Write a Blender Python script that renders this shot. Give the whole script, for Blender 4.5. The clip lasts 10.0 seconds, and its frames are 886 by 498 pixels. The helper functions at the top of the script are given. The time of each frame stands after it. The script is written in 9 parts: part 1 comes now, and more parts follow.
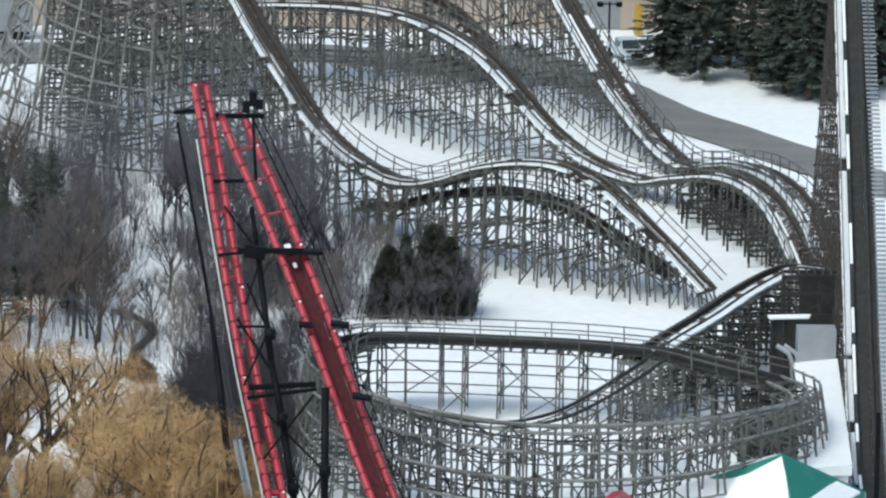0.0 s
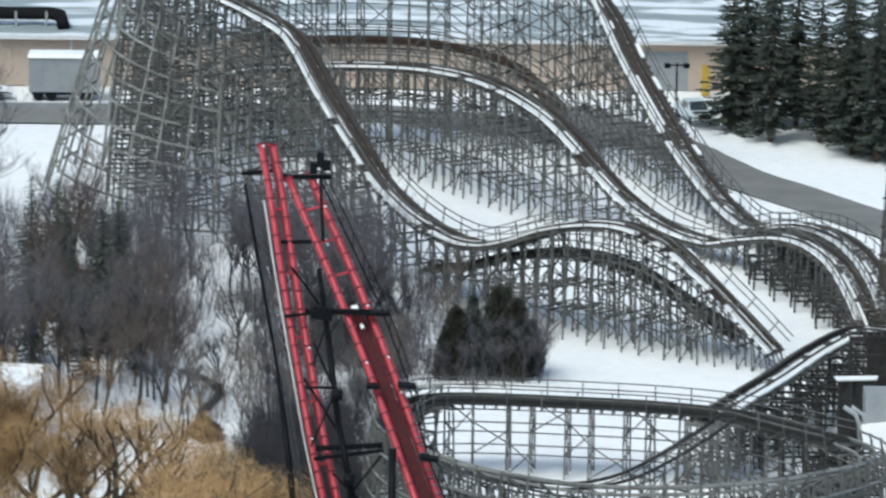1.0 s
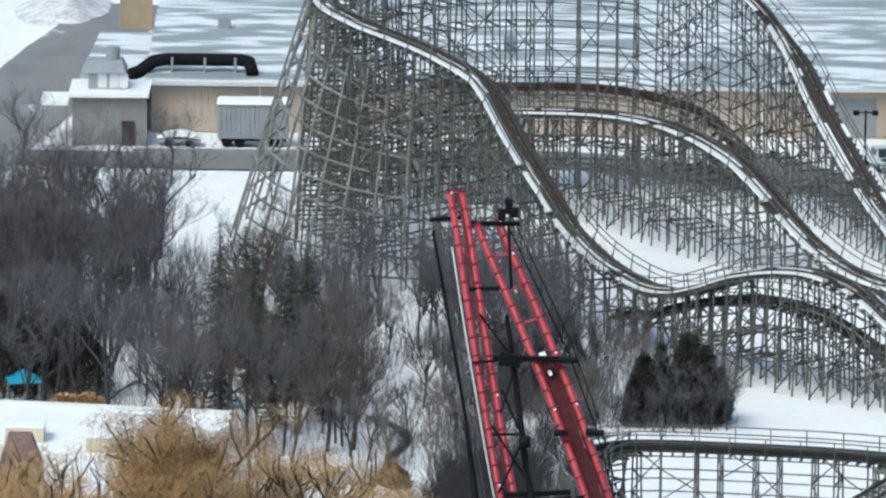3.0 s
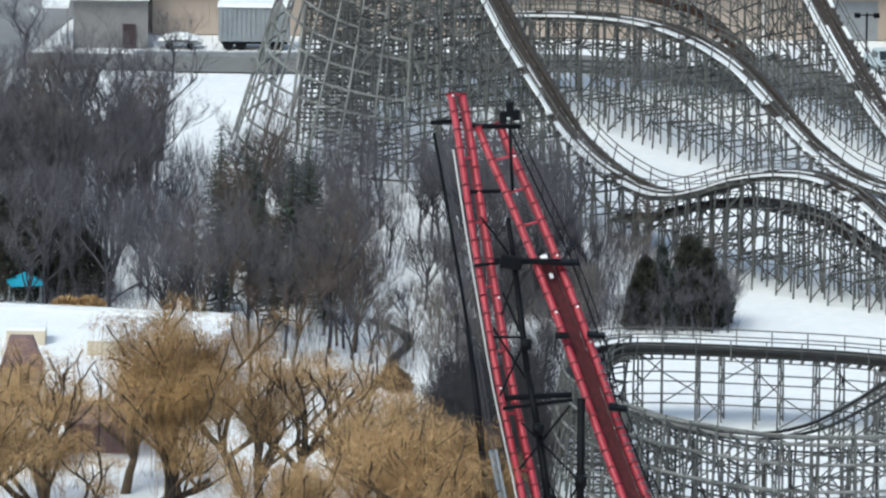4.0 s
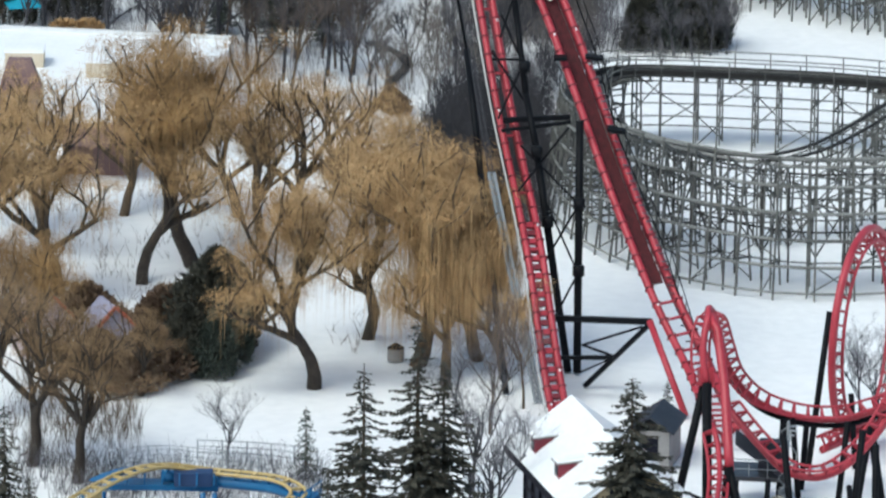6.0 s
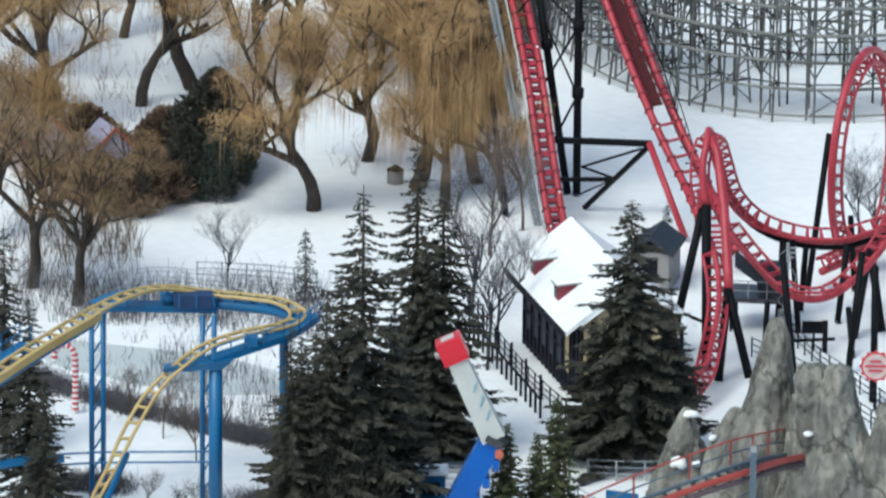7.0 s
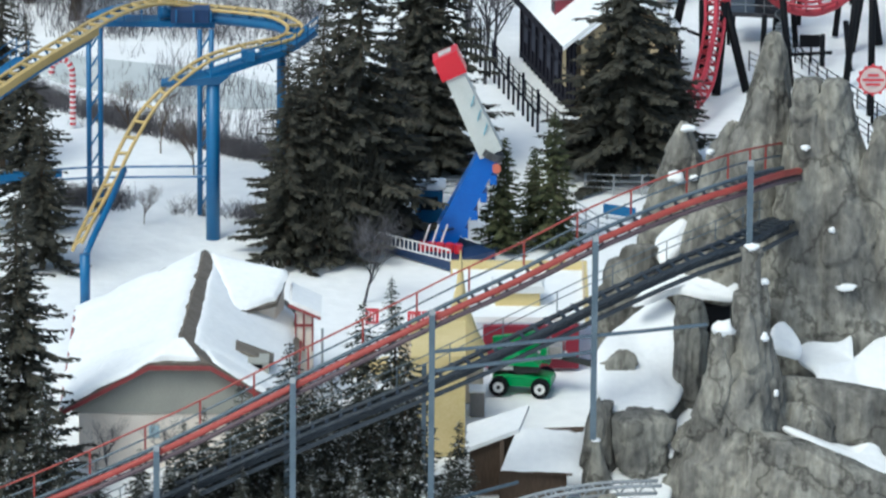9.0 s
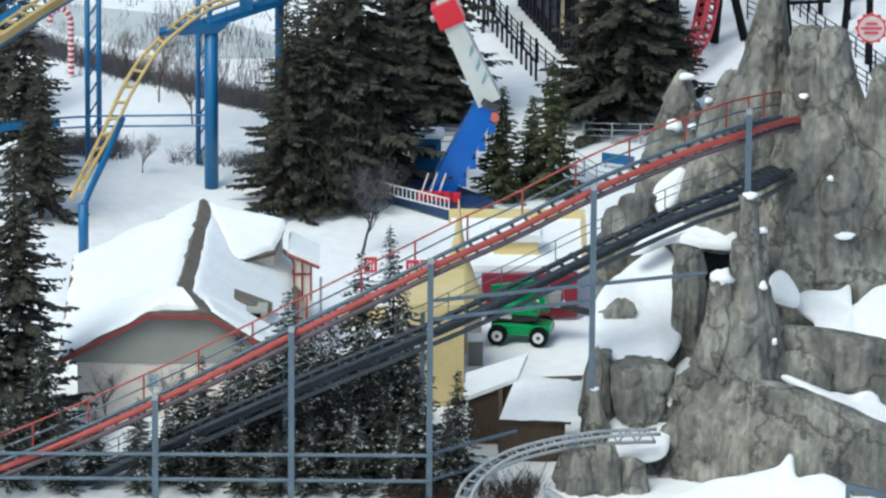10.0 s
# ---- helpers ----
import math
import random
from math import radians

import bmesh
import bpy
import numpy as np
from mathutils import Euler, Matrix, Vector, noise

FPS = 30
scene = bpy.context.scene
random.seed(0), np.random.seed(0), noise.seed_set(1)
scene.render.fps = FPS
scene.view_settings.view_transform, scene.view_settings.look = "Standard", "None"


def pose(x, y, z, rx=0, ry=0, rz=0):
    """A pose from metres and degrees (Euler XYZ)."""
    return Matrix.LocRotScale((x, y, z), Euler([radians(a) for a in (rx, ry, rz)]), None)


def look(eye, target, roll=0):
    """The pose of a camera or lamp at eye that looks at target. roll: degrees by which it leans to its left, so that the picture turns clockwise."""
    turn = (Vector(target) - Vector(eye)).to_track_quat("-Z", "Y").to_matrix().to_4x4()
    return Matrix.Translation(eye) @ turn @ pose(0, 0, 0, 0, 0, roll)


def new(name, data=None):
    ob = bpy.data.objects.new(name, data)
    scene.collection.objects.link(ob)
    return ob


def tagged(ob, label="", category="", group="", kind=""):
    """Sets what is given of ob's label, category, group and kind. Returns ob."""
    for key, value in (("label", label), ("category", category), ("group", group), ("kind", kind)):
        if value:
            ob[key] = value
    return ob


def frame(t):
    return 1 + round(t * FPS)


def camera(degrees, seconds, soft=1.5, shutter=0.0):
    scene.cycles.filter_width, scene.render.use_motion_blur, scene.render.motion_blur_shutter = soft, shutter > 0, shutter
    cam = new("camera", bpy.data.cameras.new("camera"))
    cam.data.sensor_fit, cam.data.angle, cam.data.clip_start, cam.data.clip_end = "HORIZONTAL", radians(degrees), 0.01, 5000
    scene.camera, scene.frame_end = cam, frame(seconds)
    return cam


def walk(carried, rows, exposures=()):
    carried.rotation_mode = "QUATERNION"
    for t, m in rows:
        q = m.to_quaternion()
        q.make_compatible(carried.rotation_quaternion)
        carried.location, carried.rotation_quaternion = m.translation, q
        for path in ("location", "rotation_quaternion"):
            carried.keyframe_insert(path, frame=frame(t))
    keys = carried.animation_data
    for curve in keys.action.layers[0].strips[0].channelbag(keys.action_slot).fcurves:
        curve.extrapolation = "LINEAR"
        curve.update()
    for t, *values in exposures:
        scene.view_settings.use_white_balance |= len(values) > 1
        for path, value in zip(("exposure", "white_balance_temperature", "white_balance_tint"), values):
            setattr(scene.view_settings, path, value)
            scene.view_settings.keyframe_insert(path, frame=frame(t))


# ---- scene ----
# ---- camera ----
EYE = (0.0, 0.0, 120.0)
cam = camera(6.411, 10.0, soft=2.3, shutter=0.25)
# seconds, turn to the left, tilt up, lean to the left (degrees)
ROWS = [
    (0.0, -1.890, -11.837, 0.801),
    (0.5, -1.872, -11.735, 0.815),
    (0.7, -1.775, -11.602, 0.795),
    (1.0, -1.387, -11.401, 0.755),
    (1.2, -0.988, -11.267, 0.700),
    (1.3, -0.702, -11.196, 0.660),
    (1.5, -0.151, -11.066, 0.630),
    (1.6, -0.031, -11.010, 0.640),
    (1.8, -0.001, -10.938, 0.670),
    (2.0, -0.001, -10.924, 0.680),
    (2.2, 0.003, -10.924, 0.660),
    (3.3, 0.006, -11.306, 0.560),
    (3.5, 0.007, -11.519, 0.550),
    (3.7, 0.007, -11.683, 0.550),
    (4.0, 0.008, -11.782, 0.555),
    (4.2, 0.005, -11.819, 0.555),
    (4.5, 0.000, -11.958, 0.550),
    (4.7, 0.000, -12.177, 0.548),
    (5.0, 0.000, -12.550, 0.548),
    (5.2, -0.002, -12.808, 0.550),
    (5.5, -0.006, -13.186, 0.553),
    (5.7, -0.015, -13.424, 0.550),
    (6.8, -0.033, -14.827, 0.545),
    (7.0, -0.039, -15.083, 0.545),
    (7.2, -0.042, -15.336, 0.540),
    (7.5, -0.044, -15.703, 0.530),
    (8.0, -0.050, -16.307, 0.510),
    (8.2, -0.056, -16.534, 0.510),
    (8.5, -0.068, -16.778, 0.505),
    (8.7, -0.072, -16.888, 0.490),
    (9.0, -0.078, -17.152, 0.470),
    (9.2, -0.083, -17.362, 0.465),
    (9.5, -0.093, -17.522, 0.450),
    (9.7, -0.093, -17.523, 0.440),
    (10.0, -0.093, -17.523, 0.430),
]
walk(cam, [(t, pose(*EYE, 0, 0, yaw) @ pose(0, 0, 0, 90 + pitch) @ pose(0, 0, 0, 0, 0, lean)) for t, yaw, pitch, lean in ROWS],
     exposures=[(0.0, 0.05, 5980, -3), (5.5, 0.06, 5980, -3), (7.5, 0.02, 5900, -4), (10.0, 0.01, 5900, -4)])

# ---- world and sun ----
world = bpy.data.worlds.new("overcast_sky")
scene.world = world
world.use_nodes = True
wn = world.node_tree.nodes
sky = wn.new("ShaderNodeTexSky")
sky.sky_type = "NISHITA"
sky.sun_disc = False
sky.sun_elevation = radians(54)
sky.sun_rotation = radians(-142)
sky.air_density, sky.dust_density, sky.ozone_density = 1.0, 4.0, 1.0
world.node_tree.links.new(sky.outputs[0], wn["Background"].inputs[0])
wn["Background"].inputs[1].default_value = 0.15
sun = bpy.data.lights.new("sun", "SUN")
sun.energy, sun.angle, sun.color = 1.15, radians(22), (1.0, 0.97, 0.93)
new("sun", sun).matrix_world = look((0, 0, 300), (0.36, 0.46, 300 - 0.81))


# ---- materials ----
def surf(name, c1, c2, scale=2.0, rough=0.7, bump=0.15, metal=0.0, fine=14.0, snow=0.0, stretch=(1, 1, 1), island=0.0):
    """Two-scale noise between two colours, with relief; snow: how readily snow lies on what faces up."""
    m = bpy.data.materials.new(name)
    m.use_nodes = True
    nt = m.node_tree
    n, ln = nt.nodes, nt.links
    bsdf = n["Principled BSDF"]
    geo = n.new("ShaderNodeNewGeometry")
    mp = n.new("ShaderNodeMapping")
    mp.inputs["Scale"].default_value = stretch
    ln.new(geo.outputs["Position"], mp.inputs[0])
    a = n.new("ShaderNodeTexNoise")
    a.inputs["Scale"].default_value, a.inputs["Detail"].default_value = scale, 5
    b = n.new("ShaderNodeTexNoise")
    b.inputs["Scale"].default_value, b.inputs["Detail"].default_value = fine, 6
    ln.new(mp.outputs[0], a.inputs["Vector"])
    ln.new(mp.outputs[0], b.inputs["Vector"])
    s = n.new("ShaderNodeMath")
    s.operation = "ADD"
    ln.new(a.outputs[0], s.inputs[0])
    ln.new(b.outputs[0], s.inputs[1])
    h = n.new("ShaderNodeMath")
    h.operation = "MULTIPLY_ADD"
    h.inputs[1].default_value, h.inputs[2].default_value = 1.5, -1.0
    ln.new(s.outputs[0], h.inputs[0])
    fac = h.outputs[0]
    if island:
        q = n.new("ShaderNodeMath")
        q.operation = "MULTIPLY_ADD"
        q.inputs[1].default_value = island
        ln.new(geo.outputs["Random Per Island"], q.inputs[0])
        ln.new(fac, q.inputs[2])
        w = n.new("ShaderNodeMath")
        w.operation = "SUBTRACT"
        w.inputs[1].default_value = island / 2
        ln.new(q.outputs[0], w.inputs[0])
        fac = w.outputs[0]
    mix = n.new("ShaderNodeMix")
    mix.data_type = "RGBA"
    mix.inputs["A"].default_value, mix.inputs["B"].default_value = (*c1, 1), (*c2, 1)
    ln.new(fac, mix.inputs["Factor"])
    col = mix.outputs["Result"]
    bsdf.inputs["Roughness"].default_value, bsdf.inputs["Metallic"].default_value = rough, metal
    if snow:
        sep = n.new("ShaderNodeSeparateXYZ")
        ln.new(geo.outputs["Normal"], sep.inputs[0])
        up = n.new("ShaderNodeMath")
        up.operation = "MULTIPLY_ADD"
        up.inputs[1].default_value, up.inputs[2].default_value = 2.0, snow - 2.1
        ln.new(sep.outputs["Z"], up.inputs[0])
        un = n.new("ShaderNodeMath")
        un.operation = "MULTIPLY_ADD"
        un.use_clamp = True
        un.inputs[1].default_value = 1.6
        ln.new(a.outputs[0], un.inputs[0])
        ln.new(up.outputs[0], un.inputs[2])
        rp = n.new("ShaderNodeValToRGB")
        rp.color_ramp.elements[0].position, rp.color_ramp.elements[1].position = 0.42, 0.56
        ln.new(un.outputs[0], rp.inputs[0])
        sm = n.new("ShaderNodeMix")
        sm.data_type = "RGBA"
        sm.inputs["B"].default_value = (0.82, 0.84, 0.87, 1)
        ln.new(rp.outputs[0], sm.inputs["Factor"])
        ln.new(col, sm.inputs["A"])
        col = sm.outputs["Result"]
    ln.new(col, bsdf.inputs["Base Color"])
    if bump:
        bp = n.new("ShaderNodeBump")
        bp.inputs["Strength"].default_value, bp.inputs["Distance"].default_value = bump, 0.15
        ln.new(s.outputs[0], bp.inputs["Height"])
        ln.new(bp.outputs[0], bsdf.inputs["Normal"])
    return m


SNOW = surf("snow", (0.86, 0.867, 0.88), (0.95, 0.953, 0.957), 0.35, 0.75, 0.25, fine=3.0)
SNOW_GROUND = surf("snow_field", (0.845, 0.853, 0.867), (0.955, 0.957, 0.962), 0.12, 0.8, 0.5, fine=1.1)
ASPHALT = surf("asphalt", (0.15, 0.146, 0.14), (0.24, 0.235, 0.228), 0.3, 0.85, 0.1)
ASPHALT_SNOWY = surf("asphalt_with_slush", (0.17, 0.17, 0.175), (0.30, 0.30, 0.305), 0.2, 0.85, 0.1, snow=-0.5, stretch=(1, 0.5, 1))
WOOD_GREY = surf("weathered_timber", (0.052, 0.051, 0.048), (0.185, 0.183, 0.172), 1.2, 0.85, 0.2, island=0.9)
WOOD_PALE = surf("pale_timber", (0.11, 0.11, 0.104), (0.31, 0.31, 0.295), 1.2, 0.85, 0.2, island=0.9)
WOOD_BROWN = surf("brown_track_timber", (0.028, 0.024, 0.022), (0.075, 0.062, 0.054), 1.5, 0.8, 0.2, island=0.6)
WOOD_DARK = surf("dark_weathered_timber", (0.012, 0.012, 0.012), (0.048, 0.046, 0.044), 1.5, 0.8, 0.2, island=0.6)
WOOD_RUST = surf("rust_brown_track_timber", (0.085, 0.044, 0.028), (0.16, 0.09, 0.06), 1.5, 0.8, 0.2)
WOOD_SPECKLED = surf("brown_track_timber_with_snow", (0.028, 0.023, 0.021), (0.075, 0.06, 0.052), 3.0, 0.8, 0.2, snow=-0.33)
STEEL_DARK = surf("dark_rail_steel", (0.05, 0.05, 0.055), (0.14, 0.14, 0.15), 2.0, 0.4, 0.05, metal=0.7)
RED = surf("faded_red_paint", (0.32, 0.018, 0.033), (0.47, 0.05, 0.075), 0.8, 0.45, 0.04, fine=9)
# streaked channel red, darkened to carry the shade of the recess in its colour
RED_CHANNEL_SHADE = surf("shaded_red_channel", (0.03, 0.004, 0.007), (0.105, 0.010, 0.016), 1.4, 0.8, 0.05, stretch=(3, 3, 0.25))
# darkened copy of the red: shade on clamps and fins put into the colour
RED_SHADE = surf("shaded_red_paint", (0.10, 0.008, 0.015), (0.22, 0.025, 0.04), 1.0, 0.6, 0.05)
BLACK = surf("black_paint", (0.003, 0.0035, 0.005), (0.010, 0.011, 0.014), 0.8, 0.6, 0.04)
BLACK.node_tree.nodes["Principled BSDF"].inputs["Specular IOR Level"].default_value = 0.12
BARK = surf("grey_bark", (0.07, 0.066, 0.075), (0.18, 0.171, 0.188), 2.0, 0.9, 0.3)
BARK_TRUNK = surf("dark_grey_trunk", (0.026, 0.026, 0.031), (0.08, 0.077, 0.088), 2.0, 0.9, 0.3)
BARK_PALE = surf("pale_twig_bark", (0.13, 0.11, 0.098), (0.27, 0.24, 0.215), 2.0, 0.9, 0.3)
BARK_DARK = surf("dark_wet_bark", (0.02, 0.015, 0.012), (0.06, 0.046, 0.036), 2.0, 0.9, 0.3)
BARK_WARM = surf("brown_bark", (0.06, 0.04, 0.026), (0.14, 0.10, 0.065), 2.0, 0.9, 0.3)
BARK_ROSE = surf("rosy_brown_twigs", (0.085, 0.066, 0.058), (0.20, 0.16, 0.142), 1.0, 0.9, 0.0)
WILLOW = surf("golden_willow_twigs", (0.30, 0.178, 0.075), (0.60, 0.405, 0.205), 0.5, 0.8, 0.0, island=0.9)
TWIG_BROWN = surf("brown_willow_twigs", (0.13, 0.08, 0.04), (0.33, 0.215, 0.11), 0.5, 0.8, 0.0, island=0.9)
TWIG_GOLD = surf("brown_gold_willow_twigs", (0.17, 0.10, 0.045), (0.50, 0.31, 0.13), 0.35, 0.8, 0.0, island=0.9)
BRUSH = surf("russet_brush", (0.10, 0.06, 0.04), (0.22, 0.15, 0.10), 0.8, 0.9, 0.0, island=0.8)
NEEDLE = surf("spruce_needles", (0.027, 0.036, 0.031), (0.080, 0.098, 0.078), 0.8, 0.8, 0.0, island=0.9)
NEEDLE_BROWN = surf("cedar_foliage", (0.026, 0.028, 0.022), (0.072, 0.068, 0.050), 0.8, 0.8, 0.0, island=0.9)
NEEDLE_GREEN = surf("yellow_green_cedar", (0.03, 0.04, 0.016), (0.10, 0.11, 0.045), 0.8, 0.8, 0.0, island=0.9)
TAN = surf("tan_metal_siding", (0.45, 0.365, 0.30), (0.53, 0.445, 0.375), 0.4, 0.6, 0.05)
ROOF_METAL = surf("grey_metal_roof_with_snow", (0.26, 0.30, 0.31), (0.40, 0.44, 0.45), 0.34, 0.5, 0.1, snow=-0.22, stretch=(0.35, 1.3, 1))
SHED_GREY = surf("grey_shed_siding", (0.20, 0.19, 0.19), (0.32, 0.31, 0.31), 0.7, 0.8, 0.1)
PALE_STEEL = surf("pale_galvanised_steel", (0.42, 0.42, 0.42), (0.56, 0.55, 0.54), 0.8, 0.5, 0.05)
STEEL_GREY = surf("grey_painted_steel", (0.25, 0.27, 0.29), (0.36, 0.38, 0.40), 0.8, 0.5, 0.05)
WHITE = surf("white_paint", (0.62, 0.63, 0.64), (0.78, 0.78, 0.78), 0.8, 0.5, 0.05)


# ---- geometry helpers ----
class Geo:
    """Collects boxes, beams and tubes into one mesh."""

    def __init__(self):
        self.v, self.f = [], []

    def quad(self, *p):
        k = len(self.v)
        self.v += [tuple(q) for q in p]
        self.f.append(tuple(range(k, k + len(p))))
        return self

    def hexa(self, c):
        k = len(self.v)
        self.v += [tuple(p) for p in c]
        self.f += [tuple(k + i for i in q) for q in ((3, 2, 1, 0), (4, 5, 6, 7), (0, 1, 5, 4), (1, 2, 6, 5), (2, 3, 7, 6), (3, 0, 4, 7))]
        return self

    def box(self, x0, y0, z0, x1, y1, z1):
        return self.hexa([(x0, y0, z0), (x1, y0, z0), (x1, y1, z0), (x0, y1, z0), (x0, y0, z1), (x1, y0, z1), (x1, y1, z1), (x0, y1, z1)])

    def beam(self, a, b, w=0.16, h=None, up=(0, 0, 1)):
        a, b = Vector(a), Vector(b)
        h = h or w
        d = b - a
        if d.length < 1e-4:
            return self
        d.normalize()
        s = d.cross(Vector(up))
        if s.length < 0.05:
            s = d.cross(Vector((0, 1, 0)))
        s = s.normalized() * (w / 2)
        u = s.cross(d).normalized() * (h / 2)
        return self.hexa([a - s - u, a + s - u, a + s + u, a - s + u, b - s - u, b + s - u, b + s + u, b - s + u])

    def tube(self, pts, r, sides=8, r2=None, cap=True):
        pts = [Vector(p) for p in pts]
        n = len(pts)
        k = len(self.v)
        side = None
        for i, p in enumerate(pts):
            d = (pts[min(i + 1, n - 1)] - pts[max(i - 1, 0)]).normalized()
            if side is None:
                side = d.cross(Vector((0.13, 0.21, 0.97)))
                if side.length < 0.05:
                    side = d.cross(Vector((1, 0, 0)))
            side = (side - d * side.dot(d)).normalized()
            up = d.cross(side)
            rr = r if r2 is None else r + (r2 - r) * i / (n - 1)
            for j in range(sides):
                a = 2 * math.pi * j / sides
                self.v.append(tuple(p + (side * math.cos(a) + up * math.sin(a)) * rr))
        for i in range(n - 1):
            for j in range(sides):
                j2 = (j + 1) % sides
                self.f.append((k + i * sides + j, k + i * sides + j2, k + (i + 1) * sides + j2, k + (i + 1) * sides + j))
        if cap:
            self.f.append(tuple(k + j for j in range(sides))[::-1])
            self.f.append(tuple(k + (n - 1) * sides + j for j in range(sides)))
        return self

    def cone(self, base, top, r, sides=12, r2=0.01):
        return self.tube([base, top], r, sides, r2)

    def mesh(self, name, material, smooth=False):
        me = bpy.data.meshes.new(name)
        me.from_pydata(self.v, [], self.f)
        me.materials.append(material)
        if smooth:
            me.polygons.foreach_set("use_smooth", [True] * len(me.polygons))
        return me


def part(name, geo, material, parent=None, label="", smooth=False, kind=""):
    """One mesh object, under a thing or a part."""
    me = geo if isinstance(geo, bpy.types.Mesh) else geo.mesh(name, material, smooth)
    ob = new(name, me)
    ob.parent = parent
    if label or kind:
        tagged(ob, label, kind=kind)
    return ob


def thing(name, label, category, at=(0, 0, 0), rz=0, group="", kind=""):
    ob = new(name)
    ob.matrix_world = pose(*at, 0, 0, rz)
    ob.empty_display_size = 0.2
    return tagged(ob, label, category, group, kind)


def spline(pts, step=1.0):
    """Smooth line through control points, at about even steps."""
    P = [Vector(p) for p in pts]
    P = [2 * P[0] - P[1]] + P + [2 * P[-1] - P[-2]]
    fine = []
    for i in range(1, len(P) - 2):
        a, b, c, d = P[i - 1:i + 3]
        for k in range(24):
            t = k / 24
            fine.append(0.5 * (2 * b + (c - a) * t + (2 * a - 5 * b + 4 * c - d) * t * t + (3 * b - a - 3 * c + d) * t ** 3))
    fine.append(P[-2])
    total = sum((q - p).length for p, q in zip(fine, fine[1:]))
    n = max(2, round(total / step))
    out, acc, k = [fine[0]], 0.0, 0
    for i in range(1, n):
        goal = total * i / n
        while acc + (fine[k + 1] - fine[k]).length < goal:
            acc += (fine[k + 1] - fine[k]).length
            k += 1
        seg = fine[k + 1] - fine[k]
        out.append(fine[k] + seg * ((goal - acc) / seg.length))
    return out + [fine[-1]]


def frames_along(pts, bank=None):
    """Point, direction, side (to the right) and up at each point of a line."""
    out = []
    n = len(pts)
    for i, p in enumerate(pts):
        d = (pts[min(i + 1, n - 1)] - pts[max(i - 1, 0)]).normalized()
        s = d.cross(Vector((0, 0, 1)))
        s = s.normalized() if s.length > 0.02 else Vector((1, 0, 0))
        u = s.cross(d)
        if bank:
            a = radians(bank(i / (n - 1)))
            s, u = s * math.cos(a) - u * math.sin(a), u * math.cos(a) + s * math.sin(a)
        out.append((p, d, s, u))
    return out


def ribbon_bar(rows, w, h):
    """A bar of even section along a line of points with their side and up."""
    g = Geo()
    for p, s, u in rows:
        for a, b in ((-1, -1), (1, -1), (1, 1), (-1, 1)):
            g.v.append(tuple(p + s * (a * w / 2) + u * (b * h / 2)))
    n = len(rows)
    for i in range(n - 1):
        for q in range(4):
            g.f.append((4 * i + q, 4 * i + (q + 1) % 4, 4 * i + 4 + (q + 1) % 4, 4 * i + 4 + q))
    g.f += [(3, 2, 1, 0), (4 * n - 4, 4 * n - 3, 4 * n - 2, 4 * n - 1)]
    return g


# ---- the ground ----
def ground_z(x, y):
    return 0.10 * noise.noise((x * 0.08, y * 0.05, 3.1)) + 0.05 * noise.noise((x * 0.35, y * 0.25, 7.7)) - 0.06


def build_ground():
    xs = [-3000, -1200, -500, -200, -100] + [-60 + i * 1.0 for i in range(131)] + [110, 200, 500, 1200, 3000]
    ys = [-500, 0, 200, 290] + [320 + i * 1.25 for i in range(345)] + [800, 1000, 1500, 2500, 4500]
    g = Geo()
    for y in ys:
        for x in xs:
            g.v.append((x, y, ground_z(x, y) if -70 < x < 80 and 300 < y < 770 else -0.06))
    w = len(xs)
    for j in range(len(ys) - 1):
        for i in range(w - 1):
            k = j * w + i
            g.f.append((k, k + 1, k + w + 1, k + w))
    tagged(part("ground", g, SNOW_GROUND, smooth=True), "snow-covered flat ground of the park", "ground", kind="structure")


build_ground()


def ribbon(name, pts, width, z, material, label, category):
    g = Geo()
    line = frames_along(spline([(x, y, z) for x, y in pts], 2.0))
    n = len(line)
    for k, (p, d, s, u) in enumerate(line):
        w = width + 0.5 * noise.noise((p.x * 0.3, p.y * 0.3, 1.0))
        a, b = p - s * w / 2, p + s * w / 2
        g.v += [tuple(a), tuple(b)]
        if k:
            q = 2 * k
            g.f.append((q - 2, q - 1, q + 1, q))
    return tagged(part(name, g, material), label, category, kind="structure")


ribbon("road", [(25, 655), (33, 640), (38, 626.6), (41.4, 620), (45, 613.2), (48.6, 606.6), (54, 597), (72, 570)], 6.1, 0.10, ASPHALT, "wet grey asphalt service road between snow banks", "road")
ribbon("road_back", [(-60, 652), (-25, 650), (-10, 650), (10, 652), (30, 640)], 7.5, 0.08, ASPHALT, "grey asphalt yard road behind the coaster", "road")
ribbon("yard", [(-42, 640), (-37, 670), (-35, 695), (-29, 730)], 9.0, 0.09, ASPHALT_SNOWY, "plowed asphalt yard beside the workshop", "yard")


# ---- wooden roller coaster ----
def inside(x, y, poly):
    c = False
    for (x0, y0), (x1, y1) in zip(poly, poly[1:] + poly[:1]):
        if (y0 > y) != (y1 > y) and x < (x1 - x0) * (y - y0) / (y1 - y0) + x0:
            c = not c
    return c


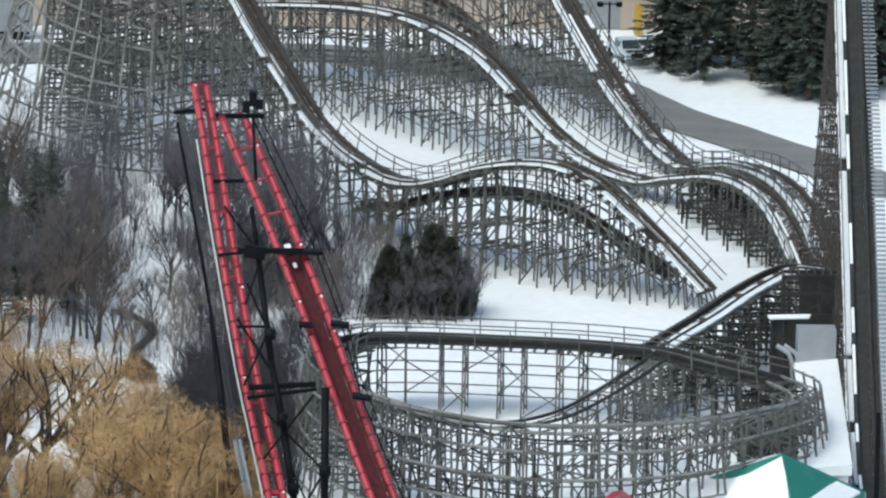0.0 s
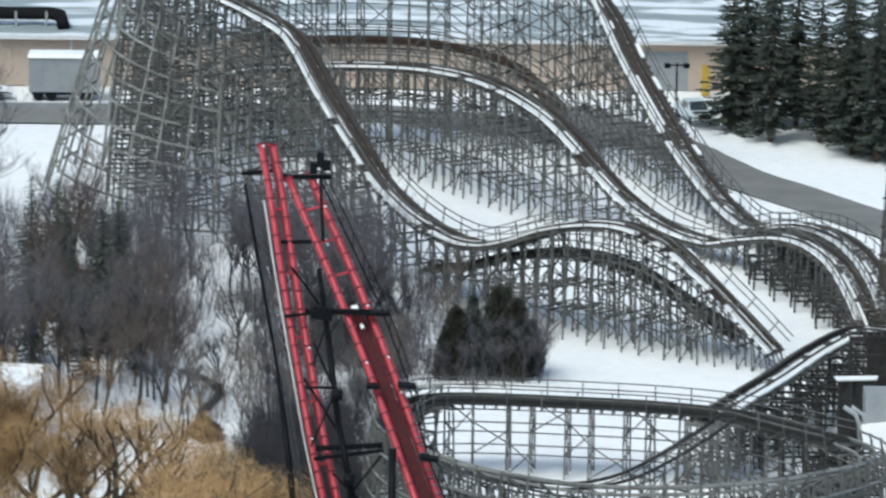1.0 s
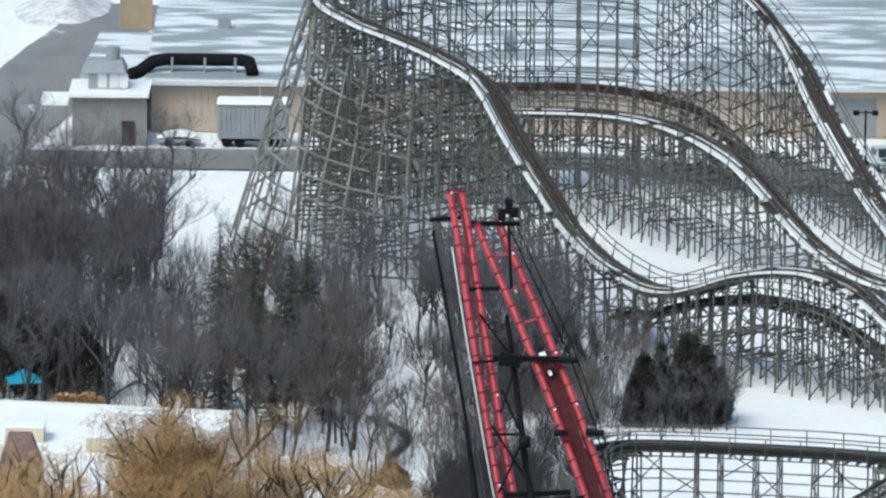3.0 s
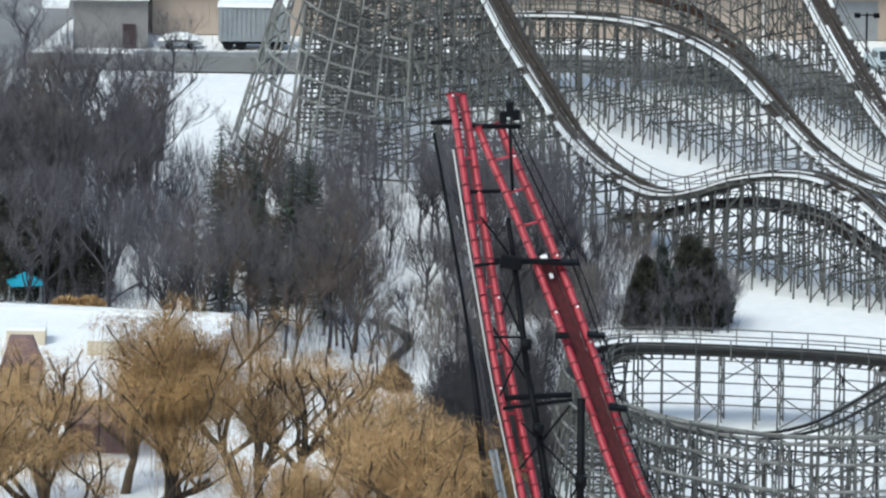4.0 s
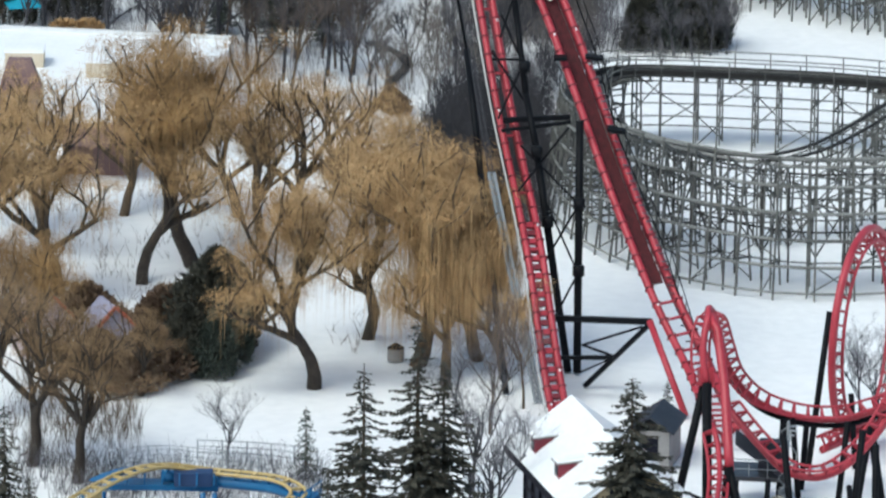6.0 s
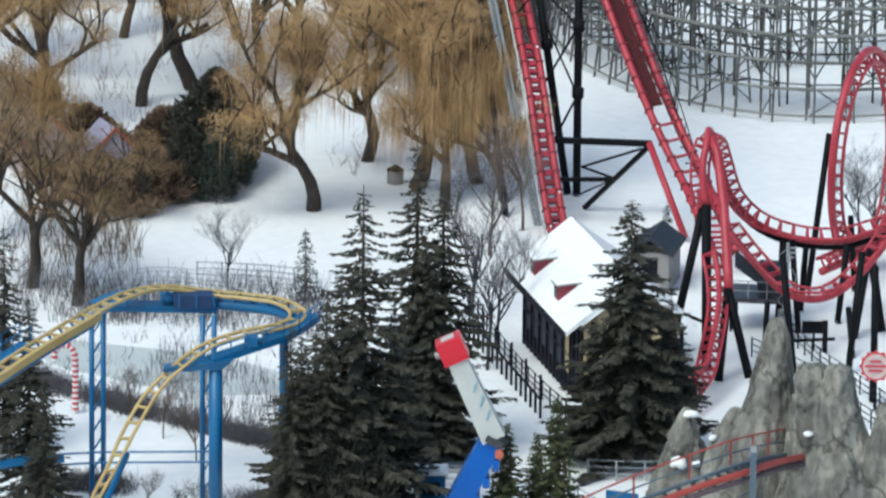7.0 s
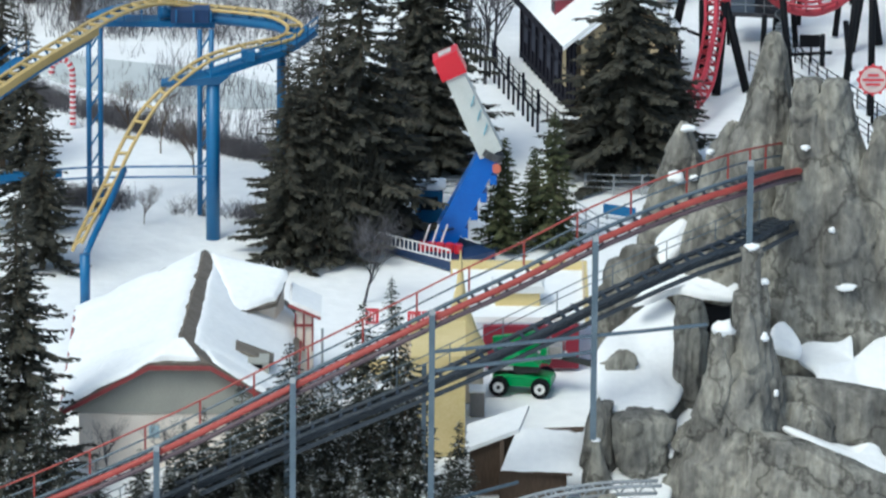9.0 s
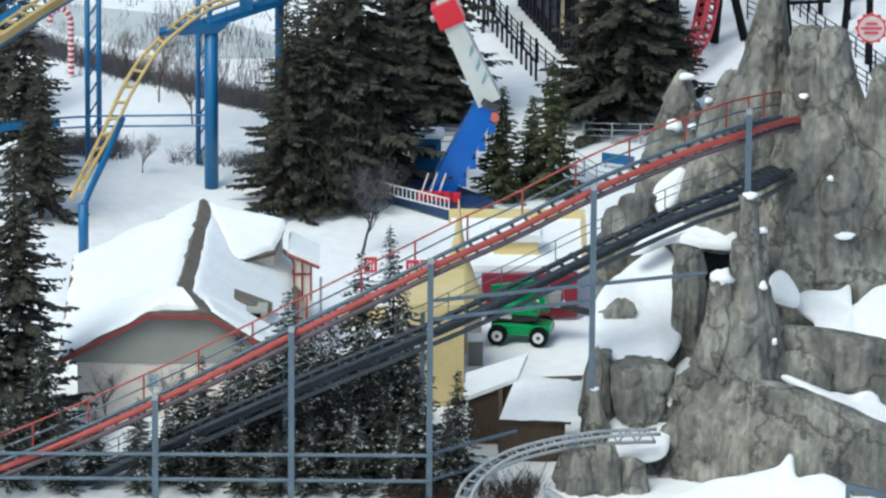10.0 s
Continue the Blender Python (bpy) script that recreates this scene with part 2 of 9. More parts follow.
def timber_track(parent, pts, bank=None, step=1.8, width=1.12, wood=WOOD_GREY, rows=2.0, snow_side=1, bed=True, batter=0.06, snow_until=1.0, spare=0.33, railed=True, brown=None):
    brown, speckled = (brown, brown) if brown else (WOOD_BROWN, WOOD_SPECKLED)
    line = frames_along(spline(pts, 0.8), bank)
    ties, snowg, stubs = Geo(), Geo(), Geo()
    for i, (p, d, s, u) in enumerate(line):
        if bed:
            ties.beam(p - s * (width + 0.25) - u * 0.32, p + s * (width + 0.25) - u * 0.32, 0.13, 0.2, u)
        if i % 3 == 0 and railed:
            for sd in (-1, 1):
                a = p + s * sd * (width + 0.15)
                stubs.beam(a - u * 0.3, a + u * 1.05, 0.07)
        if i == 0:
            continue
        q, _, s0, u0 = line[i - 1]
        for sd in (-1, 1):
            if i > snow_until * len(line):
                break
            if (sd == snow_side and noise.noise(p * 0.5) > -0.42) or (sd == -snow_side and noise.noise(p * 0.45 + Vector((9, 4, 1))) > spare):
                w0 = 0.5 + 0.14 * noise.noise(q * 0.9)
                snowg.beam(q + s0 * sd * 0.92 - u0 * 0.06, p + s * sd * 0.92 - u * 0.06, w0, 0.14 + 0.05 * noise.noise(p * 1.3), u)
            if sd == snow_side and noise.noise(p * 0.4 + Vector((3, 1, 2))) > -0.1:
                snowg.beam(q + s0 * sd * 0.55 + u0 * 0.2, p + s * sd * 0.55 + u * 0.2, 0.2, 0.07, u)
    for sd in (-1, 1):
        part("running_rail", ribbon_bar([(p + s * sd * 0.55, s, u) for p, d, s, u in line], 0.26 if bed else 0.14, 0.34 if bed else 0.18), brown, parent, "dark laminated running rail" if bed else "weathered grey edge beam")
        if bed:
            part("walkway", ribbon_bar([(p + s * sd * 0.9 - u * 0.16, s, u) for p, d, s, u in line], 0.42, 0.06), speckled, parent, "timber walkway")
        for h in (0.55, 1.05) if railed else ():
            part("handrail", ribbon_bar([(p + s * sd * (width + 0.15) + u * h, s, u) for p, d, s, u in line], 0.06, 0.07), WOOD_GREY, parent, "weathered timber handrail")
    if bed:
        part("track_deck", ribbon_bar([(p - u * 0.24, s, u) for p, d, s, u in line], 0.82, 0.06), speckled, parent, "dark timber track deck")
    if bed:
        part("tie_lattice", ties, WOOD_GREY, parent, kind="stuff")
    if railed:
        part("stub_lattice", stubs, WOOD_GREY, parent, kind="stuff")
    if snowg.v:
        part("snow_strip", snowg, SNOW, parent, "snow lying on the walkway", kind="stuff")
    # bents
    n_b = max(2, round(sum((a[0] - b[0]).length for a, b in zip(line, line[1:])) / step))
    prev = None
    lev = Geo()
    for k in range(n_b + 1):
        p, d, s, u = line[round(k * (len(line) - 1) / n_b)]
        flat = Vector((s.x, s.y, 0)).normalized()
        top = p.z - 0.45
        if top < 0.5:
            prev = None
            continue
        g = Geo()
        posts = []
        for sd, out in ((-1, batter), (1, batter), (0.02, 0.0)):
            w0 = width if out else width * 0.42
            a = p + s * sd * w0 - u * 0.45
            b = Vector((p.x, p.y, 0)) + flat * sd * (w0 + out * top)
            b.z = -0.15
            g.beam(a, b, 0.105, 0.105, d)
            posts.append((a, b))
        levels = max(1, round(top / rows))
        ring = []
        for j in range(levels + 1):
            t = j / levels
            l = posts[0][0].lerp(posts[0][1], t * 0.97)
            r = posts[1][0].lerp(posts[1][1], t * 0.97)
            ring.append((l, r))
            if j < levels:
                g.beam(l - flat * 0.2, r + flat * 0.2, 0.07, 0.13)
            if j:
                l0, r0 = ring[j - 1]
                if (j + k) % 2:
                    g.beam(l0, r, 0.05, 0.085)
                elif (j + k) % 4 == 2:
                    g.beam(r0, l, 0.05, 0.085)
        part("support_bent", g, wood, parent)
        if prev:
            m = min(len(prev), len(ring))
            for j in range(m - 1):
                for c in (0, 1):
                    lev.beam(prev[j][c], ring[j][c], 0.05, 0.085)
                if j + 1 < m and (k + j) % 3 == 0:
                    lev.beam(prev[j][0], ring[j + 1][0], 0.05, 0.085)
                    lev.beam(prev[j + 1][1], ring[j][1], 0.05, 0.085)
        prev = ring
    part("ledger_lattice", lev, wood, parent, kind="stuff")
    return line


def trestle(parent, poly, top, gap):
    """A grid of braced posts inside an outline."""
    xs, ys = [p[0] for p in poly], [p[1] for p in poly]
    nx, ny = int((max(xs) - min(xs)) / gap) + 1, int((max(ys) - min(ys)) / (gap * 1.5)) + 1
    for j in range(ny):
        y = min(ys) + j * gap * 1.5
        row = [min(xs) + i * gap + 0.25 * math.sin(3.1 * j) for i in range(nx)]
        row = [x for x in row if inside(x, y, poly)]
        if not row:
            continue
        g = Geo()
        for i, x in enumerate(row):
            h = top * (0.8 + 0.2 * math.sin(x * 2.3 + y))
            g.beam((x, y, -0.1), (x, y, h), 0.15)
            g.beam((x, y, h * 0.9), (x + 0.3, y + gap * 1.5, h * 0.45), 0.09)
            if i:
                for f in (0.35, 0.7, 0.97):
                    g.beam((row[i - 1], y, top * f), (x, y, top * f), 0.1, 0.14)
                a, b = (0.35, 0.97) if (i + j) % 2 else (0.97, 0.35)
                g.beam((row[i - 1], y + 0.1, top * a), (x, y + 0.1, top * b), 0.1)
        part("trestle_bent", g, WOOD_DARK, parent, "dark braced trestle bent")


def build_wooden_coaster():
    w = thing("wooden_roller_coaster", "weathered grey timber roller coaster with snowy brown track", "roller coaster", (20, 575, 0))
    w.matrix_world = Matrix()
    # front drop, hump and run down
    timber_track(w, [(-5, 629, 22.4), (-8.6, 621, 22.0), (-9.4, 612, 20.2), (-6.6, 604, 19.6), (-3.4, 600, 19.0), (0, 597, 18.0), (3.0, 593.6, 16.6), (5.4, 589.8, 13.1), (7.5, 586.5, 10.3), (9.6, 583.8, 7.5), (12.1, 580.5, 5.6), (15.0, 576.0, 4.7), (17.2, 572.4, 5.0), (19.4, 568.6, 6.2), (21.7, 565.1, 7.7), (24.5, 562.0, 8.7), (27.2, 559.5, 8.9), (30.0, 557.1, 8.0), (32.3, 555.2, 6.2), (34.7, 553.8, 4.0), (37.3, 552.1, 1.5)],
                 lambda t: 10 * max(0, 1 - t * 5))
    # lower return track
    timber_track(w, [(13.5, 580, 1.8), (15.5, 576, 2.6), (18.3, 572.8, 4.0), (21.5, 569.0, 5.2), (24.6, 565.4, 5.7), (27.4, 563, 5.3), (29.8, 561, 4.3), (32.2, 559.4, 2.9), (35.0, 557.6, 1.4)], snow_side=2)
    # middle track
    timber_track(w, [(-9, 636, 2.6), (-6.7, 637.0, 4.4), (-3.4, 637, 5.9), (0.3, 635.6, 6.9), (6.7, 630.8, 8.0), (12.1, 626.2, 8.7), (16.4, 619.0, 9.4), (19.8, 612.8, 9.3), (22.8, 607.9, 8.3), (24.9, 605.0, 6.7), (27.0, 602.5, 4.6), (29.2, 600.0, 2.8), (31.7, 597.0, 1.6), (34.9, 592.5, 1.3), (37.2, 588.2, 2.4), (39.7, 583, 3.6), (41.5, 577.5, 4.2), (43.0, 570.8, 4.2), (44.0, 564.0, 3.3), (44.8, 557.0, 1.8)])
    # far drop, with the high run that leads to it
    timber_track(w, [(-5, 629, 22.4), (2, 635, 22.6), (9, 637, 22.4), (16, 637, 21.4), (21.2, 635, 19.0), (24.9, 633.5, 16.8), (28.2, 631.5, 12.9), (30.4, 627, 9.0), (32.2, 622, 6.3), (34, 615.4, 4.0), (35.8, 608.7, 2.4), (37.7, 601.8, 1.3), (39.2, 596.2, 1.6), (41.3, 589.2, 3.2), (43.2, 580.0, 4.5), (44.8, 572.0, 4.6), (45.8, 562.2, 4.0), (46.4, 556.0, 2.4)])
    # brown track far behind
    timber_track(w, [(-2, 641.5, 8.2), (4.9, 641, 8.2), (10.0, 641, 8.2), (14.7, 641, 7.9), (19.3, 640.5, 7.0), (21.8, 640, 5.9), (25, 638, 3.2)], snow_side=2, snow_until=0.0, brown=WOOD_RUST)
    # turnaround: the far run, and the steeply banked near side that shows its underside
    timber_track(w, [(46, 547, 4.0), (44.2, 545.0, 4.4), (41.96, 542, 5.1), (38.7, 535, 5.2), (35.4, 526.7, 5.1), (32.3, 519.6, 5.0), (30.0, 515, 4.6)], snow_side=-1, rows=1.5, step=1.9, spare=0.5, railed=False)
    timber_track(w, [(38.6, 506.5, 5.2), (37.3, 508.9, 5.0), (34.5, 512.4, 5.0), (32.0, 515.2, 5.0), (27, 517.4, 5.0), (21.6, 518.6, 5.0), (15, 519.6, 5.0), (11.6, 518.6, 5.1), (9.8, 514, 5.4), (9.2, 508, 5.8), (9.2, 504, 6.2)],
                 lambda t: -4 - 12 * min(1, max(0, (t - 0.7) / 0.3)), snow_side=2, rows=1.5, step=2.1, snow_until=0.0, brown=WOOD_DARK)
    near = [(9.2, 504, 6.4), (9.8, 497, 7.2), (11.6, 490, 7.8), (15.2, 483.5, 8.1), (21.1, 479, 8.2), (27.0, 479, 8.2), (32.0, 482, 7.9), (36, 487.5, 7.3), (39.0, 494, 6.5), (39.8, 501, 5.7), (38.6, 506.5, 5.2)]
    timber_track(w, near, lambda t: -16 - 24 * math.sin(math.pi * t), snow_side=2, rows=1.5, step=2.4, snow_until=0.0, railed=False, brown=WOOD_PALE, bed=False)
    # its rakers and long ledgers
    ring, g = [], Geo()
    for p, d, sd, u in frames_along(spline([(13.5, 519.4, 5.0), (10.6, 516.5, 5.2), (9.4, 511, 5.6)] + near, 2.0)):
        out = Vector((sd.x, sd.y, 0)).normalized()
        top, foot = p + out * 1.3 + Vector((0, 0, 0.7)), Vector((p.x, p.y, -0.1)) + out * 2.4
        ring.append((top, foot))
        part("raker", Geo().beam(top, foot, 0.12), WOOD_GREY, w)
        part("raker_strut", Geo().beam(p - out * 0.9 + Vector((0, 0, -0.6)), top.lerp(foot, 0.3), 0.11), WOOD_GREY, w)
        if len(ring) > 1:
            for k in range(6):
                f = 0.02 + k * 0.185
                g.beam(ring[-2][0].lerp(ring[-2][1], f), top.lerp(foot, f), 0.1, 0.13)
    part("raker_lattice", g, WOOD_PALE, w, kind="stuff")
    timber_track(w, [(12, 494, 6.6), (15.5, 491, 6.1), (19.9, 490.5, 5.7), (23.4, 492.0, 5.9), (26.2, 495.2, 6.4), (29, 499.0, 7.2), (30.8, 502.5, 7.6)], lambda t: 6, snow_side=1, width=0.8, snow_until=0.0, railed=False, brown=WOOD_DARK, bed=False)
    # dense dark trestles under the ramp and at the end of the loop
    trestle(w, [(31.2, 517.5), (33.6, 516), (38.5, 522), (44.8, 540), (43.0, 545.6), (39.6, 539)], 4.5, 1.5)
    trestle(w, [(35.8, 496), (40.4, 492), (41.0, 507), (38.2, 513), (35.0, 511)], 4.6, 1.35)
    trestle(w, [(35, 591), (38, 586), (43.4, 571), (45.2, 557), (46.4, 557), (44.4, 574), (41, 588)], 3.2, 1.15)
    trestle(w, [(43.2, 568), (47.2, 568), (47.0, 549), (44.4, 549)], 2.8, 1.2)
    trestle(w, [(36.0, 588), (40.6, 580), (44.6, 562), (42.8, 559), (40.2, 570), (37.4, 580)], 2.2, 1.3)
    # inner ring of braced posts below the near side
    ring = []
    for p, d, sd, u in frames_along(spline(near, 2.4)):
        out = Vector((sd.x, sd.y, 0)).normalized()
        ring.append(Vector((p.x, p.y, 0)) - out * 2.4)
        top = p.z - 1.2
        g = Geo().beam(ring[-1] - Vector((0, 0, 0.1)), ring[-1] + Vector((0, 0, top)), 0.13)
        if len(ring) > 1:
            a, b = ring[-2], ring[-1]
            for z in (3.2, top - 0.1):
                g.beam(a + Vector((0, 0, z)), b + Vector((0, 0, z)), 0.08, 0.12)
            lo, hi = (1.6, 4.8) if len(ring) % 2 else (4.8, 1.6)
            g.beam(a + Vector((0, 0, lo)), b + Vector((0, 0, hi)), 0.09)
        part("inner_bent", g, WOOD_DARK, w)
    # lift hill
    timber_track(w, [(43.8, 490, 0.8), (44.0, 496.0, 1.6), (44.6, 508, 5.0), (45.4, 522.0, 9.8), (46.1, 536, 16.0), (46.8, 550.0, 22.4), (47.3, 560, 26)], rows=2.2, width=0.95, snow_side=-1, step=2.6, spare=9, brown=WOOD_DARK, wood=WOOD_BROWN)
    # outer rakers and ledgers of the high turn
    g = Geo()
    rk = []
    for k in range(17):
        a = radians(148 + k * 10.5)
        top = Vector((-1.5 + 9.3 * math.cos(a), 617 + 15 * math.sin(a), 21.6 - 0.5 * k))
        foot = Vector((-1.5 + 15.5 * math.cos(a), 617 + 21 * math.sin(a), 0))
        rk.append((top, foot))
        part("raker", Geo().beam(top, foot, 0.16), WOOD_PALE, w)
        if k:
            for j in range(11):
                t = (j + 0.4) / 11
                g.beam(rk[k - 1][0].lerp(rk[k - 1][1], t), top.lerp(foot, t), 0.12, 0.16)
            if k % 5 == 2:
                part("long_brace", Geo().beam(rk[k - 2][0].lerp(rk[k - 2][1], 0.02), top.lerp(foot, 0.75), 0.2), WOOD_PALE, w)
    part("raker_lattice", g, WOOD_PALE, w, kind="stuff")
    # stair beside the lift
    st = Geo()
    for k in range(120):
        t = k / 119
        p = Vector((45.5, 493, 1.2)).lerp(Vector((48.2, 556, 25)), t)
        st.box(p.x - 0.4, p.y - 0.25, p.z - 0.06, p.x + 0.4, p.y + 0.25, p.z)
    part("lift_stair", st, STEEL_GREY, w, "grey metal stair beside the lift")


build_wooden_coaster()


# ---- steel coaster track ----
def tube_track(parent, pts, gauge=1.2, r=0.16, material=RED, side=None, tie=1.1, spine=0.0, closed_deck=None, step=0.6, flange=0.0, bank=None, spine_r=0.22):
    line = frames_along(spline(pts, step), bank)
    n = len(line)
    if side is not None:
        a, b = Vector(side[0]), Vector(side[-1])
        line = [(p, d, (a.lerp(b, i / (n - 1)) - d * a.lerp(b, i / (n - 1)).dot(d)).normalized()) for i, (p, d, s, u) in enumerate(line)]
        line = [(p, d, s, s.cross(d)) for p, d, s in line]
    for sd in (-1, 1):
        part("rail", Geo().tube([p + s * sd * gauge / 2 for p, d, s, u in line], r, 8), material, parent, smooth=True)
    if flange:
        for sd in (-1, 1):
            # fin in the darkened red, painting shade along the inside of the rail
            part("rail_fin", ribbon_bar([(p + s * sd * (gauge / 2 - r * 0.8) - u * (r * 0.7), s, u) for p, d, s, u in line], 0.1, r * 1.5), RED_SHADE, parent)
    if spine:
        part("spine", Geo().tube([p - u * spine for p, d, s, u in line], spine_r, 8), material, parent, smooth=True)
    for i, (p, d, s, u) in list(enumerate(line))[::max(1, round(tie / step))]:
        if closed_deck and (i < closed_deck[0] * n and i % (2 * max(1, round(tie / step))) or closed_deck[0] * n <= i < closed_deck[1] * n):
            continue
        g = Geo().beam(p - s * (gauge / 2), p + s * (gauge / 2), 0.12, 0.14, u)
        if spine:
            g.beam(p - s * gauge / 2, p - u * spine, 0.1)
            g.beam(p + s * gauge / 2, p - u * spine, 0.1)
        part("cross_tie", g, material, parent)
    if flange:
        for p, d, s, u in line[::max(1, round(flange / step))]:
            for sd in (-1, 1):
                c = p + s * sd * gauge / 2
                # dark ring that paints a shading notch across the rail
                part("rail_clamp", Geo().beam(c - d * 0.05, c + d * 0.05, r * 2.12, r * 2.12, u), RED_SHADE, parent)
                if noise.noise(c * 1.7) > 0.34:
                    part("snow_fleck", Geo().beam(c + u * r + d * 0.12, c + u * r + d * 0.24, 0.12, 0.1, u), SNOW, parent)
    if closed_deck:
        a, b, m = closed_deck
        g = Geo()
        k = len(g.v)
        seg = line[int(a * n):int(b * n)]
        for p, d, s, u in seg:
            for w, z in ((-1, -0.62), (1, -0.62), (1, -0.5), (-1, -0.5)):
                g.v.append(tuple(p + s * w * (gauge / 2 - r) + u * z))
        for i in range(len(seg) - 1):
            for q in range(4):
                g.f.append((4 * i + q, 4 * i + (q + 1) % 4, 4 * i + 4 + (q + 1) % 4, 4 * i + 4 + q))
        # floor and sides use the darkened red, adding painted shade to the sunken channel
        part("lift_channel", g, m, parent, "streaked red lift channel, coloured darker as shade between the rails")
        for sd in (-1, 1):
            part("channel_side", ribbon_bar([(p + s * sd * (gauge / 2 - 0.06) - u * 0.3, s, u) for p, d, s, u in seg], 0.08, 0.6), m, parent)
    return line


def lattice_column(parent, name, a, b, w, material, n, label="", bar=0.15):
    g = Geo()
    a, b = Vector(a), Vector(b)
    cs = [Vector((sx * w / 2, sy * w / 2, 0)) for sx, sy in ((-1, -1), (1, -1), (1, 1), (-1, 1))]
    for c in cs:
        g.beam(a + c, b + c, bar)
    for k in range(n):
        p, q = a.lerp(b, k / n), a.lerp(b, (k + 1) / n)
        for i in range(4):
            g.beam(p + cs[i], p + cs[(i + 1) % 4], bar * 0.5)
            g.beam(p + cs[i], q + cs[(i + 1) % 4], bar * 0.45)
    return part(name, g, material, parent, label)


def build_red_coaster():
    c = thing("steel_shuttle_coaster", "red steel shuttle coaster with two steep spikes on black supports", "roller coaster")
    left = tube_track(c, [(0.66, 472.2, 31.1), (1.12, 470.9, 29.0), (1.94, 468.2, 24.4), (2.84, 465.3, 19.8), (3.72, 462.4, 15.5), (4.48, 459.8, 12.5), (5.12, 457, 10.2), (5.76, 454, 7.4), (6.22, 452.0, 4.6), (6.75, 449.8, 1.6), (7.1, 448.2, 0.2)], 0.9, 0.21, RED, tie=4.2, flange=1.5, side=((-0.62, -0.5, 0), (-0.98, -0.2, 0)))
    for i, (p, d, s, u) in enumerate(left[int(0.68 * len(left)):]):
        part("brake_fin", Geo().beam(p - s * 0.42 - u * 0.1, p + s * 0.42 - u * 0.1, 0.34, 0.25, u), RED_SHADE if i % 2 else RED, c)
    right = tube_track(c, [(2.65, 472.2, 29.2), (3.4, 470.9, 27.6), (4.6, 469.0, 25.3), (5.9, 467, 22.6), (7.4, 464.6, 19.3), (8.75, 462.4, 16.1), (10.5, 459.4, 11.8), (12.4, 455.5, 7.7), (13.7, 452.8, 5.2), (15.1, 450.0, 2.9), (16.0, 446, 1.6), (16.5, 440, 1.5)], 1.4, 0.23, RED, tie=1.2, flange=1.4, side=((-0.98, -0.2, 0), (-0.98, -0.2, 0)), closed_deck=(0.2, 0.66, RED_CHANNEL_SHADE))
    # outer support tube beside the foot of the right spike
    part("brace_tube", Geo().tube([(12.4, 451.5, 4.9), (14.47, 447.6, 0.2)], 0.2, 8), RED, c, smooth=True)
    # black tower
    for a, b, r in (((3.84, 468, 24.3), (4.19, 466.3, 22.2), 0.15), ((4.19, 466.3, 22.2), (5.05, 461.4, 16.3), 0.2), ((5.05, 461.4, 16.3), (5.7, 459, 13.4), 0.21), ((5.7, 459, 13.4), (7.73, 458.3, 0), 0.23), ((8.28, 460.2, 15.0), (8.27, 458, 0), 0.24),
                    ((-0.67, 471.6, 28.8), (1.49, 463.4, 18.6), 0.1), ((1.49, 463.4, 18.6), (2.37, 458, 12.2), 0.2), ((2.37, 458, 12.2), (4.0, 453, 0), 0.2), ((3.9, 470, 29.4), (4.1, 468, 26), 0.1)):
        part("column", Geo().tube([a, b], r, 10), BLACK, c, smooth=True)
    lattice_column(c, "ladder_tower", (-0.3, 471.4, 28.7), (3.0, 458.2, 12.2), 0.26, STEEL_DARK, 40, "dark latticed maintenance ladder", 0.04)
    lattice_column(c, "stair_tower", (3.0, 458.2, 12.2), (5.9, 451.2, 0), 0.34, STEEL_GREY, 24, "pale grey lower stair")
    for a, b, w in (((-0.9, 472.4, 29.3), (1.2, 472.4, 29.5), 0.24), ((1.2, 472, 29.2), (4.6, 472, 29.2), 0.26), ((1.34, 469.1, 25.7), (3.4, 469.2, 25.75), 0.22), ((1.4, 469.0, 25.7), (1.45, 468.6, 24.6), 0.3),
                    ((1.81, 466, 21.8), (3.6, 466, 22.0), 0.16), ((3.0, 466, 22.1), (7.0, 466, 22.1), 0.3), ((3.7, 460.3, 14.95), (7.7, 460.5, 15.14), 0.3), ((3.6, 459.9, 14.4), (7.75, 460.2, 14.9), 0.2), ((3.0, 462.4, 18.2), (5.0, 462, 18.3), 0.14),
                    ((6.6, 454, 4.4), (12.5, 451.6, 4.84), 0.34), ((7.1, 452, 2.5), (10.24, 450.6, 2.9), 0.24), ((12.4, 451.6, 4.7), (8.7, 455, 0), 0.26), ((8.4, 451.5, 3.4), (12.0, 451.4, 4.6), 0.12), ((8.5, 451.5, 3.4), (10.24, 450.6, 3.0), 0.12), ((8.3, 452, 1.6), (10.2, 450.8, 2.8), 0.1)):
        part("cross_beam", Geo().beam(a, b, w), BLACK, c)
    g = Geo()
    for a, b in (((4.72, 459.2, 13.7), (8.2, 458.6, 10.3)), ((7.6, 460, 14.6), (4.6, 457.7, 11.2)), ((3.55, 464.8, 20.4), (4.9, 462.6, 17.8)), ((4.3, 465.5, 21.4), (3.5, 464, 19.2)), ((3.0, 463, 18.6), (5.2, 461, 15.6)), ((4.9, 462.4, 18), (3.4, 460.5, 15.0)), ((8.2, 458.4, 10.2), (6.2, 457, 7.0)), ((6.2, 458.6, 10.6), (8.2, 458.2, 6.2)), ((8.2, 458.2, 6.0), (6.8, 456, 3.8)), ((2.2, 468, 24.4), (3.9, 466.6, 22.4))):
        g.beam(a, b, 0.1)
    part("rod_bracing", g, BLACK, c, kind="stuff")
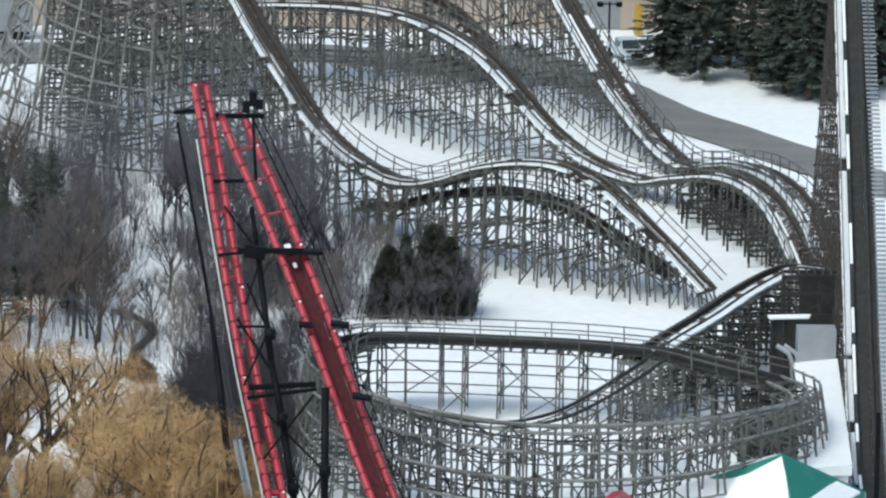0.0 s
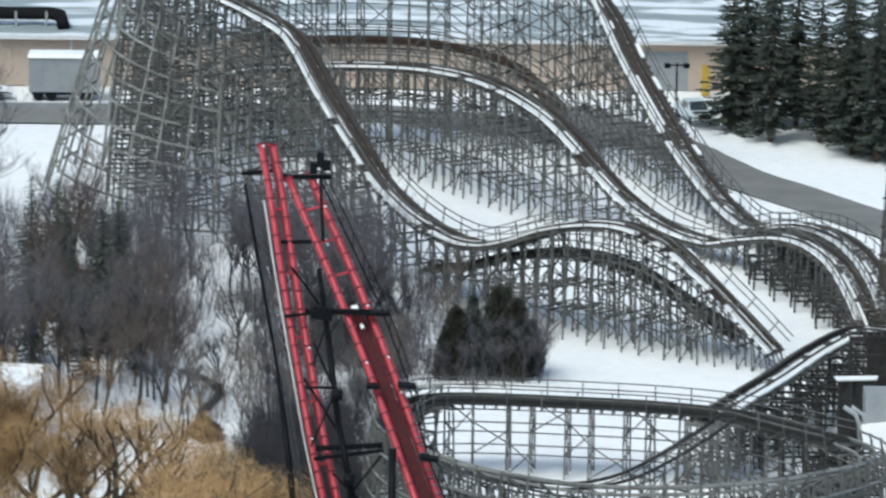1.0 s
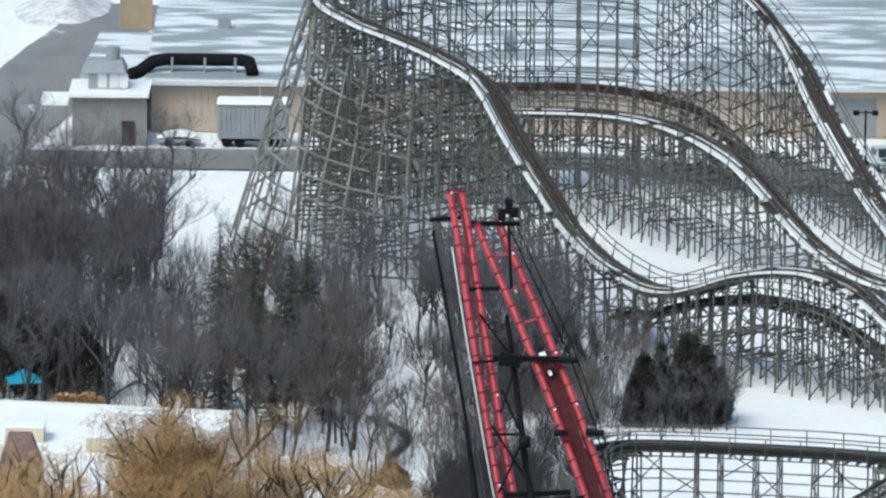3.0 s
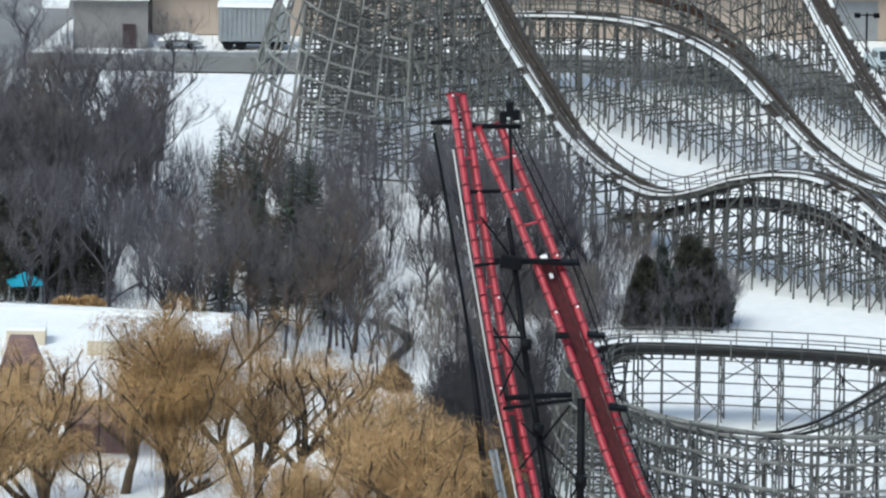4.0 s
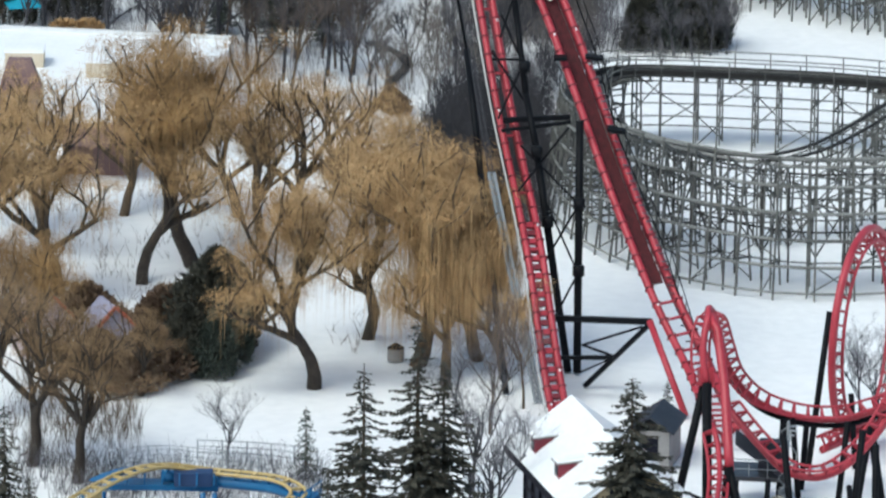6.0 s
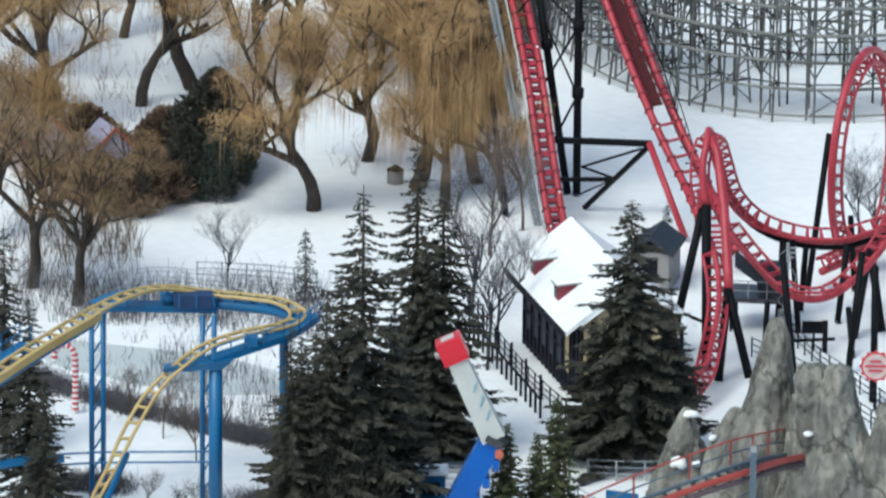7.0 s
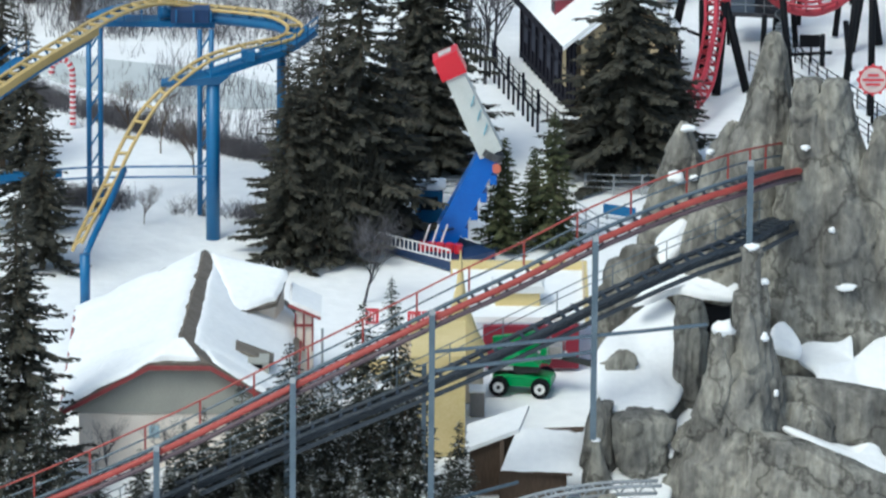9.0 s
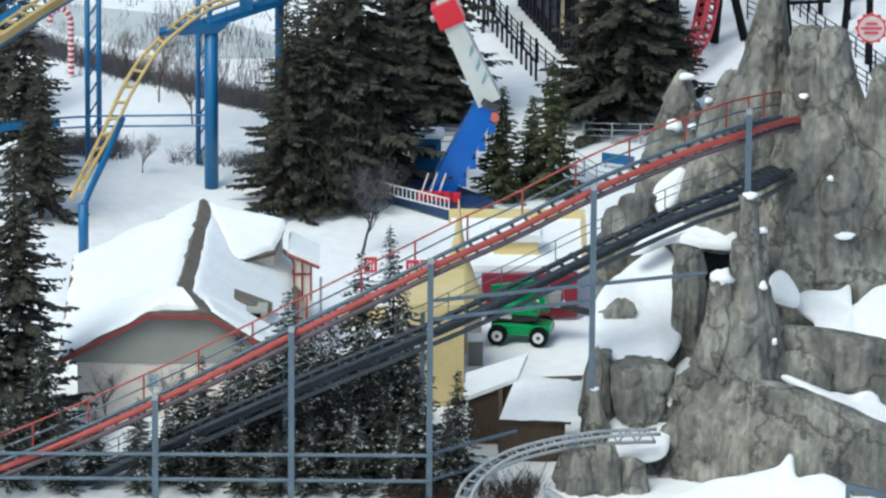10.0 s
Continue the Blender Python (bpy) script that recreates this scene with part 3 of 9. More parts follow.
    for x, z in ((5.7, 13.5), (8.28, 10.3), (8.28, 6.2), (6.4, 9.2), (4.95, 17.9)):
        part("node", Geo().tube([(x, 458.4 if z < 14 else 461.8, z - 0.3), (x, 458.4 if z < 14 else 461.8, z + 0.3)], 0.36, 10), BLACK, c, smooth=True)
    for a, b in (((3.9, 471, 30.0), (3.9, 471, 30.9)), ((4.3, 471, 29.8), (4.3, 471, 30.4)), ((3.5, 471, 29.6), (3.5, 471, 30.3))):
        part("winch_motor", Geo().beam(a, b, 0.45), BLACK, c, "black lift motor on top of the tower")
    part("gusset", Geo().beam((3.4, 465.6, 22.2), (4.7, 465.6, 22.0), 0.6, 0.75), BLACK, c)
    for p, q in (((6.4, 466, 22.05), (8.1, 466.2, 22.0)), ((8.6, 463, 18.3), (9.7, 463, 18.2)), ((9.9, 459.8, 14.6), (11.0, 459.8, 14.45)), ((6.7, 463, 18.2), (7.5, 463, 18.2))):
        part("landing", Geo().beam(p, q, 0.9, 0.22), BLACK, c, "small black maintenance landing")
    # catwalk beside the right spike
    g, deck = Geo(), Geo()
    way = [Vector(p) for p in ((3.99, 471.7, 28.9), (7.59, 466.5, 22.3), (9.2, 463.4, 18.5), (10.45, 459.9, 14.4), (13.2, 455.6, 8.6), (15.1, 451.5, 3.3))]
    for a, b in zip(way, way[1:]):
        m = max(4, round((b - a).length / 0.55))
        for k in range(m):
            p, q = a.lerp(b, k / m), a.lerp(b, (k + 1) / m)
            g.beam(p, q, 0.07)
            g.beam(p + Vector((0.05, 0, 0.95)), q + Vector((0.05, 0, 0.95)), 0.05)
            if k % 3 == 0:
                g.beam(p, p + Vector((0.05, 0, 0.95)), 0.05)
            if a.z < 19:
                deck.beam(p - Vector((0.42, 0, 0.1)), p - Vector((0.02, 0, 0.1)), 0.2, 0.05)
    part("stair_rail", g, BLACK, c, "thin black walkway rail")
    part("stair_treads", deck, STEEL_DARK, c, "dark grating stair treads", kind="stuff")
    # snow caught at the head of the lift channel
    for f, w, h in ((0.2, 0.4, 0.26), (0.225, 0.2, 0.16), (0.11, 0.1, 0.2)):
        p, d, sd, u = right[int(f * len(right))]
        part("caught_snow", Geo().beam(p - d * h - u * 0.2, p + d * h - u * 0.2, w, 0.12, u), SNOW, c)
    # white conduit
    part("conduit", Geo().tube([p + Vector((-0.78, -0.3, 0)) for p, d, s, u in left[int(0.1 * len(left)):]], 0.065, 6), PALE_STEEL, c, "pale cable conduit along the spike")
    # rolling element, low track and loop
    roll = [(30, 438, 9.0), (26.5, 433.5, 5.9), (23.8, 432, 4.95), (21.9, 431.6, 4.75), (19.9, 431.4, 5.0), (18, 431, 5.8), (16.7, 430, 7.3), (16.0, 428.6, 9.4), (15.5, 427, 11.1), (14.95, 425.6, 11.75), (14.55, 424.8, 10.9), (14.5, 424.4, 9.6), (14.75, 424.1, 8.4)]
    roll_line = tube_track(c, roll, 1.05, 0.075, RED, tie=0.8, spine=0.5, step=0.4, side=((0.1, 0.9, 0.42), (1, 0.25, 0)), spine_r=0.2)
    part("walkway_beam", Geo().tube([p - u * 0.95 for p, d, s, u in roll_line[:int(0.62 * len(roll_line))]], 0.16, 8), BLACK, c, "black walkway beam below the track", smooth=True)
    tube_track(c, [(15.15, 422.2, 6.0), (15.4, 421.0, 4.9), (15.4, 419.0, 3.7), (15.0, 416.4, 2.4), (14.5, 414, 1.4), (13.4, 411, 0.9)], 1.05, 0.095, RED, tie=0.8, spine=0.5, step=0.4, side=((1, 0.25, 0), (1, 0.25, 0)), spine_r=0.16)
    tube_track(c, [(16.5, 428.8, 6.0), (17.2, 427.9, 5.3), (18.2, 426.8, 4.4), (19.4, 425.6, 3.5), (21.0, 425.2, 3.2), (22.4, 425.6, 3.6), (23.8, 426.6, 4.6), (25.2, 428, 6.2), (27, 431, 9)], 1.0, 0.085, RED, tie=0.8, spine=0.5, step=0.4)
    lp = []
    for k in range(23):
        a = radians(-95 + k * 16.0)
        lp.append((24.05 - 1.6 * math.cos(a) + 0.04 * k, 441 - 4.2 * math.cos(a), 7.1 + 5.3 * math.sin(a)))
    tube_track(c, [(27.5, 445, 1.8)] + lp + [(22, 437, 1.8)], 0.7, 0.1, RED, side=((0.91, -0.41, 0), (0.91, -0.41, 0)), tie=0.8, spine=-0.7, step=0.4, spine_r=0.24)
    part("gusset", Geo().beam((14.75, 424.1, 9.3), (14.8, 423.9, 8.3), 0.75, 0.6), RED, c)
    part("red_column", Geo().tube([(15.0, 425.2, 11.95), (15.45, 424.6, 11.2), (15.8, 422.9, 8.6), (16.0, 420.8, 5.6), (16.05, 420, 4.4)], 0.28, 10), RED, c, "red upper column with forked black legs", smooth=True)
    for a, b, r in (((14.75, 424.2, 8.5), (12.9, 423, 0), 0.24), ((14.85, 423.6, 8.5), (14.9, 420, 0), 0.27), ((16.0, 420, 4.7), (15.5, 418.0, 0), 0.24), ((16.0, 420, 4.7), (17.2, 418.6, 0), 0.24),
                    ((22.3, 438, 9.0), (21.2, 437, 0), 0.18), ((23.6, 437.5, 4.3), (23.9, 437, 0), 0.17), ((19.6, 431.4, 4.4), (19.4, 431, 0), 0.3), ((20.0, 431.4, 4.4), (20.3, 428, 0), 0.17),
                    ((24.4, 431, 4.2), (23.4, 427, 0), 0.19), ((24.4, 431, 4.2), (25.0, 428.5, 0), 0.24), ((25.6, 431, 5.0), (26.1, 427.5, 0), 0.22), ((21.6, 424, 1.8), (21.6, 424, 0), 0.15), ((18.4, 425, 2.6), (18.3, 425, 0), 0.16), ((22.9, 424.6, 2.4), (23.1, 423, 0), 0.16), ((19.0, 421, 6.4), (19.7, 419.6, 0), 0.2), ((20.9, 433, 4.2), (20.6, 432.4, 0), 0.17), ((23.4, 421, 6.6), (22.7, 419.7, 0), 0.2), ((23.1, 431, 4.4), (22.6, 430.1, 0), 0.18), ((23.8, 415, 7.4), (23.8, 414.1, 0), 0.2)):
        part("column", Geo().tube([a, b], r, 10), BLACK, c, smooth=True)
    for a, b, w in (((18.5, 421, 1.4), (22, 421, 1.6), 0.16), ((13, 424, 2.4), (15, 421, 2.4), 0.14)):
        part("cross_beam", Geo().beam(a, b, w), BLACK, c)
    return c


build_red_coaster()


# ---- trees ----
def bare_tree_meshes(seed, h, spread=0.9, lean=0.1, density=1.0, bark=BARK, twig=None, name="trunk", levels=5):
    rnd = random.Random(seed)
    g, tw = Geo(), Geo()

    def grow(p, d, length, r, depth):
        pts = [p]
        n = 3 if depth < 3 else 2
        for i in range(n):
            d = (d + Vector((rnd.uniform(-1, 1), rnd.uniform(-1, 1), rnd.uniform(-0.4, 0.8))) * (0.12 + 0.07 * depth)).normalized()
            p = p + d * length / n
            pts.append(p)
        if depth < 4:
            (g if depth < 3 else tw).tube(pts, r, 5 if depth < 2 else 3, r * 0.55, cap=False)
        else:
            wd = d.cross(Vector((rnd.uniform(-1, 1), rnd.uniform(-1, 1), rnd.uniform(-1, 1)))).normalized() * max(r, 0.008)
            tw.quad(pts[0] - wd, pts[0] + wd, pts[1] + wd * 0.7, pts[1] - wd * 0.7).quad(pts[1] - wd * 0.7, pts[1] + wd * 0.7, pts[2])
        if depth == levels:
            return
        kids = [6, 4, 4, 4, 4][depth] * density
        for k in range(max(2, round(kids + rnd.uniform(-0.8, 0.8)))):
            t = rnd.uniform(0.4, 1.0)
            i = min(n - 1, int(t * n))
            q = pts[i].lerp(pts[i + 1], t * n - i)
            a = rnd.uniform(0, 2 * math.pi)
            side = Vector((math.cos(a), math.sin(a), 0))
            nd = (d * rnd.uniform(0.6, 1.1) + side * rnd.uniform(0.5, 1.1) * spread + Vector((0, 0, 0.3))).normalized()
            grow(q, nd, length * rnd.uniform(0.5, 0.78), max(0.007, r * rnd.uniform(0.4, 0.6)), depth + 1)

    grow(Vector((0, 0, -0.2)), Vector((rnd.uniform(-lean, lean), rnd.uniform(-lean, lean), 1)), h * 0.4, h * 0.0125, 0)
    return g.mesh(name, bark, True), tw.mesh("crown", twig or bark)


def tree_copies(kind_name, meshes, spots, label, category, group):
    for i, (x, y, sc) in enumerate(spots):
        a, b = meshes[i % len(meshes)]
        ob = thing(kind_name, label, category, (x, y, 0), (i * 77) % 360, group)
        ob.scale = (sc, sc, sc * (0.92 + 0.16 * ((i * 37) % 10) / 10))
        part("trunk", a, None, ob)
        part("crown", b, None, ob)


def spruce_meshes(seed, h, width=0.2, gap=0.42, needle=NEEDLE, blades=1.0, ragged=0.3, bottom=0.07):
    rnd = random.Random(seed)
    g, n = Geo(), Geo()
    g.tube([(0, 0, -0.2), (0, 0, h * 0.5), (0, 0, h * 0.99)], h * 0.016, 6, 0.02)
    z = h * bottom
    while z < h * 0.98:
        t = z / h
        reach = h * width * (1 - t) ** 0.85 * (0.7 + 0.3 * min(1, t * 7)) + 0.12
        cnt = 7 if t < 0.75 else 5
        a0 = rnd.uniform(0, 6.28)
        for k in range(cnt):
            a = a0 + k * 6.283 / cnt + rnd.uniform(-0.35, 0.35)
            L = reach * rnd.uniform(1 - ragged * 1.5, 1 + ragged * 0.4)
            dx, dy = math.cos(a), math.sin(a)
            droop = rnd.uniform(0.12, 0.4)
            base = Vector((0, 0, z + rnd.uniform(-0.1, 0.1)))
            mid = base + Vector((dx * L * 0.6, dy * L * 0.6, -droop * L * 0.75))
            tip = base + Vector((dx * L, dy * L, -droop * L * 0.8))
            if L > 0.7:
                g.tube([base, mid, tip], 0.025, 3, 0.008, cap=False)
            m = max(6, round(L / 0.075 * blades))
            for j in range(m):
                f = ((j + rnd.random()) / m) ** 0.75
                p = base.lerp(mid, f / 0.6) if f < 0.6 else mid.lerp(tip, (f - 0.6) / 0.4)
                ln = (0.13 + 0.20 * L * (1.1 - f) ** 0.7) * rnd.uniform(0.5, 1.2)
                b = a + rnd.choice((-1, 1)) * rnd.uniform(0.3, 1.2)
                q = p + Vector((math.cos(b) * ln, math.sin(b) * ln, -rnd.uniform(0.05, 0.6) * ln))
                s = Vector((-math.sin(b), math.cos(b), rnd.uniform(-0.8, 0.8))) * (0.035 + 0.16 * ln)
                n.quad(p, p.lerp(q, 0.5) + s, q, p.lerp(q, 0.5) - s)
        z += gap * rnd.uniform(0.7, 1.3) * (0.5 + 0.5 * (1 - t))
    return g.mesh("trunk", BARK_WARM), n.mesh("crown", needle)


def willow_meshes(seed, h, spread, strands=9000, limbs=5, low=2.2, bark=BARK_DARK, weep=0.06, twig=WILLOW, puff=0.8, fall=(0.18, 0.55), keep=0.7, lean=(0, 0)):
    """A willow: bare dark limbs below, and above them rounded clouds of fine drooping twigs."""
    rnd = random.Random(seed)
    g, n = Geo(), Geo()
    tips = []

    def limb(p, d, length, r, depth):
        pts = [p]
        for i in range(4):
            d = (d + Vector((rnd.uniform(-1, 1), rnd.uniform(-1, 1), rnd.uniform(-0.3, 0.5))) * 0.3).normalized()
            p = p + d * length / 4
            pts.append(p)
        if depth > 1:
            tips.append(pts[2])
            tips.append(pts[4])
        g.tube(pts, r, 6 if depth < 2 else 4, r * 0.62, cap=False)
        if depth == 3:
            return
        n_kid = limbs if depth == 0 else 4
        a0 = rnd.uniform(0, 6.283)
        for k in range(n_kid):
            a = a0 + k * 6.283 / n_kid + rnd.uniform(-0.5, 0.5)
            q = pts[rnd.choice((2, 3, 4))] if depth else pts[rnd.choice((3, 4, 4))]
            way = Vector((math.cos(a) * spread, math.sin(a) * spread, rnd.uniform(0.0, 1.5))).normalized() * 0.6 + d * 0.4
            limb(q, way.normalized(), length * (rnd.uniform(0.85, 1.15) if depth == 0 else rnd.uniform(0.55, 0.8)), max(0.018, r * rnd.uniform(0.42, 0.6)), depth + 1)

    limb(Vector((0, 0, -0.3)), Vector((lean[0] + rnd.uniform(-0.15, 0.15), lean[1] + rnd.uniform(-0.15, 0.15), 1)), h * 0.31, h * 0.031, 0)
    clouds = [(t, rnd.uniform(0.7, 1.3)) for t in tips if rnd.random() < keep]
    for k in range(strands):
        c, size = rnd.choice(clouds)
        a, up = rnd.uniform(0, 6.283), rnd.uniform(-0.5, 1.0)
        out = Vector((math.cos(a), math.sin(a), 0))
        rad = puff * size * rnd.uniform(0.2, 1.0) ** 0.6
        p = c + out * rad * math.sqrt(max(0.0, 1 - up * up)) + Vector((0, 0, up * rad * 0.75))
        long = rnd.random() < weep
        L = min(rnd.uniform(1.2, 4.2), max(0.4, p.z - low * rnd.uniform(0.6, 1.2))) if long else rnd.uniform(*fall)
        w = Vector((-out.y, out.x, rnd.uniform(-0.9, 0.9))) * rnd.uniform(0.006, 0.012)
        if long:
            pts = [p, p + out * 0.25 - Vector((0, 0, 0.3 * L)), p + out * 0.3 - Vector((0, 0, L))]
        else:
            way = (out + Vector((rnd.uniform(-0.8, 0.8), rnd.uniform(-0.8, 0.8), rnd.uniform(-1.0, 0.7)))).normalized()
            pts = [p, p + way * 0.55 * L, p + way * L - Vector((0, 0, rnd.uniform(0.1, 0.55) * L))]
        n.quad(pts[0] - w, pts[0] + w, pts[1] + w, pts[1] - w).quad(pts[1] - w, pts[1] + w, pts[2])
    return g.mesh("trunk", bark, True), n.mesh("crown", twig)


def scatter(seed, poly, count, gap):
    rnd = random.Random(seed)
    xs, ys = [p[0] for p in poly], [p[1] for p in poly]
    out = []
    for _ in range(count * 60):
        x, y = rnd.uniform(min(xs), max(xs)), rnd.uniform(min(ys), max(ys))
        if inside(x, y, poly) and all((x - a) ** 2 + ((y - b) * 0.5) ** 2 > gap * gap for a, b, _ in out):
            out.append((x, y, rnd.uniform(0.75, 1.15)))
            if len(out) == count:
                break
    return out


def brush(name, seed, poly, count, h, material, label, lean=0.4):
    rnd = random.Random(seed)
    g = Geo()
    xs, ys = [p[0] for p in poly], [p[1] for p in poly]
    made = 0
    while made < count:
        x, y = rnd.uniform(min(xs), max(xs)), rnd.uniform(min(ys), max(ys))
        if not inside(x, y, poly) or noise.noise((x * 0.25, y * 0.12, seed)) < rnd.uniform(-0.5, 0.3):
            continue
        made += 1
        for k in range(3):
            L = h * rnd.uniform(0.4, 1.1)
            d = Vector((rnd.uniform(-lean, lean), rnd.uniform(-lean, lean), 1)) * L
            p = Vector((x + rnd.uniform(-0.3, 0.3), y + rnd.uniform(-0.3, 0.3), -0.1))
            g.tube([p, p + d * 0.5, p + d + Vector((rnd.uniform(-0.2, 0.2), rnd.uniform(-0.2, 0.2), 0)) * L], 0.018, 3, 0.006, cap=False)
    tagged(part(name, g, material), label, "brush", kind="stuff")


GREY_TREES = [bare_tree_meshes(s, 12.5, 0.85, 0.15, 1.0, BARK_TRUNK, BARK) for s in (11, 12, 13, 14)]
WARM_TREES = [bare_tree_meshes(s, 11.5, 0.85, 0.12, 1.05, BARK_WARM, BARK_ROSE) for s in (21, 22, 23)]
SMALL_GREY = [bare_tree_meshes(s, 12.5, 0.85, 0.15, 1.1, BARK_TRUNK, BARK, levels=4) for s in (13, 14)]
SMALL_PALE = [bare_tree_meshes(s, 11, 0.9, 0.15, 1.1, BARK_PALE, levels=4) for s in (16, 17)]
FOREST = [(-36, 600), (-31, 545), (-26, 540), (-13, 531), (-6, 536), (-6, 560), (-1, 566), (6, 552), (11, 556), (10, 575), (-2, 592), (-12, 606), (-24, 612)]
spots = [p for p in scatter(5, FOREST, 120, 1.15) if noise.noise((p[0] * 0.16, p[1] * 0.09, 4.4)) > -0.22 and not (-18.6 < p[0] < -9 and 546 < p[1] < 564 and (p[0] * 7.3) % 1 < 0.6) and not (-18 < p[0] < -7.5 and 563 < p[1] < 582 and (p[0] * 7.3) % 1 < 0.7) and not (-27 < p[0] < -20 and 562 < p[1] < 578) and not (-22 < p[0] < -9 and p[1] > 584)]
tree_copies("bare_tree", GREY_TREES + GREY_TREES[:2] + WARM_TREES[:1], spots, "leafless grey-brown deciduous tree in snowy woodland", "tree", "woodland trees")
tree_copies("tall_tree", GREY_TREES, [(-31.4, 588, 1.15), (-28.0, 596, 1.2), (-24.2, 594, 1.15), (-33, 603, 1.2), (-27.2, 604, 1.1), (-22.4, 586, 1.0), (-35.5, 597, 1.2), (-29.6, 578, 1.05), (-30.5, 612, 1.0), (-28.5, 608, 1.0), (-25.6, 606, 0.95)], "tall leafless purple-grey tree in snowy woodland", "tree", "tall woodland trees")
tree_copies("purple_tree", GREY_TREES, [(x, y, s * 0.95) for x, y, s in scatter(45, [(-36, 574), (-20, 576), (-19.5, 582), (-25, 594), (-36, 600)], 24, 1.2)], "tall leafless purple-grey tree in dense woodland", "tree", "tall woodland trees")
POLE_TREES = [bare_tree_meshes(s, 13, 0.45, 0.1, 0.8, BARK_TRUNK, BARK, levels=4) for s in (35, 36, 37)]
tree_copies("slim_tree", POLE_TREES, [(x, y, s * 0.9) for x, y, s in scatter(48, [(-37, 548), (-24, 545), (-20, 572), (-22, 600), (-37, 606)], 34, 1.1)], "slim upright leafless grey tree in dense woodland", "tree", "tall woodland trees")
PURPLE_TREES = [bare_tree_meshes(s, 12.5, 0.85, 0.15, 1.15, BARK_DARK, BARK_TRUNK, levels=5) for s in (11, 14)]
tree_copies("dusky_tree", PURPLE_TREES, [(x, y, s * 0.95) for x, y, s in scatter(47, [(-38, 560), (-27, 556), (-23, 580), (-26, 600), (-38, 606)], 7, 1.6)], "dark leafless purple-grey tree in dense woodland", "tree", "tall woodland trees")
tree_copies("brown_tree", WARM_TREES, [(x, y, s * 0.8) for x, y, s in scatter(46, [(-19.5, 543), (-14, 535), (-6.5, 536), (-5.5, 556), (-10, 566), (-19, 560)], 15, 1.5)], "leafless rosy-brown tree before the dark spruces", "tree", "brown woodland trees")
tree_copies("rosy_tree", WARM_TREES + GREY_TREES[:1], [(x, y, s * 0.72) for x, y, s in scatter(49, [(-16, 545), (-8.5, 538), (-5.5, 548), (-6, 566), (-10, 584), (-15, 580)], 16, 1.3)], "leafless rosy-grey tree at the woodland edge", "tree", "brown woodland trees")
tree_copies("hollow_tree", GREY_TREES, [(x, y, s * 0.7) for x, y, s in scatter(41, [(-9, 566), (0, 566), (4, 582), (-1, 593), (-9, 592)], 15, 1.3)], "leafless grey tree in the snowy hollow", "tree", "hollow trees")
brush("undergrowth", 3, FOREST, 1900, 3.0, BARK, "leafless grey undergrowth on the woodland floor")
brush("hillside_brush", 4, [(4, 548), (14, 548), (22, 562), (12, 584), (4, 588)], 1300, 2.2, BARK, "leafless grey brush below the wooden coaster")
tree_copies("bank_sapling", SMALL_PALE + SMALL_GREY, [(x, y, s * 0.6) for x, y, s in scatter(18, [(-8, 533), (-1, 528), (4, 535), (5, 562), (-2, 563), (-1, 545), (-6.5, 541)], 28, 0.9)], "slender leafless sapling on the snowy stream bank", "tree", "bank saplings")
brush("bank_brush", 19, [(-8, 530), (0, 524), (4, 535), (5, 562), (-3, 562), (-0.5, 548), (-5, 541)], 420, 1.5, BARK_PALE, "thin leafless brush on the stream bank")
tree_copies("young_tree", SMALL_PALE + SMALL_GREY, [(x, y, s * 0.55) for x, y, s in scatter(8, [(4, 550), (14, 553), (20, 566), (10, 582), (4, 584)], 16, 1.2)], "slender leafless sapling below the wooden coaster", "tree", "saplings")

SPRUCES = [spruce_meshes(s, 12, w, blades=1.6) for s, w in ((31, 0.2), (32, 0.18), (33, 0.23))]
BIG_SPRUCES = [spruce_meshes(s, 16, w, 0.46, NEEDLE, 1.5, 0.5) for s, w in ((41, 0.235), (42, 0.195), (43, 0.25))]
tree_copies("spruce", BIG_SPRUCES, [(39.5, 646, 0.95), (42.4, 641, 0.95), (41, 652, 1.1), (45, 648, 1.05), (46.5, 641, 0.9), (48.8, 636, 0.95), (50.6, 633, 0.9), (52, 641, 1.0), (49, 645, 1.1), (54, 634, 1.0), (43.5, 655, 1.1), (57, 640, 1.1), (55.5, 648, 1.0), (59.5, 650, 1.1), (60.5, 638, 1.0), (53, 655, 1.1)], "tall dark green spruce standing in snow by the road", "tree", "roadside spruces")
tree_copies("woodland_spruce", SPRUCES, [(-16.35, 567.5, 0.98), (-13.8, 563.6, 0.86), (-10.9, 556, 0.92), (-9.8, 560, 0.98), (-13.2, 556, 0.72), (-16.0, 553, 0.62), (-8.4, 549, 0.7), (-12.0, 547, 0.62), (-14.6, 572, 0.8)], "dark spruce among the bare woodland trees", "tree", "woodland spruces")


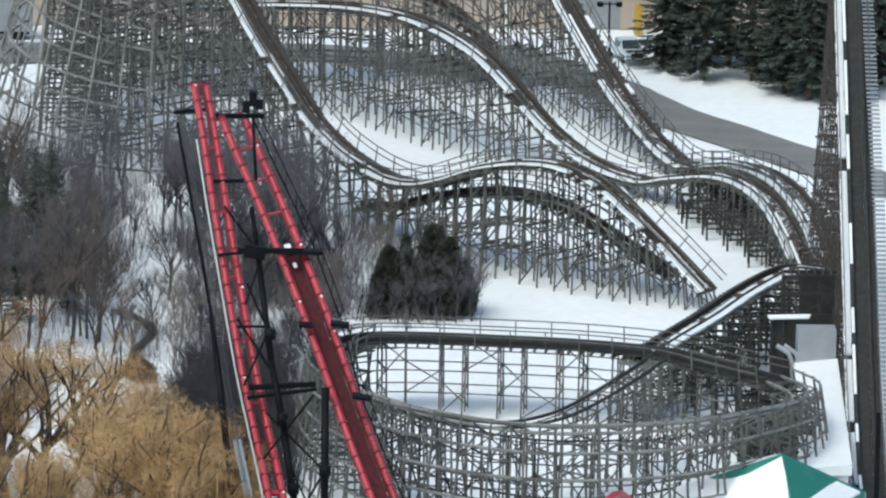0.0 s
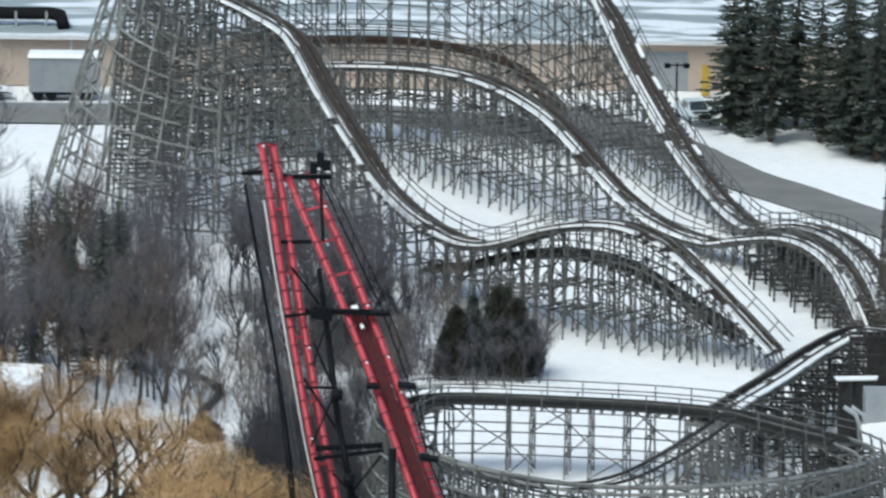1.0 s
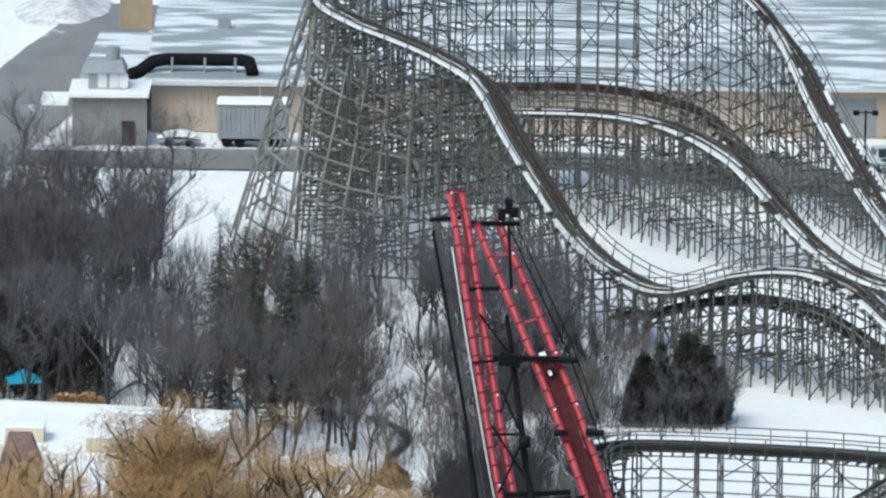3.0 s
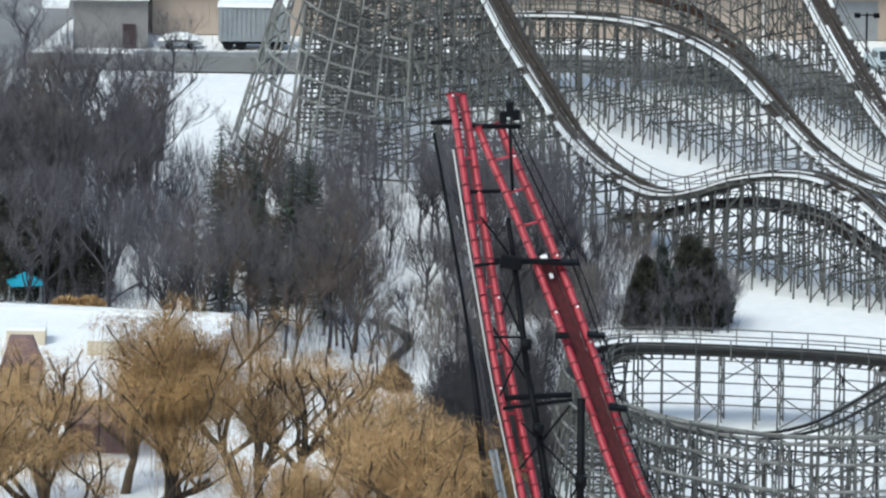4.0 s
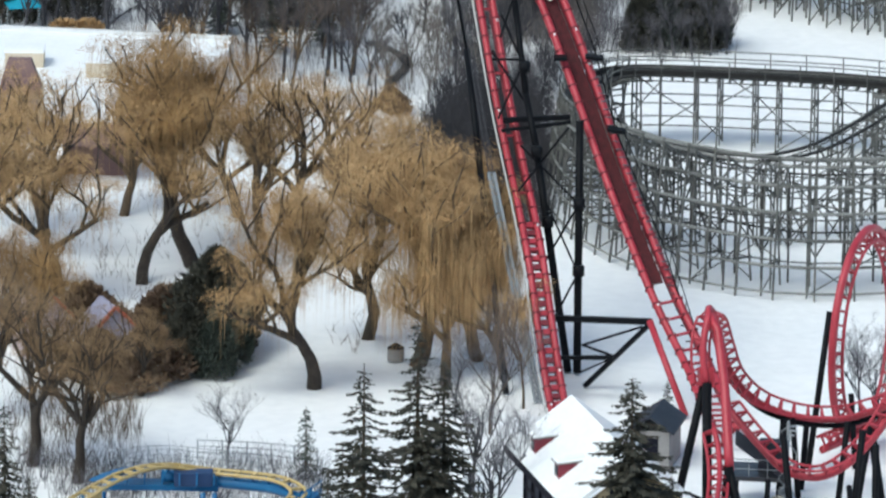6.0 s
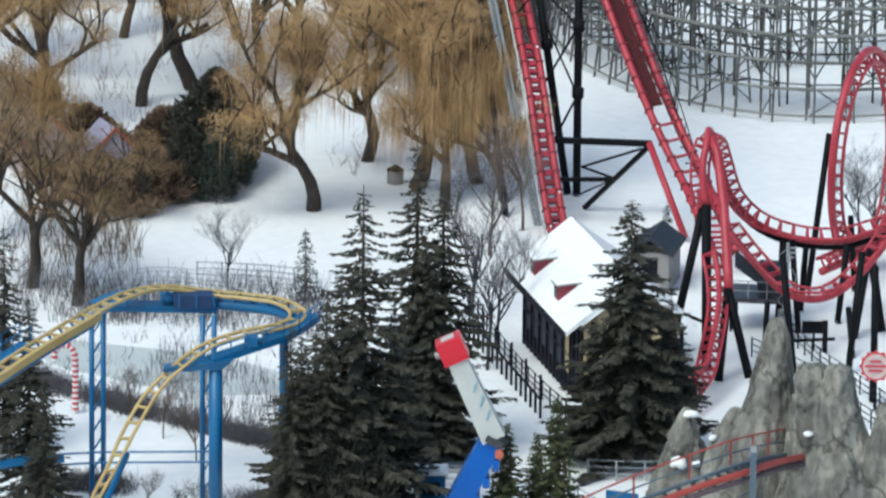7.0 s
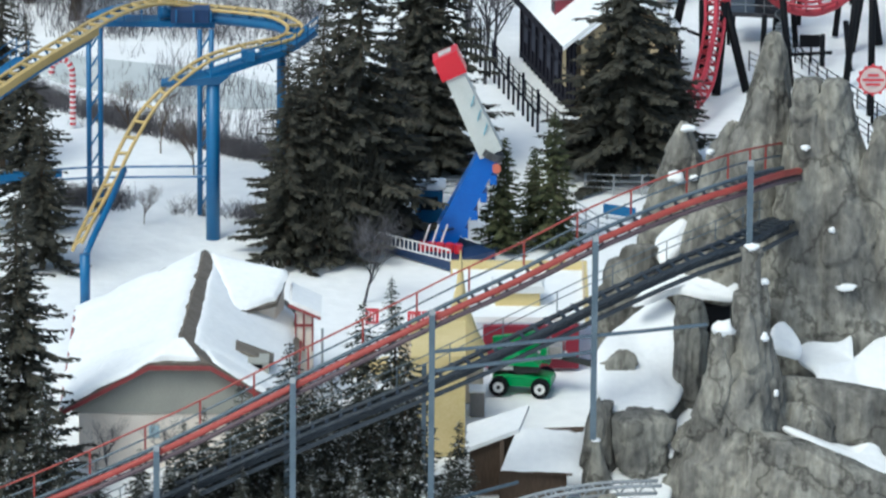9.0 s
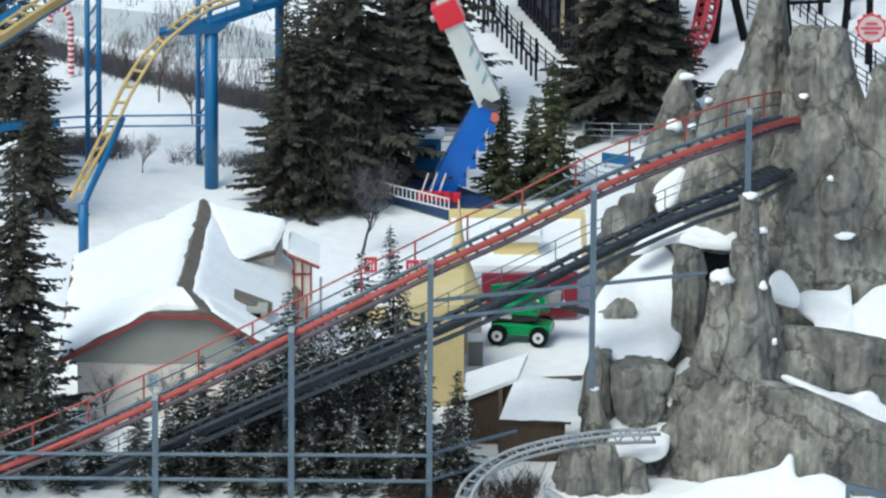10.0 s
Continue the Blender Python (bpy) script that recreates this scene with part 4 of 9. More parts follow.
# ---- workshop yard behind the coaster ----
def ribbed_wall(parent, name, a, b, z0, z1, material, rib=0.6, label=""):
    g = Geo()
    a, b = Vector((*a, 0)), Vector((*b, 0))
    d = (b - a).normalized()
    nrm = Vector((d.y, -d.x, 0))
    n = max(1, round((b - a).length / rib))
    g.hexa([a + Vector((0, 0, z0)), b + Vector((0, 0, z0)), b - nrm * 0.25 + Vector((0, 0, z0)), a - nrm * 0.25 + Vector((0, 0, z0)), a + Vector((0, 0, z1)), b + Vector((0, 0, z1)), b - nrm * 0.25 + Vector((0, 0, z1)), a - nrm * 0.25 + Vector((0, 0, z1))])
    wall = part(name, g, material, parent, label)
    rib_mesh = Geo().beam((0, 0, z0), (0, 0, z1 - 0.05), 0.09, 0.06, d).mesh("rib", material)
    for k in range(n + 1):
        part("rib", rib_mesh, None, wall).location = a + d * ((b - a).length * k / n) + nrm * 0.03
    return wall


DUCT_BLACK = surf("matt_black_duct", (0.006, 0.006, 0.007), (0.018, 0.018, 0.02), 0.8, 0.9, 0.1)

DUCT_BLACK.node_tree.nodes["Principled BSDF"].inputs["Specular IOR Level"].default_value = 0.12


def build_workshop():
    w = thing("workshop_building", "long tan metal workshop with low snowy grey roof", "building")
    ribbed_wall(w, "front_wall", (-25, 664), (32.4, 664), 0, 4.25, TAN)
    ribbed_wall(w, "front_wall", (36.8, 664), (70, 664), 0, 4.25, TAN)
    part("lintel", Geo().box(32.4, 663.9, 3.45, 36.8, 664.2, 4.25), TAN, w)
    g = Geo().box(32.4, 664.15, 0, 36.8, 664.3, 3.45)
    door = part("garage_door", g, STEEL_GREY, w, "grey sectional garage door")
    for k in range(9):
        part("door_panel", Geo().box(32.4, 664.1, 0.38 * k + 0.02, 36.8, 664.146, 0.38 * k + 0.34), STEEL_GREY, door)
    ribbed_wall(w, "side_wall", (-25, 712), (-25, 664.2), 0, 4.25, TAN)
    seams = Geo()
    for ya, yb, za, zb in ((663.4, 690, 4.27, 5.75), (690, 716, 5.75, 4.27)):
        part("roof_slope", Geo().hexa([(-25.6, ya, za), (70, ya, za), (70, yb, zb), (-25.6, yb, zb), (-25.6, ya, za + 0.14), (70, ya, za + 0.14), (70, yb, zb + 0.14), (-25.6, yb, zb + 0.14)]), ROOF_METAL, w, "grey metal roof slope with melting snow")
        for k in range(80):
            seams.beam((-25.6 + 1.2 * k, ya, za + 0.14), (-25.6 + 1.2 * k, yb, zb + 0.14), 0.06)
    part("roof_seams", seams, ROOF_METAL, w, kind="stuff")
    part("gutter", Geo().box(-25.7, 663.2, 4.1, 70, 663.4, 4.4), WHITE, w)
    for x in (-15.8, -2, 12, 27):
        part("downpipe", Geo().beam((x, 663.8, 0), (x, 663.8, 4.15), 0.14), WHITE, w)
    # black duct on the roof
    g = Geo().tube([(-27.0, 666, 4.5), (-26.2, 666.4, 4.7), (-25.0, 667.2, 5.5), (-24.0, 667.4, 5.65), (-20, 667.4, 5.65), (-17.6, 667.4, 5.65), (-16.8, 667.0, 5.55), (-16.5, 665.6, 4.85)], 0.56, 10)
    part("duct", g, DUCT_BLACK, w, "thick black duct lying on the roof", smooth=True)
    for x in (-23.4, -20.6, -18):
        part("duct_bracket", Geo().box(x - 0.1, 666.8, 4.4, x + 0.1, 668, 5.9), STEEL_GREY, w)
    for x, y in ((-20, 684), (-8, 690), (5, 676), (28, 678), (44, 690)):
        part("roof_vent", Geo().box(x, y, 4.8, x + 1.1, y + 1.1, 6.5), STEEL_GREY, w)


TIMBER_DOOR = surf("dark_maroon_door_paint", (0.03, 0.018, 0.02), (0.06, 0.035, 0.038), 0.8, 0.7, 0.1)


def build_lean_to():
    s = thing("lean_to_shed", "weathered grey shed with snow on its flat roof", "shed")
    ribbed_wall(s, "front_wall", (-31.4, 657), (-25.2, 657), 0, 4.15, SHED_GREY, 0.4)
    ribbed_wall(s, "side_wall", (-31.4, 663), (-31.4, 657.2), 0, 4.15, SHED_GREY, 0.4)
    part("roof_snow", Geo().box(-31.8, 656.5, 4.17, -25.0, 664, 4.45), SNOW, s)
    part("rear_roof", Geo().hexa([(-31.6, 664, 3.3), (-25.8, 664, 3.3), (-25.8, 690, 3.9), (-30.6, 690, 3.9), (-31.6, 664, 3.6), (-25.8, 664, 3.6), (-25.8, 690, 4.2), (-30.6, 690, 4.2)]), ROOF_METAL, s, "grey metal rear roof with melting snow")
    part("rear_wall", Geo().box(-30.4, 664.1, 0, -25.9, 689, 3.3), SHED_GREY, s)
    part("door", Geo().box(-27.3, 656.8, 0, -26.2, 656.95, 2.1), TIMBER_DOOR, s, "dark maroon door")
    part("porch_roof", Geo().box(-34.2, 658, 3.2, -31.9, 663, 3.5), SNOW, s)
    for x in (-34.0, -32.0):
        part("porch_post", Geo().beam((x, 658.3, 0), (x, 658.3, 3.2), 0.16), SHED_GREY, s)
    u = thing("roof_air_handler", "grey sheet-metal air handling unit on the shed roof", "air handler", (0, 0, 1.15))
    part("casing", Geo().box(-30.2, 659, 3.3, -27.2, 662, 4.7), STEEL_GREY, u)
    part("hood", Geo().hexa([(-30.8, 658.6, 4.72), (-27.0, 658.6, 4.72), (-27.0, 662.4, 4.72), (-30.8, 662.4, 4.72), (-30.4, 660, 5.6), (-27.4, 660, 5.6), (-27.4, 662, 5.6), (-30.4, 662, 5.6)]), STEEL_GREY, u)
    part("stack", Geo().tube([(-28.2, 661, 5.5), (-28.2, 661, 6.6)], 0.6, 12), STEEL_GREY, u)
    for x in (-29.4, -28.4, -27.6):
        part("panel", Geo().box(x, 658.95, 3.45, x + 0.75, 659, 4.6), WHITE, u)


def build_container():
    c = thing("container_trailer", "grey corrugated container trailer with snow on top", "trailer")
    body = part("corrugated_body", Geo().box(-19.2, 656.6, 0.75, -13.2, 659, 3.7), STEEL_GREY, c)
    for k in range(15):
        x = -19.1 + k * 0.4
        part("corrugation", Geo().box(x, 656.5, 0.85, x + 0.2, 656.6, 3.6), STEEL_GREY, body)
    part("roof_snow", Geo().hexa([(-19.3, 656.4, 3.7), (-13.1, 656.4, 3.7), (-13.1, 659.1, 3.7), (-19.3, 659.1, 3.7), (-19.1, 656.6, 3.98), (-13.3, 656.6, 3.98), (-13.3, 658.9, 3.98), (-19.1, 658.9, 3.98)]), SNOW, c)
    part("chassis", Geo().box(-19.0, 656.8, 0.5, -13.4, 658.8, 0.75), BLACK, c)
    for x in (-18.4, -17.3, -14.4):
        for y in (656.9, 658.7):
            part("wheel", Geo().tube([(x, y - 0.15, 0.45), (x, y + 0.15, 0.45)], 0.45, 14), BLACK, c)
    part("landing_leg", Geo().beam((-15.6, 657, 0), (-15.6, 657, 0.6), 0.15), STEEL_GREY, c)
    b = thing("covered_trailer", "small flat trailer heaped with snow", "trailer")
    part("bed", Geo().box(-24.3, 656.8, 0.35, -20.6, 658.6, 0.6), STEEL_GREY, b)
    g = Geo()
    for i in range(9):
        for j in range(5):
            g.v.append((-24.3 + i * 0.46, 656.8 + j * 0.45, 0.6 + 0.75 * math.sin(math.pi * min(1, max(0.02, i / 8))) ** 0.6 * math.sin(math.pi * (0.1 + 0.8 * j / 4))))
    for i in range(8):
        for j in range(4):
            k = i * 5 + j
            g.f.append((k, k + 5, k + 6, k + 1))
    part("snow_heap", g, SNOW, b, smooth=True)
    for x in (-23.4, -21.6):
        part("wheel", Geo().tube([(x, 656.6, 0.3), (x, 656.85, 0.3)], 0.3, 12), BLACK, b)


build_workshop()
build_lean_to()
build_container()
tagged(part("retaining_wall", Geo().box(-26, 652.8, 0, -9, 653.3, 0.5), STEEL_GREY), "low snow-topped concrete kerb wall of the yard", "kerb wall", kind="structure")


# ---- willow garden and woodland edge ----
WILLOWS = [willow_meshes(51, 13, 0.9, 19000, weep=0.02), willow_meshes(52, 13, 1.0, 14000, weep=0.02, keep=0.5), willow_meshes(55, 13, 1.05, 22000, low=1.4, bark=BARK_WARM, weep=0.08),
           willow_meshes(54, 11, 1.1, 7500, weep=0.01, twig=TWIG_BROWN, keep=0.45, puff=0.75), willow_meshes(57, 13.5, 0.8, 26000, limbs=4, twig=TWIG_GOLD, puff=1.0, keep=0.85), willow_meshes(58, 12, 0.9, 15000, low=0.3, bark=BARK_WARM, weep=0.3),
           willow_meshes(59, 11, 0.9, 7000, weep=0.01, keep=0.4, puff=0.7, bark=BARK_WARM)]


def willow(x, y, sc, k, rz):
    ob = thing("willow_tree", "golden weeping willow with bare drooping twigs on snow", "tree", (x, y, 0), rz, "willows")
    ob.scale = (sc, sc, sc)
    part("trunk", WILLOWS[k][0], None, ob)
    part("crown", WILLOWS[k][1], None, ob)


for w in ((-15.4, 483.5, 1.3, 4, 10), (-7.4, 454.2, 1.22, 0, 130), (-1.4, 459.6, 1.32, 2, 200), (2.4, 461, 1.15, 2, 80), (-25.4, 492, 1.2, 6, 150), (-18.6, 479.3, 1.15, 0, 300), (-23.2, 436, 1.15, 3, 77), (-20.5, 432.4, 1.12, 3, 20),
          (-11.4, 491.5, 1.1, 6, 260), (-27.0, 470, 1.2, 0, 120), (-9.9, 491.5, 1.05, 1, 33), (-4.4, 466, 1.15, 0, 170), (-23.4, 476, 1.1, 1, 210), (-26.0, 446, 1.0, 3, 140), (-17.6, 452, 0.6, 3, 15), (-20.5, 497, 1.0, 6, 60), (0.4, 455, 1.0, 5, 30), (-5.8, 488, 1.0, 1, 300),
          (-30.0, 484, 1.1, 1, 20), (4.0, 456.5, 0.95, 5, 120), (-13.0, 497, 0.9, 1, 190), (-23.6, 457, 0.75, 4, 60)):
    willow(*w)


brush("willow_shoots", 33, [(-28, 430), (-19, 431), (-17, 455), (-9, 470), (-5, 462), (4, 460), (4, 492), (-8, 505), (-30, 505)], 420, 1.1, BARK_ROSE, "thin dry shoots under the willows", 0.7)


def shrub_meshes(seed, rx, h, count, material, blade=0.5, point=0.5):
    rnd = random.Random(seed)
    g, n = Geo(), Geo()
    for k in range(7):
        a = rnd.uniform(0, 6.28)
        g.tube([(0, 0, -0.1), (math.cos(a) * rx * 0.4, math.sin(a) * rx * 0.4, h * 0.6)], 0.05, 4, 0.02)
    for k in range(count):
        z = rnd.random() ** 0.8
        r = rx * (1 - z ** 2) ** point * rnd.uniform(0.35, 1.0) ** 0.5 * (1 + 0.22 * math.sin(5 * z + seed))
        a = rnd.uniform(0, 6.283)
        r *= 1 + 0.25 * noise.noise((math.cos(a) * 1.7, math.sin(a) * 1.7, z * 3 + seed))
        p = Vector((math.cos(a) * r, math.sin(a) * r, z * h))
        q = p + Vector((math.cos(a) * 0.4 + rnd.uniform(-0.5, 0.5), math.sin(a) * 0.4 + rnd.uniform(-0.5, 0.5), rnd.uniform(0.1, 1.0))).normalized() * blade * rnd.uniform(0.5, 1.1)
        s = Vector((rnd.uniform(-1, 1), rnd.uniform(-1, 1), rnd.uniform(-0.6, 0.6))).normalized() * blade * 0.2
        n.quad(p, p.lerp(q, 0.5) + s, q, p.lerp(q, 0.5) - s)
    return g.mesh("stem", BARK_WARM), n.mesh("foliage", material)


def shrub(kind_name, meshes, x, y, sc, rz, label, category="shrub", group=""):
    ob = thing(kind_name, label, category, (x, y, 0), rz, group)
    ob.scale = sc
    part("stem", meshes[0], None, ob)
    part("foliage", meshes[1], None, ob)


CEDAR = shrub_meshes(61, 2.2, 5.0, 6500, NEEDLE, 0.42, 0.75)
CEDAR_BROWN = shrub_meshes(62, 2.4, 5.2, 6500, NEEDLE_BROWN, 0.42, 0.7)
THICKET = shrub_meshes(63, 2.3, 3.2, 3000, BRUSH, 0.8, 0.5)
GOLD_THICKET = shrub_meshes(64, 2.2, 2.6, 2600, WILLOW, 0.7, 0.5)
for x, y, s, m in ((-12.6, 459.5, 0.8, CEDAR), (-13.4, 462.5, 1.2, CEDAR_BROWN), (-15.0, 457.0, 0.8, CEDAR_BROWN), (-12.4, 463.0, 0.8, CEDAR), (-13.3, 456.4, 0.72, CEDAR), (-13.0, 465, 1.05, CEDAR)):
    shrub("cedar_bush", m, x, y, (s, s, s), x * 40, "dense dark green cedar bush on the snow slope", group="cedar clump")
for x, y, s in ((-17.2, 456, 0.9), (-18.4, 453, 0.7), (-20.4, 456, 0.8), (-19.4, 461, 0.8), (-21.5, 466, 0.9), (-16.4, 464, 1.0)):
    shrub("brown_thicket", THICKET, x, y, (s, s, s), x * 50, "leafless russet-brown thicket beside the cedars", group="thickets")
UPRIGHT = [shrub_meshes(91, 1.5, 5.4, 2600, NEEDLE_BROWN, 0.8, 0.95), shrub_meshes(94, 1.2, 5.0, 2200, NEEDLE, 0.75, 1.1)]
for k, (x, y, s, h) in enumerate(((14.3, 549, 0.8, 0.86), (15.5, 549.6, 0.7, 1.06), (17.3, 549, 0.85, 1.12), (16.3, 548.4, 0.6, 0.8), (18.6, 548.6, 0.8, 0.98), (19.7, 550, 0.65, 0.72), (13.6, 548.4, 0.6, 0.6), (18.0, 550, 0.5, 1.15))):
    shrub("evergreen_bush", UPRIGHT[k % 2], x, y, (s, s, h), x * 67, "dark upright evergreen below the wooden coaster", group="evergreen clump")
tree_copies("evergreen_sapling", SMALL_GREY, [(13.4, 548.2, 0.24), (15.8, 547.6, 0.35), (17.0, 547.8, 0.27), (18.6, 548.0, 0.37), (19.8, 549, 0.33), (14.4, 547.4, 0.17), (12.4, 549.6, 0.21), (20.6, 551, 0.36), (13.0, 547.2, 0.29), (14.9, 546.8, 0.31), (16.4, 546.9, 0.59), (17.7, 546.8, 0.39), (19.0, 547, 0.53), (12.0, 547.6, 0.37), (20.2, 547.4, 0.4)], "slender leafless sapling among the evergreens", "tree", "evergreen saplings")
brush("evergreen_brush", 13, [(9.5, 543), (17, 544.5), (21, 547.5), (21, 550.5), (9.5, 552)], 130, 1.9, BARK, "leafless brown brush round the evergreens", 0.35)
for x, y, s in ((-31.5, 556, 1.25), (-28.6, 560, 1.1), (-26.2, 557, 0.95), (-33, 562, 1.3)):
    shrub("woodland_cedar", CEDAR_BROWN, x, y, (s, s, s), x * 30, "dark evergreen at the woodland edge", group="woodland cedars")
brush("dark_thicket", 12, [(-1.4, 522), (-2.6, 508), (-2.0, 496), (1.0, 489), (3.4, 489), (7, 496), (8, 512), (6, 535), (0, 530)], 3300, 2.9, BARK_TRUNK, "dense dark leafless thicket by the stream", 0.5)
brush("bank_thicket", 14, [(-2.6, 500), (6, 498), (9, 520), (11, 545), (12, 562), (3, 566), (0, 548), (-0.6, 528)], 1000, 2.4, BARK, "dark leafless brush between the stream and the slope", 0.5)
brush("slope_thicket", 17, [(4.6, 541), (10.2, 543), (11.6, 562), (5, 568)], 650, 2.2, BARK_PALE, "dense grey-brown leafless thicket on the slope", 0.5)
DARK_TREES = [bare_tree_meshes(s, 12, 0.9, 0.2, 1.2, BARK_TRUNK, levels=4) for s in (26, 27)]
tree_copies("thicket_tree", DARK_TREES, [(1.5, 505, 0.42), (3.4, 500, 0.42), (2.6, 512, 0.45), (5, 508, 0.42), (0.6, 518, 0.4), (4.4, 520, 0.45), (2.2, 526, 0.4), (-0.3, 508, 0.36), (3.4, 530, 0.5), (6.2, 526, 0.5), (7, 534, 0.55), (4.6, 538, 0.6), (2.4, 536, 0.5), (8, 518, 0.45), (6.6, 502, 0.4), (1.2, 497, 0.34), (3.2, 494, 0.34), (0.4, 512, 0.5), (2.0, 508, 0.52), (3.6, 514, 0.55), (5.6, 512, 0.5), (1.2, 523, 0.5), (3.0, 520, 0.55), (-0.6, 516, 0.42), (4.8, 503, 0.45), (6.4, 518, 0.5), (7.4, 508, 0.45), (0.2, 502, 0.4), (5.2, 545, 0.5), (6.4, 553, 0.5), (5.0, 560, 0.5), (-1.6, 504, 0.42), (-1.2, 498, 0.4), (-0.4, 493, 0.38), (-1.8, 511, 0.42), (8.6, 530, 0.5), (9.0, 524, 0.5), (9.4, 538, 0.5), (7.8, 541, 0.5), (3.0, 545, 0.5), (4.4, 550, 0.5)], "dark leafless thicket tree by the stream", "tree", "thicket trees")
for x, y, s in ((-26.6, 545, 0.85), (-25.0, 546, 0.8)):
    shrub("golden_shrub", GOLD_THICKET, x, y, (s, s, s), x * 30, "rusty golden leafless shrub behind the white roof", group="golden shrubs")
for x, y, s in ((-3.4, 529.4, 0.42), (-3.0, 527.6, 0.36), (-2.6, 512, 0.5), (-3.4, 509, 0.5), (-6.0, 508, 0.7), (-4.6, 503, 0.8)):
    shrub("russet_shrub", THICKET, x, y, (s, s, s * 0.9), x * 30, "russet leafless shrub on the stream bank", group="russet shrubs")

WATER = surf("dark_stream_water", (0.010, 0.011, 0.012), (0.03, 0.028, 0.026), 0.5, 0.5, 0.1)
WATER.node_tree.nodes["Principled BSDF"].inputs["Specular IOR Level"].default_value = 0.25
ribbon("stream", [(-5.2, 550.2), (-4.0, 548.3), (-3.0, 546.2), (-2.45, 543.6), (-2.5, 541.6), (-3.3, 538.2), (-3.7, 535.2), (-3.6, 531.5)], 0.85, 0.09, WATER, "narrow dark stream winding between snowy banks", "stream")

LAVENDER = surf("purple_brown_stucco", (0.17, 0.10, 0.10), (0.24, 0.16, 0.155), 0.8, 0.8, 0.1)
CREAM = surf("cream_stucco", (0.58, 0.49, 0.37), (0.68, 0.60, 0.48), 0.7, 0.8, 0.1)
PATTERN = surf("faded_blue_gold_mural", (0.16, 0.16, 0.26), (0.50, 0.38, 0.20), 3.0, 0.7, 0.05, fine=5)
BLUE_TARP = surf("turquoise_canvas", (0.02, 0.30, 0.45), (0.05, 0.42, 0.58), 0.8, 0.6, 0.05)


def build_pavilion():
    b = thing("theater_pavilion", "low pavilion with wide snowy flat roof and painted castle front", "building")
    c = [(-31.5, 534), (-14.5, 531), (-14.5, 528.2), (-18.2, 515.2), (-20.3, 506), (-31.5, 507.5)]
    g = Geo()
    g.v = [(x, y, 3.75) for x, y in c] + [(x, y, 4.25) for x, y in c]
    g.f = [tuple(range(5, -1, -1)), tuple(range(6, 12))] + [(i, (i + 1) % 6, (i + 1) % 6 + 6, i + 6) for i in range(6)]
    part("roof", g, SNOW, b, "flat roof under smooth snow")
    g = Geo()
    for (x0, y0), (x1, y1) in zip(c, c[1:] + c[:1]):
        cx, cy = -23, 520
        a, d = Vector((x0 + (cx - x0) * 0.22, y0 + (cy - y0) * 0.16, 1.85)), Vector((x1 + (cx - x1) * 0.22, y1 + (cy - y1) * 0.16, 1.85))
        part("wall", Geo().beam(a, d, 0.3, 3.8), LAVENDER, b)
    part("parapet", Geo().beam((-31.5, 534.1, 4.3), (-14.5, 531.1, 4.3), 0.3, 0.5), WHITE, b)
    part("awning", Geo().hexa([(-31.5, 501.6, 2.2), (-24.7, 503.4, 2.2), (-24.9, 507.6, 2.6), (-31.5, 507.0, 2.6), (-31.5, 501.6, 2.45), (-24.7, 503.4, 2.45), (-24.9, 507.6, 2.9), (-31.5, 507.0, 2.9)]), SNOW, b)
    part("turret", Geo().box(-29.0, 505.4, 3.0, -26.2, 507.2, 6.1), PATTERN, b, "turret wall with faded blue and gold mural")
    part("turret_roof", Geo().hexa([(-29.1, 505.3, 6.1), (-26.1, 505.3, 6.1), (-26.1, 507.3, 6.1), (-29.1, 507.3, 6.1), (-28.4, 505.9, 8.3), (-26.9, 505.9, 8.3), (-26.9, 506.8, 8.3), (-28.4, 506.8, 8.3)]), LAVENDER, b)
    for x in (-29.2, -26.1):
        part("pinnacle", Geo().cone((x, 505.2, 3.0), (x, 505.2, 7.2), 0.25, 10), CREAM, b)
    part("fascia", Geo().box(-25.6, 505.6, 2.6, -20.4, 505.9, 4.1), LAVENDER, b)
    for x, y in ((-28.2, 523), (-22.6, 520)):
        u = thing("rooftop_unit", "pale rooftop box capped with snow", "rooftop unit", (x, y, 4.25), group="rooftop units")
        part("casing", Geo().box(-1.3, -1.2, 0, 1.3, 1.2, 1.0), CREAM, u)
        part("snow_cap", Geo().box(-1.35, -1.25, 1.0, 1.35, 1.25, 1.2), SNOW, u)
    part("dark_opening", Geo().box(-31.5, 506.2, 0, -25.2, 506.5, 2.1), BLACK, b)


build_pavilion()
t = thing("canopy_tent", "small turquoise pyramid canopy among dark evergreens", "tent", (-29.9, 553, 0))
part("canopy", Geo().tube([(0, 0, 1.9), (0, 0, 2.7)], 1.75, 4, 0.05), BLUE_TARP, t)
for sx in (-1, 1):
    for sy in (-1, 1):
        part("pole", Geo().beam((sx * 1.1, sy * 1.1, 0), (sx * 1.1, sy * 1.1, 1.95), 0.06), STEEL_GREY, t)

# painted playhouses below the willows
PINKISH = surf("faded_pink_siding", (0.42, 0.32, 0.33), (0.55, 0.46, 0.46), 0.8, 0.8, 0.1)
MAUVE = surf("faded_mauve_siding", (0.30, 0.29, 0.40), (0.42, 0.40, 0.50), 0.8, 0.8, 0.1)
ORANGE = surf("faded_orange_trim", (0.45, 0.10, 0.06), (0.55, 0.18, 0.12), 0.8, 0.7, 0.05)
